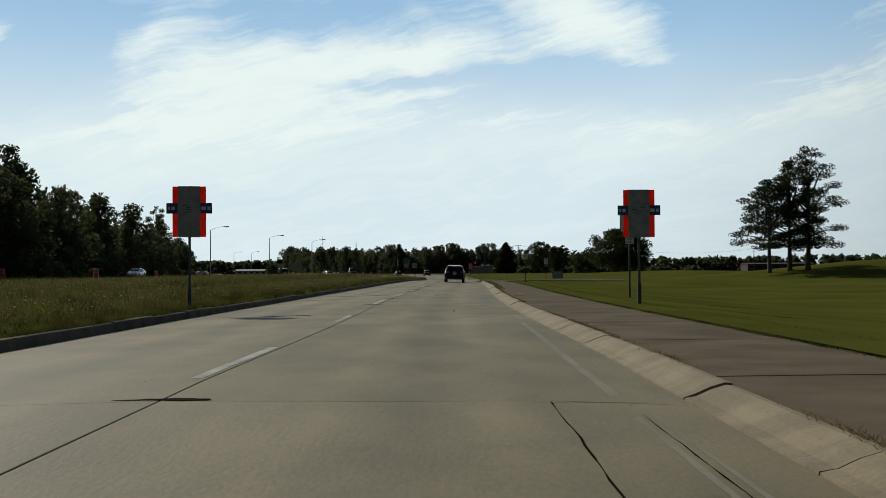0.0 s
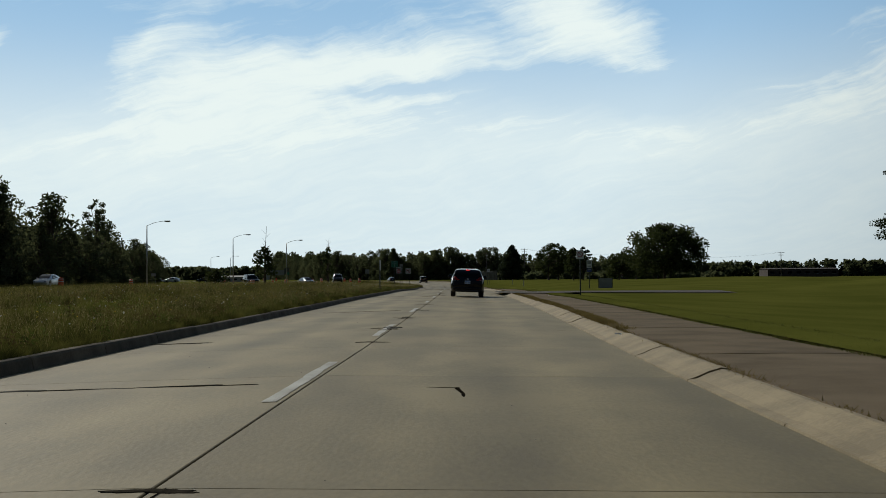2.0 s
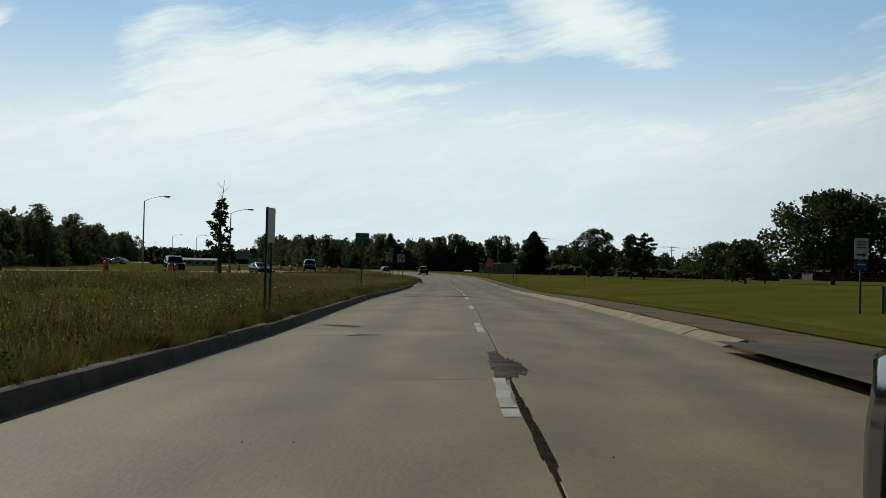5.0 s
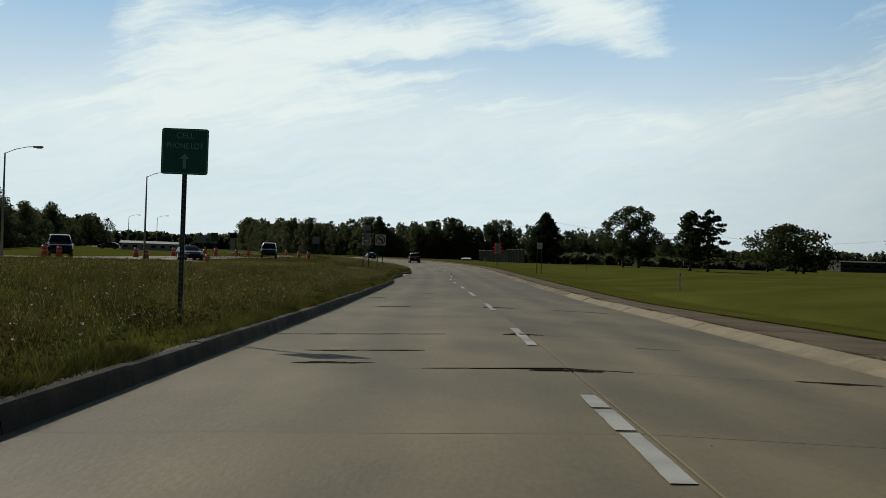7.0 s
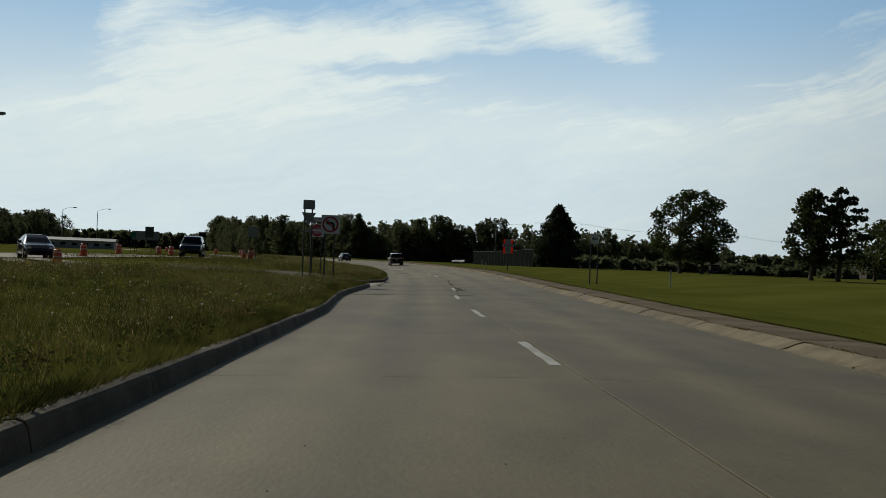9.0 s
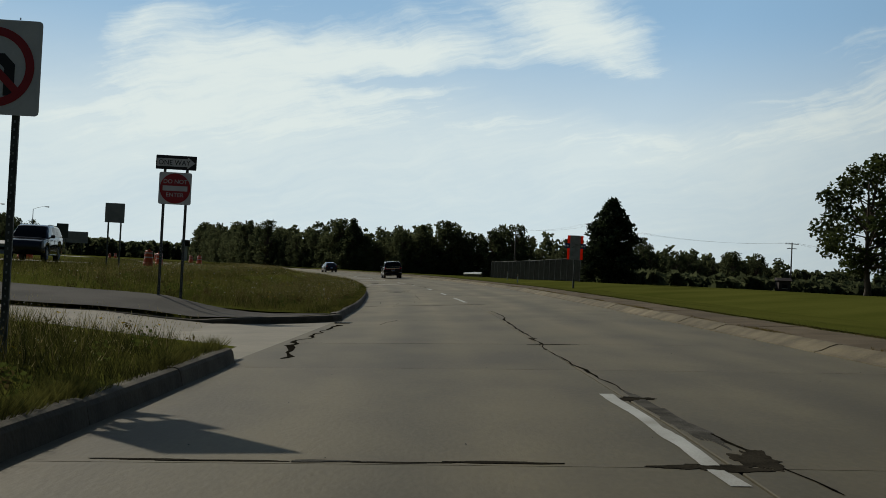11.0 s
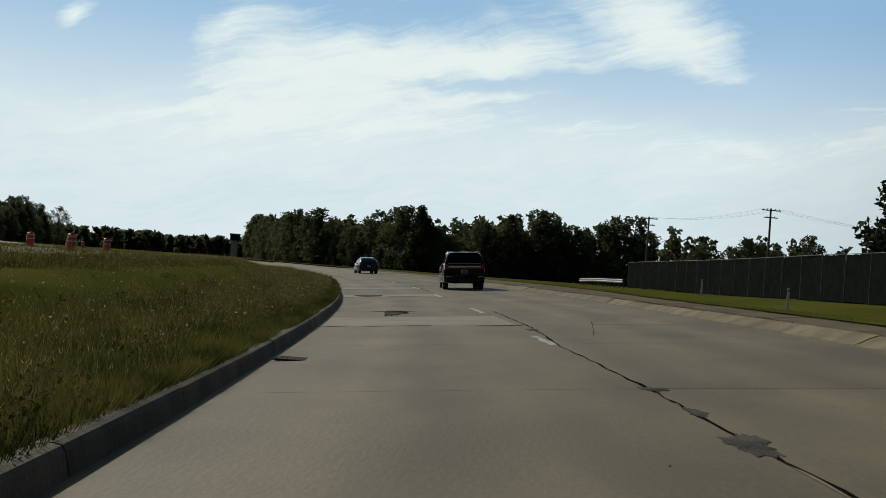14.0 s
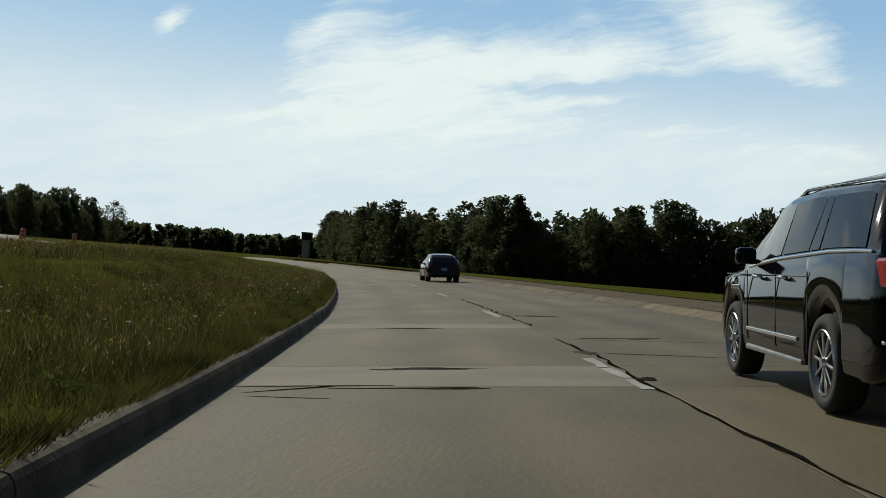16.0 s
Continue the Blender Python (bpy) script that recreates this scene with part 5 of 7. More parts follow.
build_crossover("crossover_car", NAVY_PAINT, car_pose(97.6, 1.59) @ Matrix.Rotation(radians(0.8), 4, "Y") @ Matrix.Diagonal((0.912, 0.95, 1.0, 1)), "black crossover car with lit brake lamps on the concrete road", True, "traffic on the near road")
build_suv("large_suv", BLACK_PAINT, car_pose(340.4 - 1.16, 1.58) @ Matrix.Rotation(radians(-4.0), 4, "Z") @ Matrix.Diagonal((0.92, 0.955, 0.89, 1)), "glossy black large estate car with chrome roof rails and trim", True, "traffic on the near road")
build_hatchback("hatchback_car", GREY_PAINT, car_pose(391.0, 2.3), "small dark grey hatchback car on the concrete road", "traffic on the near road")


def land_pose(x, y, turn, up=0.09):
    return Matrix.Translation((x, y, land_z(x, y) + up)) @ Matrix.Rotation(radians(turn), 4, "Z")


build_suv("oncoming_suv", BLACK_PAINT, land_pose(-33.2, 236, 200), "dark off-road car on the far carriageway", False, "traffic on the far road")
build_hatchback("oncoming_saloon", GREY_PAINT, land_pose(-25.5, 250, 205), "dark grey saloon car on the far carriageway", "traffic on the far road")
build_suv("oncoming_pickup", GREY_PAINT, land_pose(-22.4, 286, 187), "dark grey pick-up sized car on the far carriageway", False, "traffic on the far road")
build_hatchback("white_car", WHITE_PAINT, land_pose(-45.0, 172, 178), "white car on the far carriageway", "traffic on the far road")
build_hatchback("parked_white_car", WHITE_PAINT, land_pose(-75.5, 371, 80), "white car parked in the distant lot", "cars in the distant lot")
for k, (x, y, a) in enumerate([(-82, 396, 75), (-88, 402, 80), (-94, 410, 85), (-100, 414, 70), (-70, 390, 95), (-108, 424, 82), (-114, 430, 88), (-120, 436, 84)]):
    build_hatchback("parked_car", (WHITE_PAINT, GREY_PAINT, NAVY_PAINT)[k % 3], land_pose(x, y, a), ("white", "dark grey", "dark blue")[k % 3] + " car parked in the distant lot", "cars in the distant lot")

# ---- height of the land beside the road ----


def road_points(s, d):
    """Arrays of s and d to x, y and the height of the tilted road plane."""
    k = np.where(s <= 340, (s + 40) * 2, 760 + (s - 340) / math.cos(float(AXIS[760, 2])) * 2)
    k = np.clip(k, 0, len(AXIS) - 1.001)
    i = k.astype(int)
    p = AXIS[i] + (AXIS[i + 1] - AXIS[i]) * (k - i)[:, None]
    x, y = p[:, 0] + d * np.cos(p[:, 2]), p[:, 1] - d * np.sin(p[:, 2])
    tilt = np.tan(np.radians(np.where(d > 0, np.interp(s, BANK_R[0], BANK_R[1]), np.interp(s, BANK_L[0], BANK_L[1]))))
    return x, y, np.interp(s, FALL_Y, FALL_Z) + np.clip(d, -6, 6) * tilt


KERB_S = np.arange(-38, 525, 1.0)
KERB_LEFT, KERB_RIGHT = np.array([left_kerb(v) for v in KERB_S]), np.array([right_kerb(v) for v in KERB_S])
PATH_W = np.array([path_width(v) for v in KERB_S])


def side_z(s, d):
    """The top of the grass verges on both sides, for arrays."""
    x, y, z = road_points(s, d)
    far = land(x, y)
    o = np.interp(s, KERB_S, KERB_LEFT) - d
    left = np.where(o < 3.5, z + np.interp(o, (0.03, 1.5, 3.5), (0.15, 0.24, 0.33)), 0)
    f = np.clip((o - 3.5) / 2.5, 0, 1)
    left = np.where(o < 3.5, left, (z + 0.33) * (1 - f) + (far - 0.03) * f)
    o = d - np.interp(s, KERB_S, KERB_RIGHT)
    f = np.clip((o - 5.2) / 2.0, 0, 1)
    right = np.where(o < 5.2, z + np.interp(o, (1.5, 4.0, 5.2), (0.15, 0.15, 0.05)), (z + 0.05) * (1 - f) + (far - 0.03) * f)
    return x, y, np.where(d < 0, left, right)


def site(x, y, turn=0.0):
    """A pose on the grass at x, y."""
    s, d = road_coordinates(np.array([float(x)]), np.array([float(y)]))
    if abs(d[0]) > 11.5:
        z = land_z(x, y)
    else:
        z = float(side_z(s, d)[2][0])
    return pose(x, y, z, 0, 0, turn)


# ---- trees ----


def leaf_cloud(centres, radii, n, size, rnd, flat=1.0, up=0.0):
    """Leaf sprays scattered through clumps, thicker towards their skins: verts and quads."""
    c, r = np.asarray(centres, float), np.asarray(radii, float)
    w = r ** 2
    pick = rnd.choice(len(c), n, p=w / w.sum())
    v = rnd.normal(size=(n, 3))
    v /= np.linalg.norm(v, axis=1)[:, None]
    v *= (rnd.random(n) ** 0.45)[:, None] * r[pick][:, None]
    v[:, 2] *= flat
    pts = c[pick] + v
    a = rnd.normal(size=(n, 3))
    a[:, 2] *= 0.7
    a /= np.linalg.norm(a, axis=1)[:, None]
    b = np.cross(a, rnd.normal(size=(n, 3)))
    b /= np.linalg.norm(b, axis=1)[:, None]
    h = size * rnd.uniform(0.55, 1.3, n)[:, None]
    verts = np.stack([pts - a * h * 0.6, pts + b * h * 0.42 + a * h * 0.1, pts + a * h * 0.75, pts - b * h * 0.38], axis=1).reshape(-1, 3)
    return verts, np.arange(4 * n).reshape(-1, 4)


CROWNS = {
    "broad": ((0, 0.55), (0.2, 0.9), (0.45, 1.0), (0.75, 0.8), (1.0, 0.25)),
    "round": ((0, 0.80), (0.25, 1.0), (0.55, 0.98), (0.8, 0.75), (1.0, 0.30)),
    "flat": ((0, 0.95), (0.3, 1.0), (0.6, 0.9), (0.85, 0.6), (1.0, 0.2)),
    "cone": ((0, 0.85), (0.25, 1.0), (0.5, 0.85), (0.75, 0.5), (1.0, 0.05)),
    "pine": ((0, 0.9), (0.3, 1.0), (0.6, 0.85), (0.85, 0.55), (1.0, 0.12)),
}


def grow_tree(name, label, m, height, width, bare, form, seed, leaves=3500, size=0.30, clumps=26, clump=0.17, flat=0.8, mat=None, trunks=((0, 0),), group="", category="tree", sub=1.0):
    """A tree: tapered trunks, limbs to every clump, and a crown of leaf sprays."""
    rnd = np.random.default_rng(seed)
    tree = thing(name, label, category, group, m)
    prof = CROWNS[form]
    tall = height - bare
    cs, rs = [], []
    for k in range(clumps):
        f = (k + rnd.random()) / clumps
        reach = np.interp(f, [p[0] for p in prof], [p[1] for p in prof]) * width / 2
        q = math.sqrt(rnd.random()) * 0.85 if k % 3 else 0.85
        a = k * 2.4 + rnd.uniform(-0.5, 0.5)
        r = width * clump * rnd.uniform(0.65, 1.25) * (1.0 if f < 0.85 else 0.7)
        cs.append((math.cos(a) * max(reach - r * 0.7, 0) * q / 0.85, math.sin(a) * max(reach - r * 0.7, 0) * q / 0.85, bare + min(max(f * tall, r * flat * 0.5), tall - r * flat * 0.8)))
        rs.append(r)
    base = 0.018 * height + 0.05
    for tx, ty in trunks:
        bm = bmesh.new()
        lean = rnd.normal(size=2) * 0.02 * height
        top = (tx * 0.9 + lean[0], ty * 0.9 + lean[1], bare + tall * 0.78)
        tube_bm(bm, [(tx, ty, -0.3), (tx, ty, 0.25), (tx + lean[0] * 0.4, ty + lean[1] * 0.4, bare), top], [base * 1.45, base, base * 0.75, 0.03], 9)
        part("trunk", bm, BARK, tree, smooth=True)
    bm = bmesh.new()
    for k, (c, r) in enumerate(zip(cs, rs)):
        tx, ty = trunks[k % len(trunks)]
        z0 = bare + (c[2] - bare) * 0.55
        tube_bm(bm, [(tx, ty, z0), ((tx + c[0]) / 2, (ty + c[1]) / 2, (z0 + c[2]) / 2 + 0.1), c], [base * 0.35, base * 0.22, 0.015], 5)
    part("branchwork", bm, BARK, tree)
    v, q = leaf_cloud(cs, rs, leaves, size, rnd, flat)
    fast_mesh("crown", v, q, mat or FOLIAGE, tree)
    return tree


for k, (x, y, h, w, sd) in enumerate([(32.6, 115, 9.3, 8.2, 3), (34.8, 115.6, 11.0, 7.0, 4), (36.3, 114.6, 12.3, 8.8, 5)]):
    grow_tree("pine_tree", "tall dark pine with bare trunk and ragged tiers", site(x, y), h, w, 2.3, "pine", sd, 12000, 0.15, 44, 0.14, 0.34, NEEDLES, group="pines on the grass")
grow_tree("pine_tree", "dark pine on a grassy mound", site(43.5, 101), 9.5, 6.0, 2.0, "pine", 8, 6000, 0.19, 36, 0.15, 0.36, NEEDLES, group="pines on the grass")
grow_tree("shade_tree", "broad round dark green tree on mown grass", site(27.8, 183), 6.8, 10.6, 1.1, "round", 11, 17000, 0.245, 74, 0.13, 0.8, FOLIAGE)
grow_tree("shade_tree", "small dark green tree beside a broad tree", site(23.2, 190), 3.6, 5.0, 0.5, "flat", 12, 2400, 0.28, 22, 0.18, 0.7, FOLIAGE)
grow_tree("oak_tree", "leafy oak with two dark trunks on the grass", site(23.9, 285), 7.8, 8.4, 1.3, "broad", 14, 12500, 0.205, 50, 0.12, 0.75, FOLIAGE, trunks=((-1.0, 0), (1.1, 0.3)))
grow_tree("narrow_tree", "narrow leafy tree on the grass", site(24.6, 254), 6.0, 4.0, 1.1, "broad", 15, 3200, 0.24, 30, 0.17, 0.8, FOLIAGE)
grow_tree("layered_pine", "dark pine with long flat boughs on one side", site(26.4, 254), 6.2, 4.6, 1.1, "pine", 16, 2600, 0.24, 30, 0.15, 0.28, NEEDLES)
grow_tree("spreading_tree", "wide low spreading tree with several trunks", site(44.6, 287), 6.3, 13.0, 0.9, "flat", 17, 7500, 0.30, 54, 0.13, 0.5, FOLIAGE, trunks=((-2.6, 0), (1.2, 0.2), (2.0, -0.4)))
grow_tree("rounded_conifer", "dense dark rounded conifer beside the road", site(19.1, 348.8), 9.2, 7.8, 0.3, "cone", 18, 11000, 0.35, 80, 0.14, 0.8, NEEDLES)
young_a = grow_tree("young_tree", "slender young tree on the grass verge", site(-12.15, 116), 2.7, 1.7, 0.8, "round", 21, 700, 0.17, 18, 0.20, 0.9, FOLIAGE, group="young trees on the verge")
young_b = grow_tree("young_tree", "slender young tree with sparse leaves on the verge", site(-11.4, 152), 3.9, 1.4, 1.1, "cone", 22, 500, 0.20, 18, 0.20, 0.9, FOLIAGE, group="young trees on the verge")
for tree, low, high in ((young_a, 2.2, 4.1), (young_b, 3.3, 4.7)):
    bm = tube([(0, 0, low), (0.06, 0, (low + high) / 2), (0.12, 0, high)], [0.03, 0.02, 0.008], 6)
    for k in range(5):
        z = low + (high - low) * (0.1 + 0.16 * k)
        tube_bm(bm, [(0.03, 0, z), (0.35 * math.cos(k * 2.2), 0.35 * math.sin(k * 2.2), z + 0.3)], [0.012, 0.004], 5)
    part("leader", bm, BARK, tree, "bare thin leading shoot")
grow_tree("bush", "low dark bush in the meadow", site(-22, 150), 1.7, 2.6, 0.05, "round", 23, 1100, 0.18, 16, 0.22, 0.8, FOLIAGE, category="bush")
grow_tree("edge_tree", "tall leafy tree standing clear of the wood", site(-104, 752), 16.0, 9.0, 1.0, "broad", 24, 2600, 0.42, 30, 0.16, 0.8, WOODLAND)
grow_tree("edge_tree", "tall ragged tree above the wood beside the far road", site(-40.5, 108), 12.6, 5.4, 3.0, "broad", 26, 3800, 0.26, 34, 0.15, 0.8, WOODLAND)
grow_tree("edge_tree", "slim ragged tree above the wood beside the far road", site(-48.5, 163), 11.6, 4.2, 3.0, "broad", 27, 3000, 0.26, 30, 0.15, 0.8, WOODLAND)
grow_tree("edge_tree", "slim open tree with a gappy crown beside the wood", site(-55.0, 222), 14.2, 5.6, 4.0, "broad", 28, 2200, 0.30, 24, 0.13, 0.8, WOODLAND)
grow_tree("edge_tree", "round tree standing clear of the wood", site(-150, 662), 13.0, 9.0, 1.5, "round", 25, 2600, 0.36, 30, 0.17, 0.8, WOODLAND)

# trees along the edges of the woods, and the woods behind them
MOULDS = [grow_tree("wood_tree", "dark leafy tree at the edge of the wood", pose(0, 0, 0), 12.0, 8.6, 0.3, f, 40 + k, 3700, 0.40, 64, 0.125, 0.95, WOODLAND, group="trees at the edge of the wood") for k, f in enumerate(("broad", "cone", "broad", "round", "broad"))]
BUSH_MOULD = grow_tree("thicket_bush", "dark bush at the foot of the wood", pose(0, 0, 0), 3.0, 4.4, 0.02, "round", 60, 700, 0.36, 16, 0.22, 0.8, WOODLAND, group="bushes at the foot of the wood", category="bush")
used = [False] * 6


def plant(mould, k, x, y, height, seed):
    r = random.Random(seed)
    q = height / (12.0 if k < 5 else 3.0)
    m = Matrix.Translation((x, y, land_z(x, y) - 0.1)) @ Matrix.Rotation(r.uniform(0, 6.28), 4, "Z") @ Matrix.Diagonal((q * r.uniform(0.85, 1.2), q * r.uniform(0.85, 1.2), q, 1))
    if not used[k]:
        used[k] = True
        mould.matrix_world = m
    else:
        copy_thing(mould, m)


def along(line, f):
    lens = [math.dist(a[:2], b[:2]) for a, b in zip(line, line[1:])]
    q = f * sum(lens)
    for a, b, ln in zip(line, line[1:], lens):
        if q <= ln:
            u = q / ln
            return [a[c] + (b[c] - a[c]) * u for c in range(len(a))], ((b[1] - a[1]) / ln, -(b[0] - a[0]) / ln)
        q -= ln
    return list(line[-1]), ((b[1] - a[1]) / ln, -(b[0] - a[0]) / ln)


def wood(name, line, depth, side, gap, seed, label):
    """A wood behind a line of (x, y, height): single trees at the front, massed leaves behind."""
    r = random.Random(seed)
    rnd = np.random.default_rng(seed)
    total = sum(math.dist(a[:2], b[:2]) for a, b in zip(line, line[1:]))
    n = int(total / gap)
    for k in range(n):
        (x, y, h), nrm = along(line, (k + r.random() * 0.8) / n)
        o = r.uniform(-2, 3) * side
        which = r.randrange(5)
        plant(MOULDS[which], which, x + nrm[0] * o, y + nrm[1] * o, h * r.choice((0.78, 0.88, 0.96, 1.08, 1.36)) * r.uniform(0.92, 1.08), seed * 1000 + k)
        if k % 2:
            plant(BUSH_MOULD, 5, x - nrm[0] * side * 1.5, y - nrm[1] * side * 1.5, r.uniform(1.8, 3.4), seed * 1000 + 500 + k)
    cs, rs = [], []
    for k in range(int(total * depth / 26)):
        (x, y, h), nrm = along(line, r.random())
        o = r.uniform(2.5, depth) * side
        x, y = x + nrm[0] * o, y + nrm[1] * o
        z, top = land_z(x, y), h * r.uniform(0.75, 1.12)
        wd = r.uniform(1.6, 2.6)
        for j in range(7):
            f = (j + 0.4) / 7
            cs.append((x + r.uniform(-1, 1) * wd * (1 - f), y + r.uniform(-1, 1) * wd * (1 - f), z + top * f)), rs.append(wd * (1.05 - 0.6 * f) * r.uniform(0.8, 1.2))
    v, q = leaf_cloud(cs, rs, len(cs) * 36, 0.96, rnd, 0.9)
    tagged(fast_mesh(name, v, q, WOODLAND), label, "wood", kind="stuff")


wood("wood_left", [(-38, 92, 12.8), (-44, 125, 11.2), (-48, 150, 10.6), (-55, 210, 9.4), (-60, 262, 8.4), (-68, 300, 7.8), (-85, 370, 8), (-115, 480, 9.5), (-150, 655, 11)], 24, -1, 5.0, 5, "dark mixed wood beyond the far carriageway")
wood("wood_ahead", [(-100, 745, 12.8), (-75, 640, 12), (-50, 565, 10.8), (-22, 520, 10.8), (-6, 508, 12.0), (10, 508, 11.8), (22, 505, 11.2), (38, 494, 9.8), (54, 482, 8.4), (72, 470, 6.8)], 30, -1, 3.0, 6, "dark mixed wood ahead of the bend")


def far_band(name, points, seed, label, gap=1.1):
    """A low distant belt of trees along points of (x, y, height)."""
    r = random.Random(seed)
    total = sum(math.dist(a[:2], b[:2]) for a, b in zip(points, points[1:]))
    cs, rs = [], []
    for k in range(int(total / gap)):
        (x, y, h), nrm = along(points, r.random())
        x, y = x + r.uniform(-12, 12), y + r.uniform(-12, 12)
        top = h * r.uniform(0.78, 1.08)
        for j in range(4):
            f = (j + 0.3) / 4
            cs.append((x + r.uniform(-1.5, 1.5), y + r.uniform(-1.5, 1.5), land_z(x, y) + top * f)), rs.append(max(1.2, h * 0.30 * (1.1 - 0.5 * f)))
    v, q = leaf_cloud(cs, rs, len(cs) * 54, 1.7, np.random.default_rng(seed), 0.9)
    tagged(fast_mesh(name, v, q, WOODLAND), label, "wood", kind="stuff")


far_band("far_trees_left", [(-190, 640, 7), (-170, 700, 8), (-140, 780, 8), (-100, 800, 9), (-60, 800, 9)], 31, "low dark belt of distant trees past the lot")
far_band("far_trees_right", [(60, 620, 8), (120, 640, 8), (200, 660, 8.5), (300, 640, 9), (420, 560, 9), (520, 420, 10)], 32, "low dark belt of distant trees past the fields")
far_band("far_trees_behind", [(520, 420, 10), (480, 100, 10), (380, -200, 10), (100, -350, 10), (-200, -330, 10), (-380, -120, 10), (-330, 100, 11), (-230, 300, 11), (-190, 500, 10)], 33, "low dark belt of distant trees behind the road", 7.0)
far_band("thicket_right", [(24, 400, 1.6), (34, 420, 1.8), (60, 436, 1.6), (90, 440, 1.5)], 34, "low scrub on rough grass")

# ---- grass ----


def blades(name, s, d, height, width, lean, mat, label, rnd, lift=None):
    """Single grass blades standing on the verge."""
    x, y, z = side_z(s, d)
    n = len(s)
    a = rnd.uniform(0, 2 * math.pi, n)
    b = rnd.uniform(0, 2 * math.pi, n)
    base = np.stack([x, y, z - 0.03 if lift is None else z + lift], axis=1)
    across = np.stack([np.cos(a), np.sin(a), np.zeros(n)], axis=1) * (width / 2)[:, None]
    tip = base + np.stack([np.cos(b) * lean * height, np.sin(b) * lean * height, height], axis=1)
    verts = np.stack([base - across, base + across, tip], axis=1).reshape(-1, 3)
    return tagged(fast_mesh(name, verts, np.arange(3 * n).reshape(-1, 3), mat), label, "grass", kind="stuff")


def build_grass():
    rnd = np.random.default_rng(77)

    def spread(n, s0, s1, near, far, power=1.0):
        s = rnd.uniform(s0, s1, n)
        o = near + (far - near) * rnd.random(n) ** power
        return s, np.interp(s, KERB_S, KERB_LEFT) - o

    def clear(s, d):
        # the slip road and its apron stay free of grass
        near = np.interp(-d, (4.3, 5.2, 7, 11, 18, 26), (236.4, 237.4, 238.1, 239.1, 240.7, 242.7))
        far = np.interp(-d, (4.0, 5.2, 7.2, 11, 18, 26), (250.8, 251.3, 251.7, 252.5, 254.6, 257))
        return (s < near) | (s > far)

    for name, count, s0, s1, near, far, power, h, w, mat, label in (
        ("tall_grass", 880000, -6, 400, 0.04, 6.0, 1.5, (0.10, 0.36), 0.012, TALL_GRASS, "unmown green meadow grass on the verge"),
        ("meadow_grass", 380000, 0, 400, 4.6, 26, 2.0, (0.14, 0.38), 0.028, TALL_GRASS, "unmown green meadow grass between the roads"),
        ("dry_grass", 220000, -4, 400, 0.3, 9.0, 1.0, (0.22, 0.55), 0.008, DRY_GRASS, "dry straw-coloured seed stems in the meadow"),
        ("dry_meadow", 90000, 0, 400, 7.0, 26, 1.0, (0.18, 0.36), 0.022, DRY_GRASS, "dry straw-coloured stems far out in the meadow"),
    ):
        s, d = spread(count, s0, s1, near, far, power)
        patchy = np.clip(0.5 + 0.35 * np.sin(s * 0.31 + np.sin(d * 0.9) * 2) * np.sin(d * 0.8 + s * 0.07) + 0.4 * np.sin(s * 2.3 + 2 * np.sin(d * 1.7)) * np.sin(d * 2.9 + np.sin(s * 1.1) * 2), 0, 1)
        keep = clear(s, d) & (rnd.random(count) < (0.45 + 0.55 * patchy if "dry" not in name else (0.12 + 0.88 * patchy ** 2) * np.interp(s, (100, 130), (1.0, 0.45))))
        s, d, patchy = s[keep], d[keep], patchy[keep]
        o = np.interp(s, KERB_S, KERB_LEFT) - d
        tall = (h[0] + (h[1] - h[0]) * rnd.random(len(s))) * np.interp(o, (0.05, 0.8, 2.0), (0.5, 0.85, 1.0)) * (0.55 + 0.85 * patchy)
        blades(name, s, d, tall, np.full(len(s), w) * rnd.uniform(0.6, 1.3, len(s)), 0.45 if "dry" not in name else 0.25, mat, label, rnd)

    # pale seed heads over the grass, and blades that hang over the kerb
    s, d = spread(150000, -4, 400, 0.3, 10.0, 1.2)
    keep = clear(s, d)
    s, d = s[keep], d[keep]
    blades("seed_heads", s, d, rnd.uniform(0.02, 0.06, len(s)), rnd.uniform(0.004, 0.011, len(s)), 0.6, SEED, "pale seed heads above the meadow grass", rnd, rnd.uniform(0.14, 0.44, len(s)))
    s, d = spread(150000, -4, 380, 0.02, 0.22, 0.8)
    keep = clear(s, d) & (np.sin(s * 1.7) + np.sin(s * 0.61 + 1) + rnd.normal(0, 0.5, len(s)) > -0.3)
    s, d = s[keep], d[keep]
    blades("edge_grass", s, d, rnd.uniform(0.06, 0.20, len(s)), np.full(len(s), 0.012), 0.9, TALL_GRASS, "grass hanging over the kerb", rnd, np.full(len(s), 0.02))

    # broad-leaved weeds in clumps, and their small flowers
    s, d = spread(9000, -4, 380, 0.25, 9.0, 1.3)
    thick = np.sin(s * 0.23 + 1.1) * np.sin(d * 0.7 + s * 0.05) + rnd.normal(0, 0.45, len(s))
    keep = clear(s, d) & (thick > -0.15)
    s, d = s[keep], d[keep]
    x, y, z = side_z(s, d)
    wide = rnd.uniform(0.06, 0.18, len(s))
    tall = rnd.uniform(0.10, 0.36, len(s))
    half = len(s) // 2
    for name, a, b, mat, label in (("meadow_weeds", 0, half, WEED_GREEN, "low leafy green weeds among the meadow grass"), ("dull_weeds", half, len(s), WEED_DULL, "low olive brown weeds among the meadow grass")):
        v, q = leaf_cloud(np.stack([x, y, z + tall * 0.75], axis=1)[a:b], wide[a:b], (b - a) * 28, 0.040, rnd, 0.9)
        tagged(fast_mesh(name, v, q, mat), label, "weeds", kind="stuff")
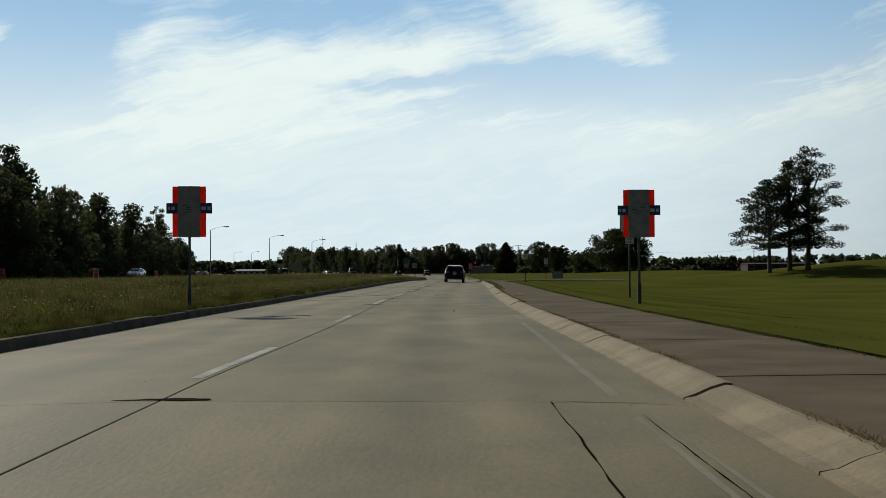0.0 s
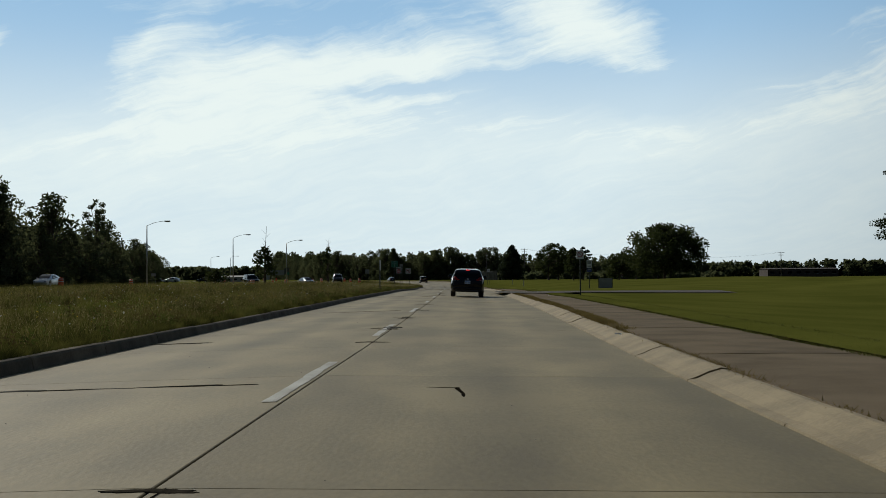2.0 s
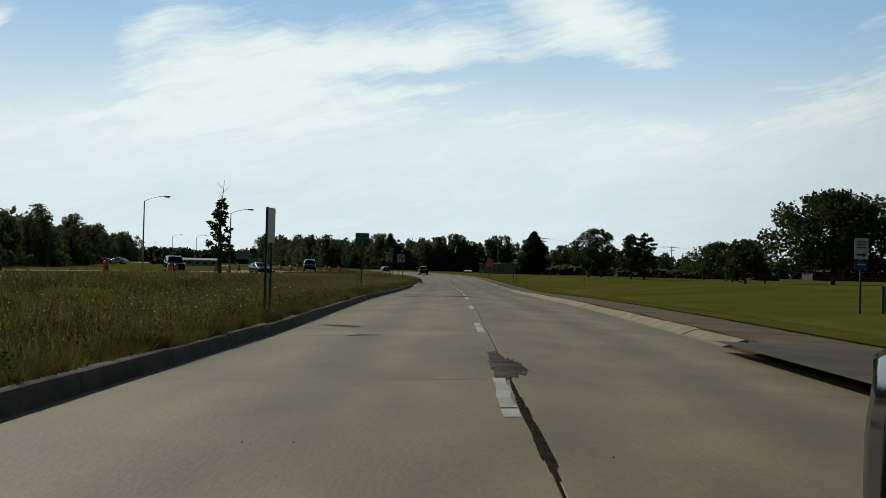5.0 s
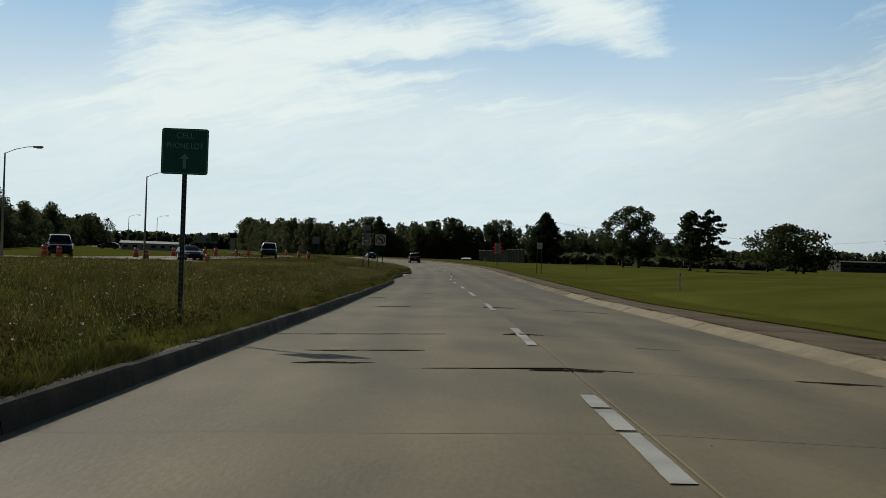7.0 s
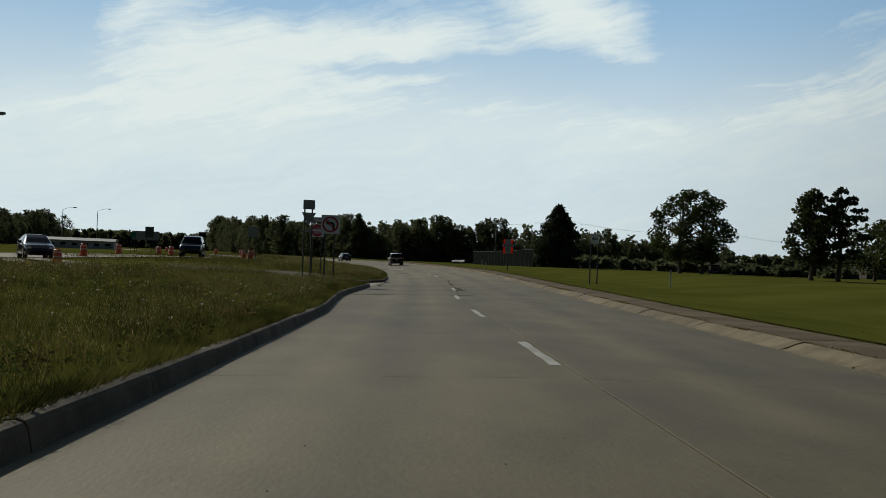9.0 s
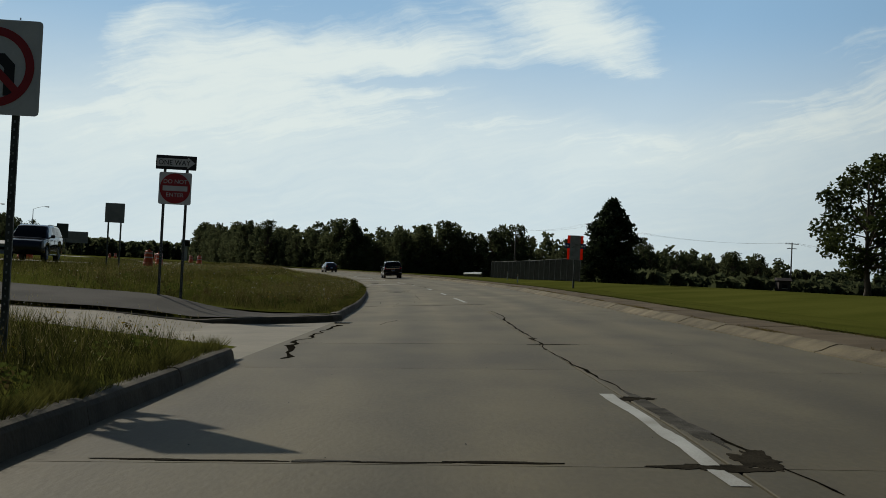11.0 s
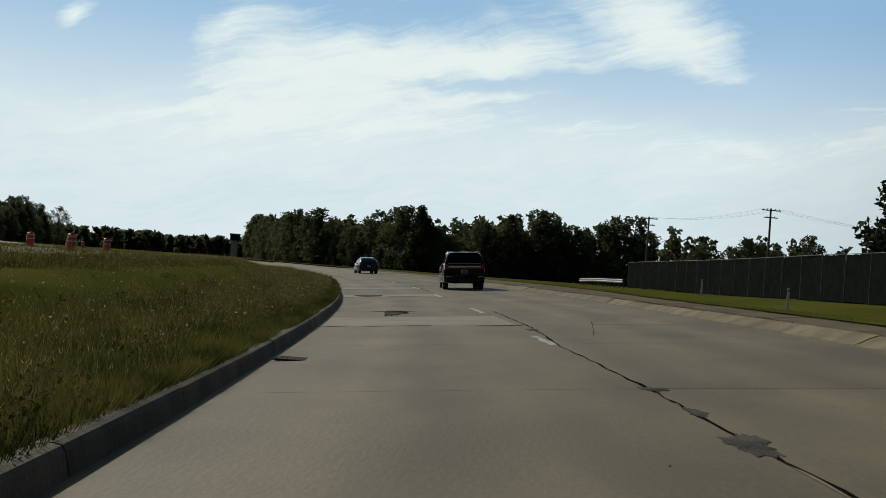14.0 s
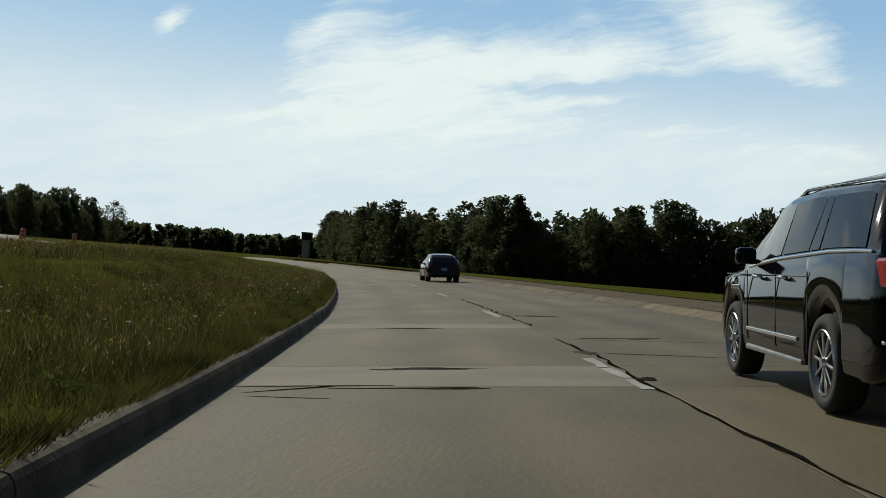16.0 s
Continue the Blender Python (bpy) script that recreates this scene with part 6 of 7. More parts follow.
    for name, count, mat, label in (("yellow_flowers", 2600, FLOWER_YELLOW, "tiny yellow meadow flowers above the grass"), ("white_flowers", 2200, FLOWER_WHITE, "tiny white meadow flowers above the grass")):
        s, d = spread(count, -4, 380, 0.4, 9.0, 1.2)
        keep = clear(s, d)
        s, d = s[keep], d[keep]
        x, y, z = side_z(s, d)
        v, q = leaf_cloud(np.stack([x, y, z + rnd.uniform(0.22, 0.46, len(s))], axis=1), np.full(len(s), 0.02), len(s) * 3, 0.022, rnd, 0.5)
        tagged(fast_mesh(name, v, q, mat), label, "flowers", kind="stuff")

    # short turf and dead weeds on the right
    s = rnd.uniform(-4, 360, 110000)
    o = np.interp(s, KERB_S, PATH_W) + 0.36 + 1.4 * rnd.random(len(s)) ** 1.6
    d = np.interp(s, KERB_S, KERB_RIGHT) + o
    keep = ~((s > 105.5) & (s < 117))
    s, d = s[keep], d[keep]
    blades("mown_turf", s, d, rnd.uniform(0.02, 0.06, len(s)), np.full(len(s), 0.014), 0.8, TURF, "short mown turf along the path", rnd)
    seams = np.array([q for q in SEAMS if 0 < q < 360 and not 104 < q < 118])
    s = np.repeat(seams, 110) + rnd.normal(0, 0.05, len(seams) * 110)
    d = np.interp(s, KERB_S, KERB_RIGHT) + 0.48 + rnd.random(len(s)) ** 0.8 * (np.interp(s, KERB_S, PATH_W) - 0.1)
    keep = np.sin(d * 5 + s) > -0.5
    blades("path_weeds", s[keep], d[keep], rnd.uniform(0.008, 0.03, keep.sum()), np.full(keep.sum(), 0.014), 1.2, WEED, "dead brown weeds in the cracks of the path", rnd)
    spots = rnd.uniform(-4, 360, 420)
    s = np.repeat(spots, 90) + rnd.normal(0, 0.6, 420 * 90)
    edge = np.repeat(rnd.random(420) < 0.7, 90)
    d = np.interp(s, KERB_S, KERB_RIGHT) + np.where(edge, 0.45, 0.5 + np.interp(s, KERB_S, PATH_W)) + rnd.normal(0, 0.05, len(s))
    keep = ~((s > 105.5) & (s < 117))
    blades("dead_weeds", s[keep], d[keep], rnd.uniform(0.01, 0.055, keep.sum()), np.full(keep.sum(), 0.012), 1.0, WEED, "dead brown weeds in the seam behind the kerb", rnd)

    # a thicker brown fringe where the path is broken behind the kerb
    s = rnd.uniform(60, 103, 26000)
    o = 0.44 + 0.34 * rnd.random(len(s)) ** 1.5
    keep = np.sin(s * 1.3) + np.sin(s * 0.47 + 2) + rnd.normal(0, 0.6, len(s)) > -0.6
    s, o = s[keep], o[keep]
    blades("brown_fringe", s, np.interp(s, KERB_S, KERB_RIGHT) + o, rnd.uniform(0.03, 0.13, len(s)) * np.interp(o, (0.44, 0.78), (1.0, 0.6)), np.full(len(s), 0.011), 0.8, WEED, "dry brown grass growing over the edge of the path", rnd)


build_grass()

# ---- signs ----


def ring_bm(r1, r0, cx, cz, y0, depth=0.002, n=40):
    bm = bmesh.new()
    rows = [[bm.verts.new((cx + r * math.cos(2 * math.pi * k / n), y, cz + r * math.sin(2 * math.pi * k / n))) for k in range(n)] for r, y in ((r1, y0 + depth), (r1, y0), (r0, y0), (r0, y0 + depth))]
    for a, b in zip(rows, rows[1:]):
        for k in range(n):
            bm.faces.new((a[k], a[(k + 1) % n], b[(k + 1) % n], b[k]))
    return bm


def flat_bm(outline, y0, depth=0.002):
    bm = plate_bm(bmesh.new(), outline, depth)
    bmesh.ops.translate(bm, verts=bm.verts, vec=(0, y0, 0))
    return bm


def steel_post(parent, x, top, y=0.03, mat=None, holes=True):
    """A U-channel post with its row of holes."""
    bm = box((x, y, top / 2 - 0.2), (0.06, 0.012, top + 0.4), 0.002)
    box_bm(bm, (x - 0.028, y + 0.02, top / 2 - 0.2), (0.01, 0.035, top + 0.4))
    box_bm(bm, (x + 0.028, y + 0.02, top / 2 - 0.2), (0.01, 0.035, top + 0.4))
    post = part("post", bm, mat or POST_M, parent)
    if holes:
        bm = bmesh.new()
        for k in range(int(top / 0.075)):
            box_bm(bm, (x, y - 0.0075, 0.1 + 0.075 * k), (0.014, 0.003, 0.022))
        tagged(part("post_holes", bm, STEEL, post), kind="stuff")
    return post


def panel(parent, w, h, cz, mat, cx=0.0, y=0.0, r=0.04, name="panel", back=True, label=""):
    p = part(name, flat_bm(round_rect(w, h, r, cx, cz), y, 0.006), mat, parent, label)
    if back:
        part("panel_back", flat_bm(round_rect(w * 0.995, h * 0.995, r, cx, cz), y + 0.0075, 0.004), SIGN_BACK, p)
    return p


def arrow(x0, z0, x1, z1, w, head, half):
    """An arrow outline from one point to another."""
    t, h = Vector((x0, z0)), Vector((x1, z1))
    u = (h - t).normalized()
    n = Vector((-u.y, u.x))
    nk = h - u * head
    return [tuple(q) for q in (t - n * w, nk - n * w, nk - n * half, h, nk + n * half, nk + n * w, t + n * w)]


def covered_sign(x, y, top, turn, group, posts=1):
    m = site(x, y, turn)
    t = top - m.translation.z
    sg = thing("covered_sign", "orange road sign hidden under a grey cover sheet", "road sign", group, m)
    panel(sg, 0.88, 1.34, t - 0.67, ORANGE, r=0.01, back=False)
    plate = part("name_plate", flat_bm(round_rect(1.20, 0.28, 0.01, 0, t - 0.58), -0.012, 0.006), SIGN_BLUE, sg, "blue plate behind the cover")
    for k, (bx, bw) in enumerate(((-0.53, 0.06), (-0.42, 0.09), (0.38, 0.12), (0.52, 0.08))):
        part("legend_bar", flat_bm(round_rect(bw, 0.09, 0.005, bx, t - 0.58), -0.0145, 0.002), SIGN_WHITE, plate)
    cov = part("cover_sheet", flat_bm([(-0.30, t - 1.345), (0.29, t - 1.35), (0.30, t - 0.7), (0.285, t + 0.005), (-0.29, t + 0.008), (-0.305, t - 0.6)], -0.03, 0.012), COVER, sg, "weathered grey cover sheet")
    bm = bmesh.new()
    for k in range(4):
        r = random.Random(k + int(x * 10))
        box_bm(bm, (r.uniform(-0.12, 0.12), -0.032, t - 0.5 - 0.06 * k), (0.16, 0.003, 0.018), 0, Matrix.Rotation(r.uniform(-0.4, 0.4), 4, "Y"))
    part("tape_strip", bm, POST_M, cov)
    for px in ((0.0,) if posts == 1 else (-0.28, 0.28)):
        steel_post(sg, px, t - 0.05)
    part("post_sleeve", box((0, 0.035, 0.28), (0.10, 0.09, 0.62), 0.01), POST_M, sg)
    return sg


covered_sign(-6.67, 30.6, 3.34, 4, "covered signs")
covered_sign(5.62, 32.7, 3.32, -3, "covered signs")
covered_sign(6.9, 286.4, 2.52, 0, "covered signs")


def speed_sign():
    m = site(6.98, 42.8, -2)
    t = 3.34 - m.translation.z
    sg = thing("speed_limit_sign", "white speed limit sign above a small no parking plate", "road sign", "", m)
    p = panel(sg, 0.70, 0.90, t - 0.45, SIGN_WHITE)
    part("border", flat_bm(round_rect(0.70, 0.90, 0.04, 0, t - 0.45), -0.002, 0.001), SIGN_BLACK, p)
    part("face", flat_bm(round_rect(0.66, 0.86, 0.03, 0, t - 0.45), -0.004, 0.0015), SIGN_WHITE, p)
    lettering("SPEED", 0.19, SIGN_BLACK, p, 0, -0.0055, t - 0.14, squeeze=0.95)
    lettering("LIMIT", 0.19, SIGN_BLACK, p, 0, -0.0055, t - 0.32, squeeze=0.95)
    lettering("55", 0.45, SIGN_BLACK, p, 0, -0.0055, t - 0.63, squeeze=1.15)
    steel_post(sg, 0, t)
    q = panel(sg, 0.31, 0.42, t - 1.13, SIGN_WHITE, r=0.03, name="parking_plate", label="small white no parking plate")
    lettering("P", 0.22, SIGN_BLACK, q, 0, -0.003, t - 1.07)
    part("ring", ring_bm(0.125, 0.10, 0, t - 1.07, -0.005), SIGN_RED, q)
    part("slash", flat_bm(arrow(-0.08, t - 0.99, 0.08, t - 1.15, 0.011, 0.001, 0.011), -0.0075), SIGN_RED, q)
    part("legend_bar", flat_bm(round_rect(0.22, 0.035, 0.004, 0, t - 1.27), -0.003), SIGN_RED, q)


speed_sign()


def edge_on_sign():
    m = site(-4.75, 123, 84)
    t = 2.25 - m.translation.z
    sg = thing("side_sign", "thin sign turned edge-on on two dark posts", "road sign", "", m)
    panel(sg, 0.62, 0.75, t - 0.38, SIGN_BACK)
    steel_post(sg, -0.22, t), steel_post(sg, 0.22, t)


edge_on_sign()


def parking_sign():
    m = site(7.3, 101.5, -3)
    t = 2.40 - m.translation.z
    sg = thing("no_parking_sign", "small white sign with a red ring on a thin post", "road sign", "", m)
    p = panel(sg, 0.40, 0.46, t - 0.23, SIGN_WHITE)
    part("ring", ring_bm(0.15, 0.115, 0, t - 0.2, -0.003), SIGN_RED, p)
    part("slash", flat_bm(arrow(-0.10, t - 0.10, 0.10, t - 0.30, 0.014, 0.001, 0.014), -0.0055), SIGN_RED, p)
    steel_post(sg, 0, t)


parking_sign()


def shuttle_sign():
    m = site(12.0, 134, -4)
    t = 2.30 - m.translation.z
    sg = thing("direction_sign", "white sign with a black arrow over a blue plate", "road sign", "", m)
    p = panel(sg, 0.42, 0.66, t - 0.33, SIGN_WHITE, r=0.02)
    part("arrow", flat_bm(arrow(-0.14, t - 0.52, 0.15, t - 0.52, 0.025, 0.09, 0.07), -0.003), SIGN_BLACK, p)
    for k in range(3):
        part("legend_bar", flat_bm(round_rect(0.30, 0.035, 0.004, 0, t - 0.12 - 0.09 * k), -0.003), SIGN_BLACK, p)
    q = panel(sg, 0.40, 0.30, t - 0.86, SIGN_BLUE, r=0.02, name="blue_plate", label="blue plate")
    part("legend_bar", flat_bm(round_rect(0.26, 0.04, 0.004, 0, t - 0.82), -0.003), SIGN_WHITE, q)
    steel_post(sg, 0, t)


shuttle_sign()


def blank_panel():
    m = site(13.37, 134.2, -5)
    t = 0.78 - m.translation.z
    sg = thing("blank_panel", "grey blank board on two posts in the grass", "board", "", m)
    p = panel(sg, 1.10, 0.92, t - 0.46, SIGN_BACK, r=0.01)
    for px in (-0.56, 0.56):
        steel_post(sg, px, t + 0.04, holes=False)


blank_panel()


def phone_lot_sign():
    m = site(-4.93, 154.4, 2)
    t = 2.60 - m.translation.z
    sg = thing("lot_sign", "green sign for the phone waiting lot on a dark post", "road sign", "", m)
    p = panel(sg, 0.675, 0.665, t - 0.332, SIGN_GREEN, r=0.04)
    part("border", flat_bm(round_rect(0.65, 0.64, 0.036, 0, t - 0.332), -0.002, 0.001), SIGN_GREEN_INK, p)
    part("face", flat_bm(round_rect(0.63, 0.62, 0.03, 0, t - 0.332), -0.004, 0.0015), SIGN_GREEN, p)
    lettering("CELL", 0.12, SIGN_GREEN_INK, p, 0, -0.0055, t - 0.105)
    lettering("PHONE LOT", 0.12, SIGN_GREEN_INK, p, 0, -0.0055, t - 0.255, squeeze=0.80)
    part("arrow", flat_bm(arrow(0, t - 0.58, 0, t - 0.36, 0.022, 0.08, 0.07), -0.0055), SIGN_GREEN_INK, p)
    steel_post(sg, 0, t - 0.02)


phone_lot_sign()


def no_turn_sign():
    m = site(-5.72, 233, 3)
    t = 2.34 - m.translation.z
    sg = thing("no_left_turn_sign", "white no-turn sign with a red ring and black arrow", "road sign", "", m)
    p = panel(sg, 0.88, 0.90, t - 0.45, SIGN_WHITE)
    part("border", ring_bm(0.44, 0.43, 0, t - 0.45, -0.002), SIGN_WHITE, p)
    bm = flat_bm([(0.10, t - 0.72), (0.20, t - 0.72), (0.20, t - 0.42), (0.10, t - 0.32), (-0.08, t - 0.32), (-0.08, t - 0.24), (-0.24, t - 0.37), (-0.08, t - 0.50), (-0.08, t - 0.42), (0.06, t - 0.42), (0.10, t - 0.46)], -0.003)
    part("arrow", bm, SIGN_BLACK, p)
    part("ring", ring_bm(0.38, 0.30, 0, t - 0.45, -0.005), SIGN_RED, p)
    part("slash", flat_bm(arrow(-0.24, t - 0.21, 0.24, t - 0.69, 0.036, 0.001, 0.036), -0.0075), SIGN_RED, p)
    steel_post(sg, -0.22, t), steel_post(sg, 0.22, t)


no_turn_sign()


def route_posts():
    m = site(-6.95, 234.9, 28)
    t = 3.10 - m.translation.z
    sg = thing("route_signs", "two tall posts carrying bare backs of route signs", "road sign", "", m)
    part("route_plate", flat_bm(round_rect(0.62, 0.46, 0.03, 0, t - 0.23), -0.005, 0.006), SIGN_BACK, sg)
    part("give_way_plate", flat_bm([(-0.38, t - 0.62), (0.0, t - 1.28), (0.38, t - 0.62)], -0.005, 0.006), SIGN_BACK, sg)
    part("low_plate", flat_bm(round_rect(0.30, 0.20, 0.02, 0, t - 1.5), -0.005, 0.006), SIGN_BACK, sg)
    steel_post(sg, -0.20, t), steel_post(sg, 0.20, t)


route_posts()


def one_way(parent, w, h, cz, right=True, ground=SIGN_BLACK, ink=SIGN_WHITE):
    p = panel(parent, w, h, cz, ground, r=0.02, name="one_way_plate", label="black one way plate with a white arrow")
    q = 1 if right else -1
    half = w / 2 - 0.03
    nk = half - h * 0.55
    pts = [(-half * q, cz - h * 0.28), (nk * q, cz - h * 0.28), (nk * q, cz - h * 0.42), (half * q, cz), (nk * q, cz + h * 0.42), (nk * q, cz + h * 0.28), (-half * q, cz + h * 0.28)]
    a = part("arrow", flat_bm(pts, -0.003), ink, p)
    lettering("ONE WAY", h * 0.50, ground, p, -0.05 * q, -0.0045, cz - h * 0.02, squeeze=0.95)
    return p


def do_not_enter():
    m = site(-7.98, 251.6, 4)
    b = m.translation.z
    sg = thing("do_not_enter_sign", "red do not enter sign under a black one way sign", "road sign", "", m)
    one_way(sg, 1.02, 0.36, 2.60 - b)
    cz = 1.52 + 0.42 - b
    p = panel(sg, 0.82, 0.82, cz, SIGN_WHITE, r=0.05, name="do_not_enter_plate")
    part("red_disc", flat_bm(disc(0.385, 0, cz, 40), -0.003), SIGN_RED, p)
    part("white_bar", flat_bm(round_rect(0.62, 0.13, 0.005, 0, cz), -0.0055), SIGN_WHITE, p)
    lettering("DO NOT", 0.15, SIGN_WHITE, p, 0, -0.0065, cz + 0.17)
    lettering("ENTER", 0.15, SIGN_WHITE, p, 0, -0.0065, cz - 0.17)
    steel_post(sg, -0.28, 2.76 - b), steel_post(sg, 0.28, 2.76 - b)


do_not_enter()


def plain_back(x, y, top, w, h, turn, label, name="sign_back", mat=None):
    m = site(x, y, turn)
    t = top - m.translation.z
    sg = thing(name, label, "road sign", "", m)
    panel(sg, w, h, t - h / 2, mat or SIGN_BACK, r=0.02, y=-0.01)
    steel_post(sg, -w * 0.32, t, holes=False), steel_post(sg, w * 0.32, t, holes=False)
    return sg


plain_back(-15.1, 272.7, 2.43, 0.85, 0.85, 0, "bare grey back of a square sign on two posts")
plain_back(-48, 375, 3.0, 4.5, 1.5, 0, "bare dark back of a wide guide sign on two posts", "guide_sign")
plain_back(-38.5, 328, 2.2, 0.7, 0.7, 0, "small dull green sign on two posts", "small_sign", SIGN_GREEN)
plain_back(-42, 352, 3.4, 1.3, 1.6, 0, "tall dark sign board on two posts", "guide_sign", POST_M)
plain_back(-35.5, 180, 1.6, 0.6, 0.35, 0, "small grey sign on two posts beside the far road", "small_sign")


def left_arrow_sign():
    m = site(8.2, 241.3, -3)
    t = 2.2 - m.translation.z
    sg = thing("one_way_sign", "white sign with a black arrow on two posts", "road sign", "", m)
    p = panel(sg, 0.46, 0.55, t - 0.28, SIGN_WHITE)
    part("arrow", flat_bm(arrow(0.16, t - 0.30, -0.17, t - 0.30, 0.03, 0.10, 0.09), -0.003), SIGN_BLACK, p)
    steel_post(sg, -0.2, t), steel_post(sg, 0.2, t)


left_arrow_sign()

# ---- lamps, drums, poles ----


def street_lamp(x, y, h, reach=2.2, turn=0):
    m = site(x, y, turn)
    h = h - m.translation.z
    lp = thing("street_lamp", "tall grey street lamp with a curved arm and flat head", "street lamp", "lamps of the far road", m)
    part("pole", tube([(0, 0, -0.2), (0, 0, h * 0.5), (0, 0, h)], [0.10, 0.085, 0.06], 12), STEEL, lp, smooth=True)
    part("base_plate", box((0, 0, 0.06), (0.34, 0.34, 0.12), 0.02), STEEL, lp)
    part("arm", tube([(0, 0, h - 0.05), (reach * 0.35, 0, h + 0.28), (reach * 0.75, 0, h + 0.48), (reach, 0, h + 0.52)], [0.04, 0.035, 0.03, 0.028], 8), STEEL, lp, smooth=True)
    hd = part("lamp_head", box((reach + 0.28, 0, h + 0.50), (0.72, 0.30, 0.15), 0.06), STEEL, lp, smooth=True)
    part("lens", box((reach + 0.34, 0, h + 0.42), (0.40, 0.24, 0.06), 0.025), CLEAR_LENS, hd)


for x, y, h in ((-35.8, 178, 7.4), (-33.7, 224.5, 7.4), (-27.4, 242, 7.0), (-76, 420, 7.4), (-71, 428, 7.6)):
    street_lamp(x, y, h)


def build_drum(m):
    dr = thing("traffic_drum", "orange plastic traffic drum with pale bands", "traffic drum", "drums along the works", m)
    def lathe(prof):
        bm = bmesh.new()
        n = 22
        rows = [[bm.verts.new((r * math.cos(2 * math.pi * k / n), r * math.sin(2 * math.pi * k / n), z)) for k in range(n)] for r, z in prof]
        for a, b in zip(rows, rows[1:]):
            for k in range(n):
                bm.faces.new((a[k], a[(k + 1) % n], b[(k + 1) % n], b[k]))
        bm.faces.new(rows[0][::-1]), bm.faces.new(rows[-1])
        return bm
    part("barrel", lathe([(0.30, 0.06), (0.29, 0.30), (0.27, 0.31), (0.265, 0.55), (0.25, 0.56), (0.245, 0.80), (0.23, 0.81), (0.225, 0.98), (0.17, 1.02)]), DRUM_ORANGE, dr, smooth=False)
    part("base_ring", lathe([(0.38, 0.0), (0.38, 0.05), (0.31, 0.08)]), TYRE, dr, "black rubber base ring")
    for z, r in ((0.60, 0.255), (0.85, 0.237)):
        part("band", lathe([(r, z), (r, z + 0.06)]), DRUM_WHITE, dr, "pale reflective band")
    part("handle", tube([(-0.09, 0, 1.0), (-0.08, 0, 1.08), (0.08, 0, 1.08), (0.09, 0, 1.0)], [0.018] * 4, 6), DRUM_ORANGE, dr)
    return dr


DRUMS = [(-37, 97), (-35.7, 119), (-38, 153), (-38, 179), (-30.3, 199), (-31, 226), (-32, 257), (-22.3, 245), (-31.5, 231), (-28, 245), (-26.3, 264), (-29.5, 303), (-31.3, 271), (-28.9, 284), (-26.8, 296.5), (-18, 291.6), (-26, 349), (-21.3, 309), (-33.7, 362), (-30.7, 368), (-55, 424), (-63.5, 452)]
drum = None
for x, y in DRUMS:
    drum = copy_thing(drum, site(x, y, x * 7)) if drum else build_drum(site(x, y))


def utility_pole(x, y, top, turn):
    m = site(x, y, turn)
    h = top - m.translation.z
    pl = thing("utility_pole", "wooden utility pole with a crossarm and insulators", "utility pole", "utility poles", m)
    part("pole", tube([(0, 0, -0.3), (0, 0, h)], [0.16, 0.11], 10), WOOD_POST, pl, smooth=True)
    for k, z in enumerate((h - 0.25, h - 1.1)):
        arm = part("crossarm", box((0, -0.12, z), (2.4 if k == 0 else 1.7, 0.10, 0.12), 0.01), WOOD_POST, pl)
        for q in (-1.05, -0.5, 0.5, 1.05):
            if k == 0 or abs(q) < 1:
                part("insulator", tube([(q, -0.12, z + 0.05), (q, -0.12, z + 0.13), (q, -0.12, z + 0.2)], [0.04, 0.05, 0.025], 8), SIGN_BACK, arm)
    return m @ Vector((0, -0.12, h - 0.05))


tops = [utility_pole(15.9, 441, 8.9, 20), utility_pole(28, 425, 9.9, 15), utility_pole(65.5, 431, 8.5, -10), utility_pole(120, 445, 8.5, -10)]
for a, b in zip(tops, tops[1:]):
    for q in (-1.05, -0.5, 0.5, 1.05):
        pts = [a.lerp(b, k / 14) + Vector((q, 0, -1.6 * (1 - (2 * k / 14 - 1) ** 2) * (b - a).length / 50)) for k in range(15)]
        tagged(part("power_line", tube(pts, [0.007] * 15, 4), PLASTIC), "thin black overhead power line between poles", "power line", "overhead lines")

# ---- fence, guardrail, buildings ----
fence = thing("screened_fence", "tall chain-link fence hung with dark screen cloth", "fence")
A, B = Vector((14.6, 340, 0)), Vector((8.9, 397, 0))
for k in range(20):
    p = A.lerp(B, k / 19)
    z = site(p.x, p.y).translation.z
    part("fence_post", tube([(p.x, p.y, z - 0.2), (p.x, p.y, z + 2.45)], [0.03, 0.03], 8), POST_M, fence)
    if k < 19:
        q = A.lerp(B, (k + 1) / 19)
        zq = site(q.x, q.y).translation.z
        bm = bmesh.new()
        rows = []
        for i in range(7):
            u = i / 6
            c = p.lerp(q, 0.03 + 0.94 * u)
            sag = 0.03 * math.sin(math.pi * u) * (1 if k % 2 else -1)
            rows.append([bm.verts.new((c.x + sag, c.y, z + (zq - z) * u + v)) for v in (0.06, 0.8, 1.6, 2.38)])
        for a, b in zip(rows, rows[1:]):
            for j in range(3):
                bm.faces.new((a[j], a[j + 1], b[j + 1], b[j]))
        bmesh.ops.solidify(bm, geom=bm.faces, thickness=0.01)
        part("screen_panel", bm, SCREEN, fence)
        part("top_rail", tube([(p.x, p.y, z + 2.42), (q.x, q.y, zq + 2.42)], [0.02, 0.02], 6), POST_M, fence)

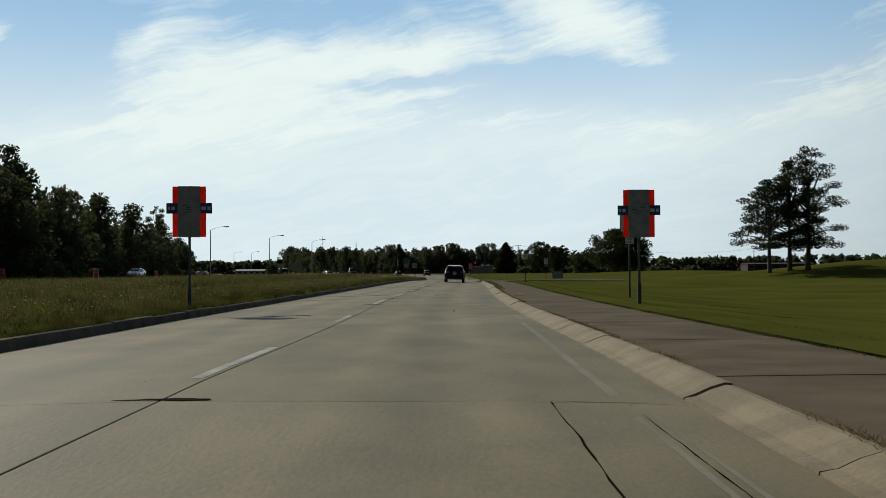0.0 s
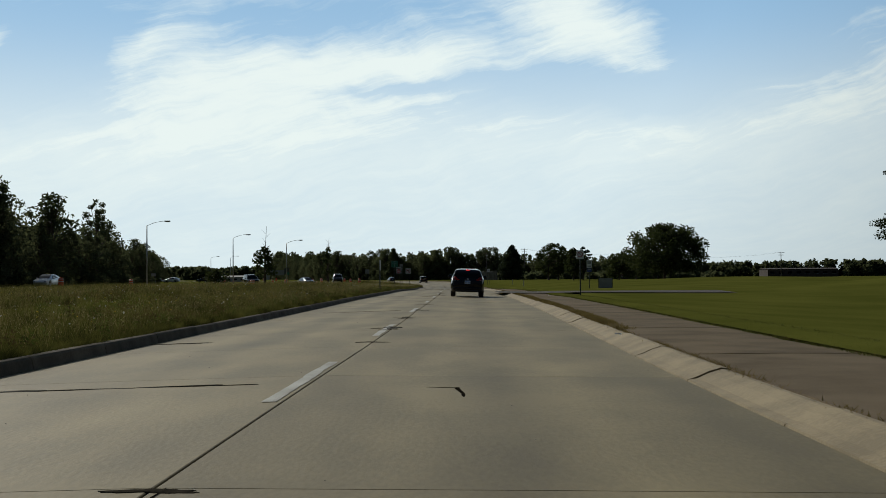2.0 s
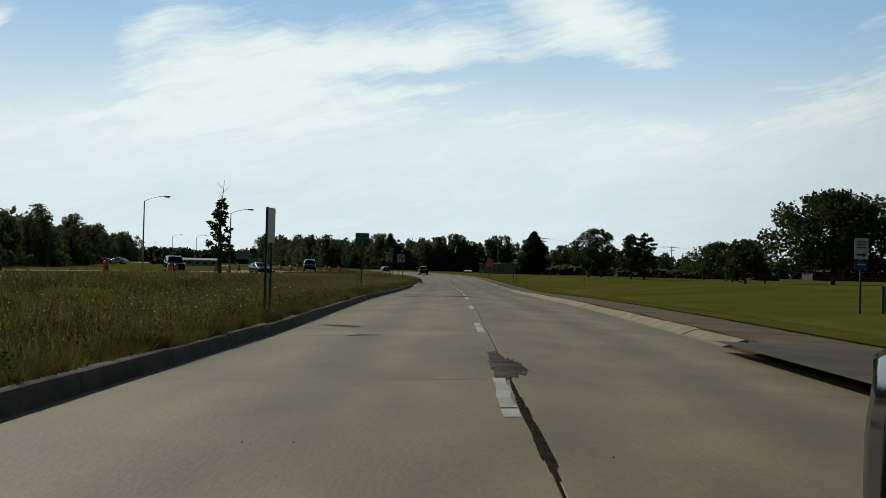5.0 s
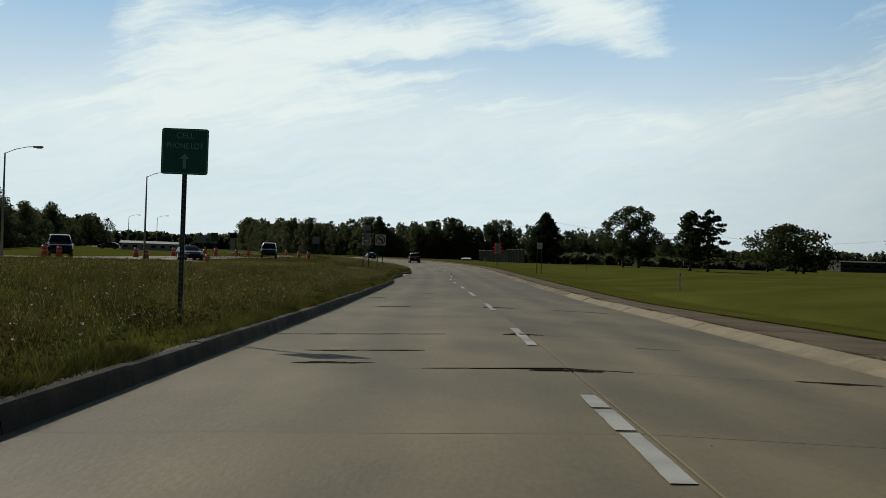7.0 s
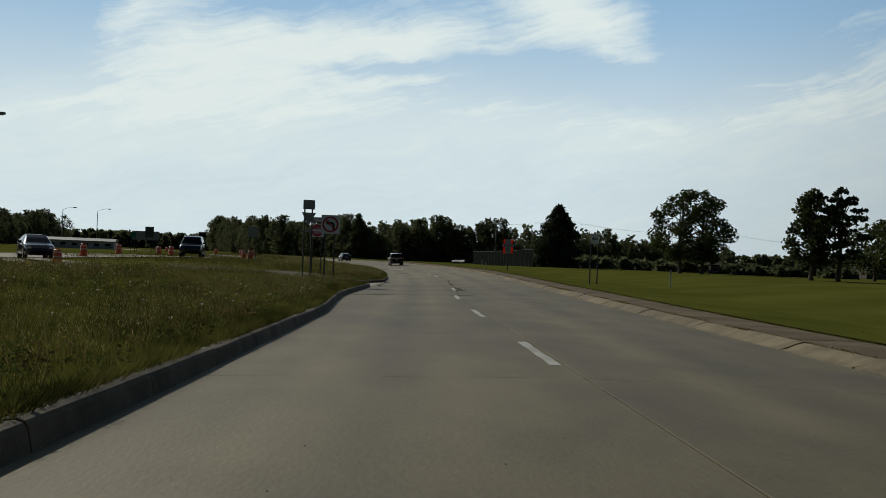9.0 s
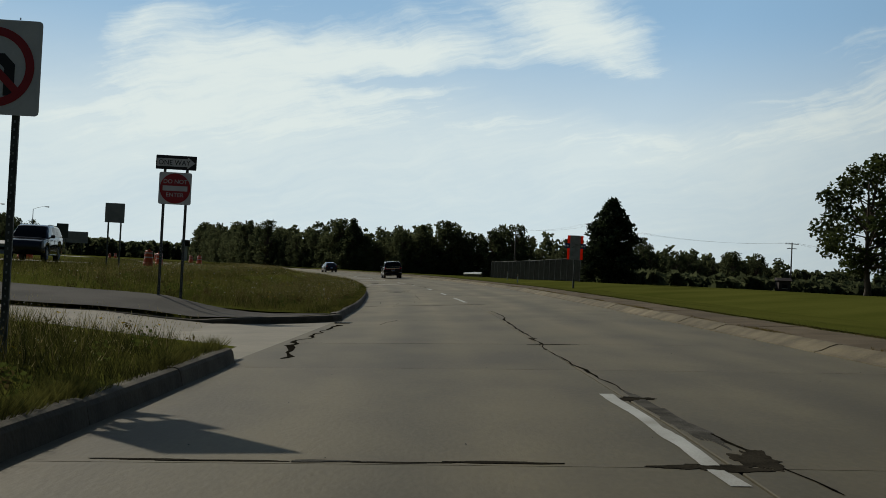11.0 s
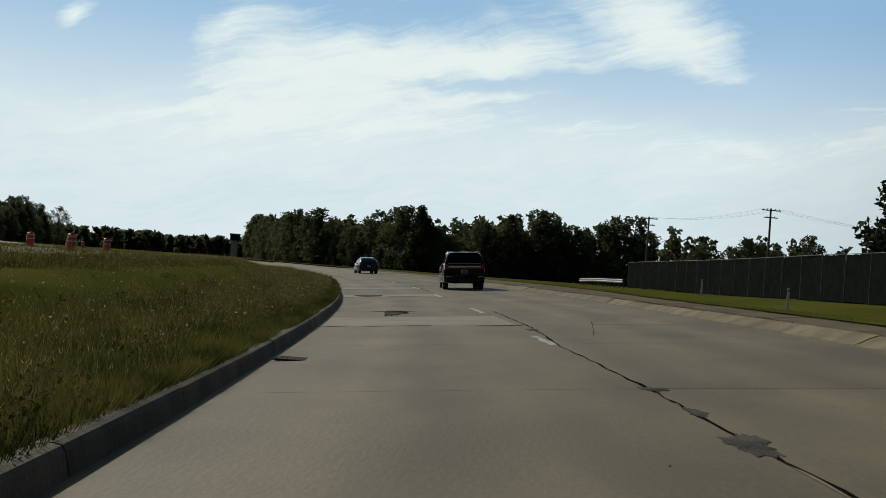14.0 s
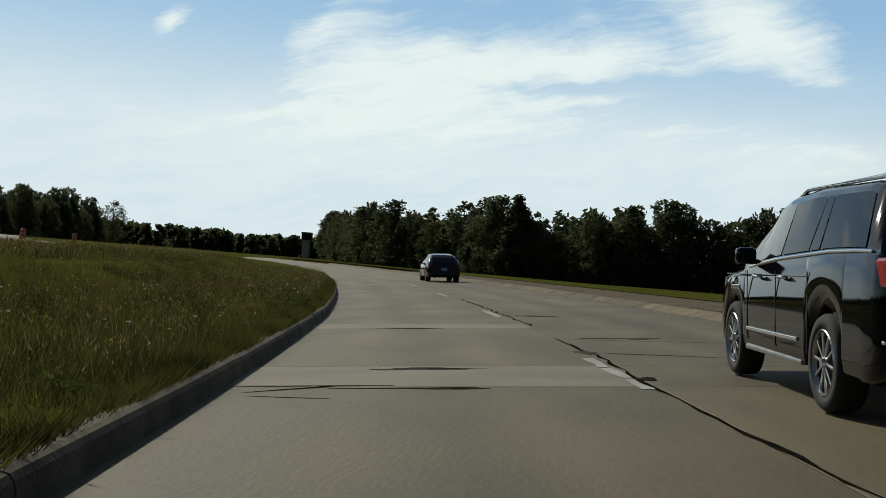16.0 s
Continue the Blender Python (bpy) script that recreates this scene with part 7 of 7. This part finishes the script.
rail = thing("guardrail", "grey steel guardrail on short posts beside the road", "guardrail")
bm = bmesh.new()
rows = []
for k in range(13):
    g = Vector((6.5, 378, 0)).lerp(Vector((5.2, 408, 0)), k / 12)
    g.z = site(g.x, g.y).translation.z
    rows.append([bm.verts.new(g + Vector((o, 0, u))) for o, u in ((0, 0.38), (-0.07, 0.44), (-0.07, 0.50), (0, 0.55), (-0.07, 0.60), (-0.07, 0.66), (0, 0.70))])
for a, b in zip(rows, rows[1:]):
    for j in range(6):
        bm.faces.new((a[j], a[j + 1], b[j + 1], b[j]))
part("beam", bm, STEEL, rail)
for k in range(13):
    g = Vector((6.6, 378.2, 0)).lerp(Vector((5.32, 407.8, 0)), k / 12)
    part("rail_post", box((g.x, g.y, site(g.x, g.y).translation.z + 0.2), (0.12, 0.14, 1.1), 0.01), WOOD_POST, rail)


def long_building(name, label, x, y, w, d, h, mat, turn, bays, roof=0.5):
    m = pose(x, y, land_z(x, y), 0, 0, turn)
    b = thing(name, label, "building", "", m)
    part("wall", box((0, d / 2, h / 2), (w, d, h)), mat, b)
    bm = bmesh.new()
    for z, o in ((h, 0.3), (h + roof, -d * 0.3)):
        bm.verts.new((-w / 2 - 0.3, -0.3 if o > 0 else d * 0.4, z)), bm.verts.new((w / 2 + 0.3, -0.3 if o > 0 else d * 0.4, z)), bm.verts.new((w / 2 + 0.3, d + 0.3 if o > 0 else d * 0.6, z)), bm.verts.new((-w / 2 - 0.3, d + 0.3 if o > 0 else d * 0.6, z))
    bmesh.ops.convex_hull(bm, input=bm.verts)
    part("roof", bm, mat, b)
    for k in range(bays):
        cx = -w / 2 + w * (k + 0.5) / bays
        win = part("window", box((cx, -0.02, h * 0.55), (w / bays * 0.45, 0.08, h * 0.3)), GLASS, b)
        part("sill", box((cx, -0.08, h * 0.38), (w / bays * 0.5, 0.14, 0.1)), STEEL, win)


long_building("low_building", "long low dull brown building in the distance", 164, 560, 32, 14, 3.6, BRICK, 0, 8)
long_building("pale_building", "long low pale building far across the grass", -64, 392, 12, 5, 1.5, LIGHT_WALL, 8, 6)
long_building("site_hut", "small pale hut on the far grass", 61, 420, 2.0, 2.0, 2.2, BRICK, 0, 1)


def control_tower(x, y, top):
    z = land_z(x, y)
    tw = thing("control_tower", "distant pale square tower with a dark glazed cab", "tower", "", pose(x, y, z))
    h = top - z
    part("shaft", box((0, 0, (h - 2.4) / 2), (2.2, 2.2, h - 2.4)), LIGHT_WALL, tw)
    part("cab", box((0, 0, h - 1.5), (2.9, 2.9, 1.8), 0.1), GLASS, tw, "dark glazed cab")
    part("roof", box((0, 0, h - 0.3), (3.1, 3.1, 0.6), 0.08), BRICK, tw)
    part("gallery", box((0, 0, h - 2.6), (2.9, 2.9, 0.3), 0.05), STEEL, tw)


control_tower(-97.4, 690, 7.6)

# marker posts, litter
for x, y in ((11, 195), (12.4, 241), (7.4, 330), (8.1, 352)):
    m = site(x, y)
    mk = thing("marker_post", "thin white marker post in the mown grass", "marker post", "marker posts", m)
    part("post", box((0, 0, 0.42), (0.09, 0.012, 1.0), 0.003), SIGN_WHITE, mk)
    part("reflector", box((0, -0.009, 0.82), (0.07, 0.006, 0.08), 0.002), SIGN_RED, mk)
for k, (s, d, w) in enumerate([(44, 4.9, 0.16), (56.5, 4.05, 0.10), (92, 5.4, 0.12), (262, -5.0, 0.10), (271, -5.6, 0.08), (150, -5.8, 0.09)]):
    p = on_road(s, d)
    p.z = float(side_z(np.array([float(s)]), np.array([float(d)]))[2][0]) + (0.05 if d > 0 else 0.18)
    r = random.Random(k)
    bm = bmesh.new()
    rows = [[bm.verts.new((p.x + w * (i / 3 - 0.5), p.y + w * 0.7 * (j / 3 - 0.5), p.z + r.uniform(0, 0.035))) for j in range(4)] for i in range(4)]
    for a, b in zip(rows, rows[1:]):
        for j in range(3):
            bm.faces.new((a[j], b[j], b[j + 1], a[j + 1]))
    bmesh.ops.solidify(bm, geom=bm.faces, thickness=0.003)
    tagged(part("litter", bm, SIGN_WHITE), "crumpled pale scrap of paper litter", "litter", "litter")

for s, d in ((248.6, -3.55), (302.6, -3.65)):
    dr = thing("gutter_grate", "dark iron drain grate in the gutter by the kerb", "drain", "drain grates")
    part("grate_frame", box(on_road(s, d, 0.006), (0.40, 0.55, 0.010), 0.002), CRACK_DIRT, dr)
    for k in range(5):
        part("grate_bar", box(on_road(s - 0.2 + 0.10 * k, d, 0.014), (0.34, 0.03, 0.010)), POST_M, dr)

# ---- slabs of the carriageway ----
for a, b in zip(JOINTS, JOINTS[1:]):
    for lane, (da, db) in enumerate(((lambda s: left_kerb(s) + 0.015, lambda s: mid(s) - 0.009), (lambda s: mid(s) + 0.009, lambda s: right_kerb(s) - 0.012))):
        slab(a + 0.007, b - 0.007, da, db, PALE if lane == 0 and (a, b) in ((310.4, 314.4), (330.4, 333.3), (342.3, 344.3), (351.2, 352.6)) else CONCRETE)
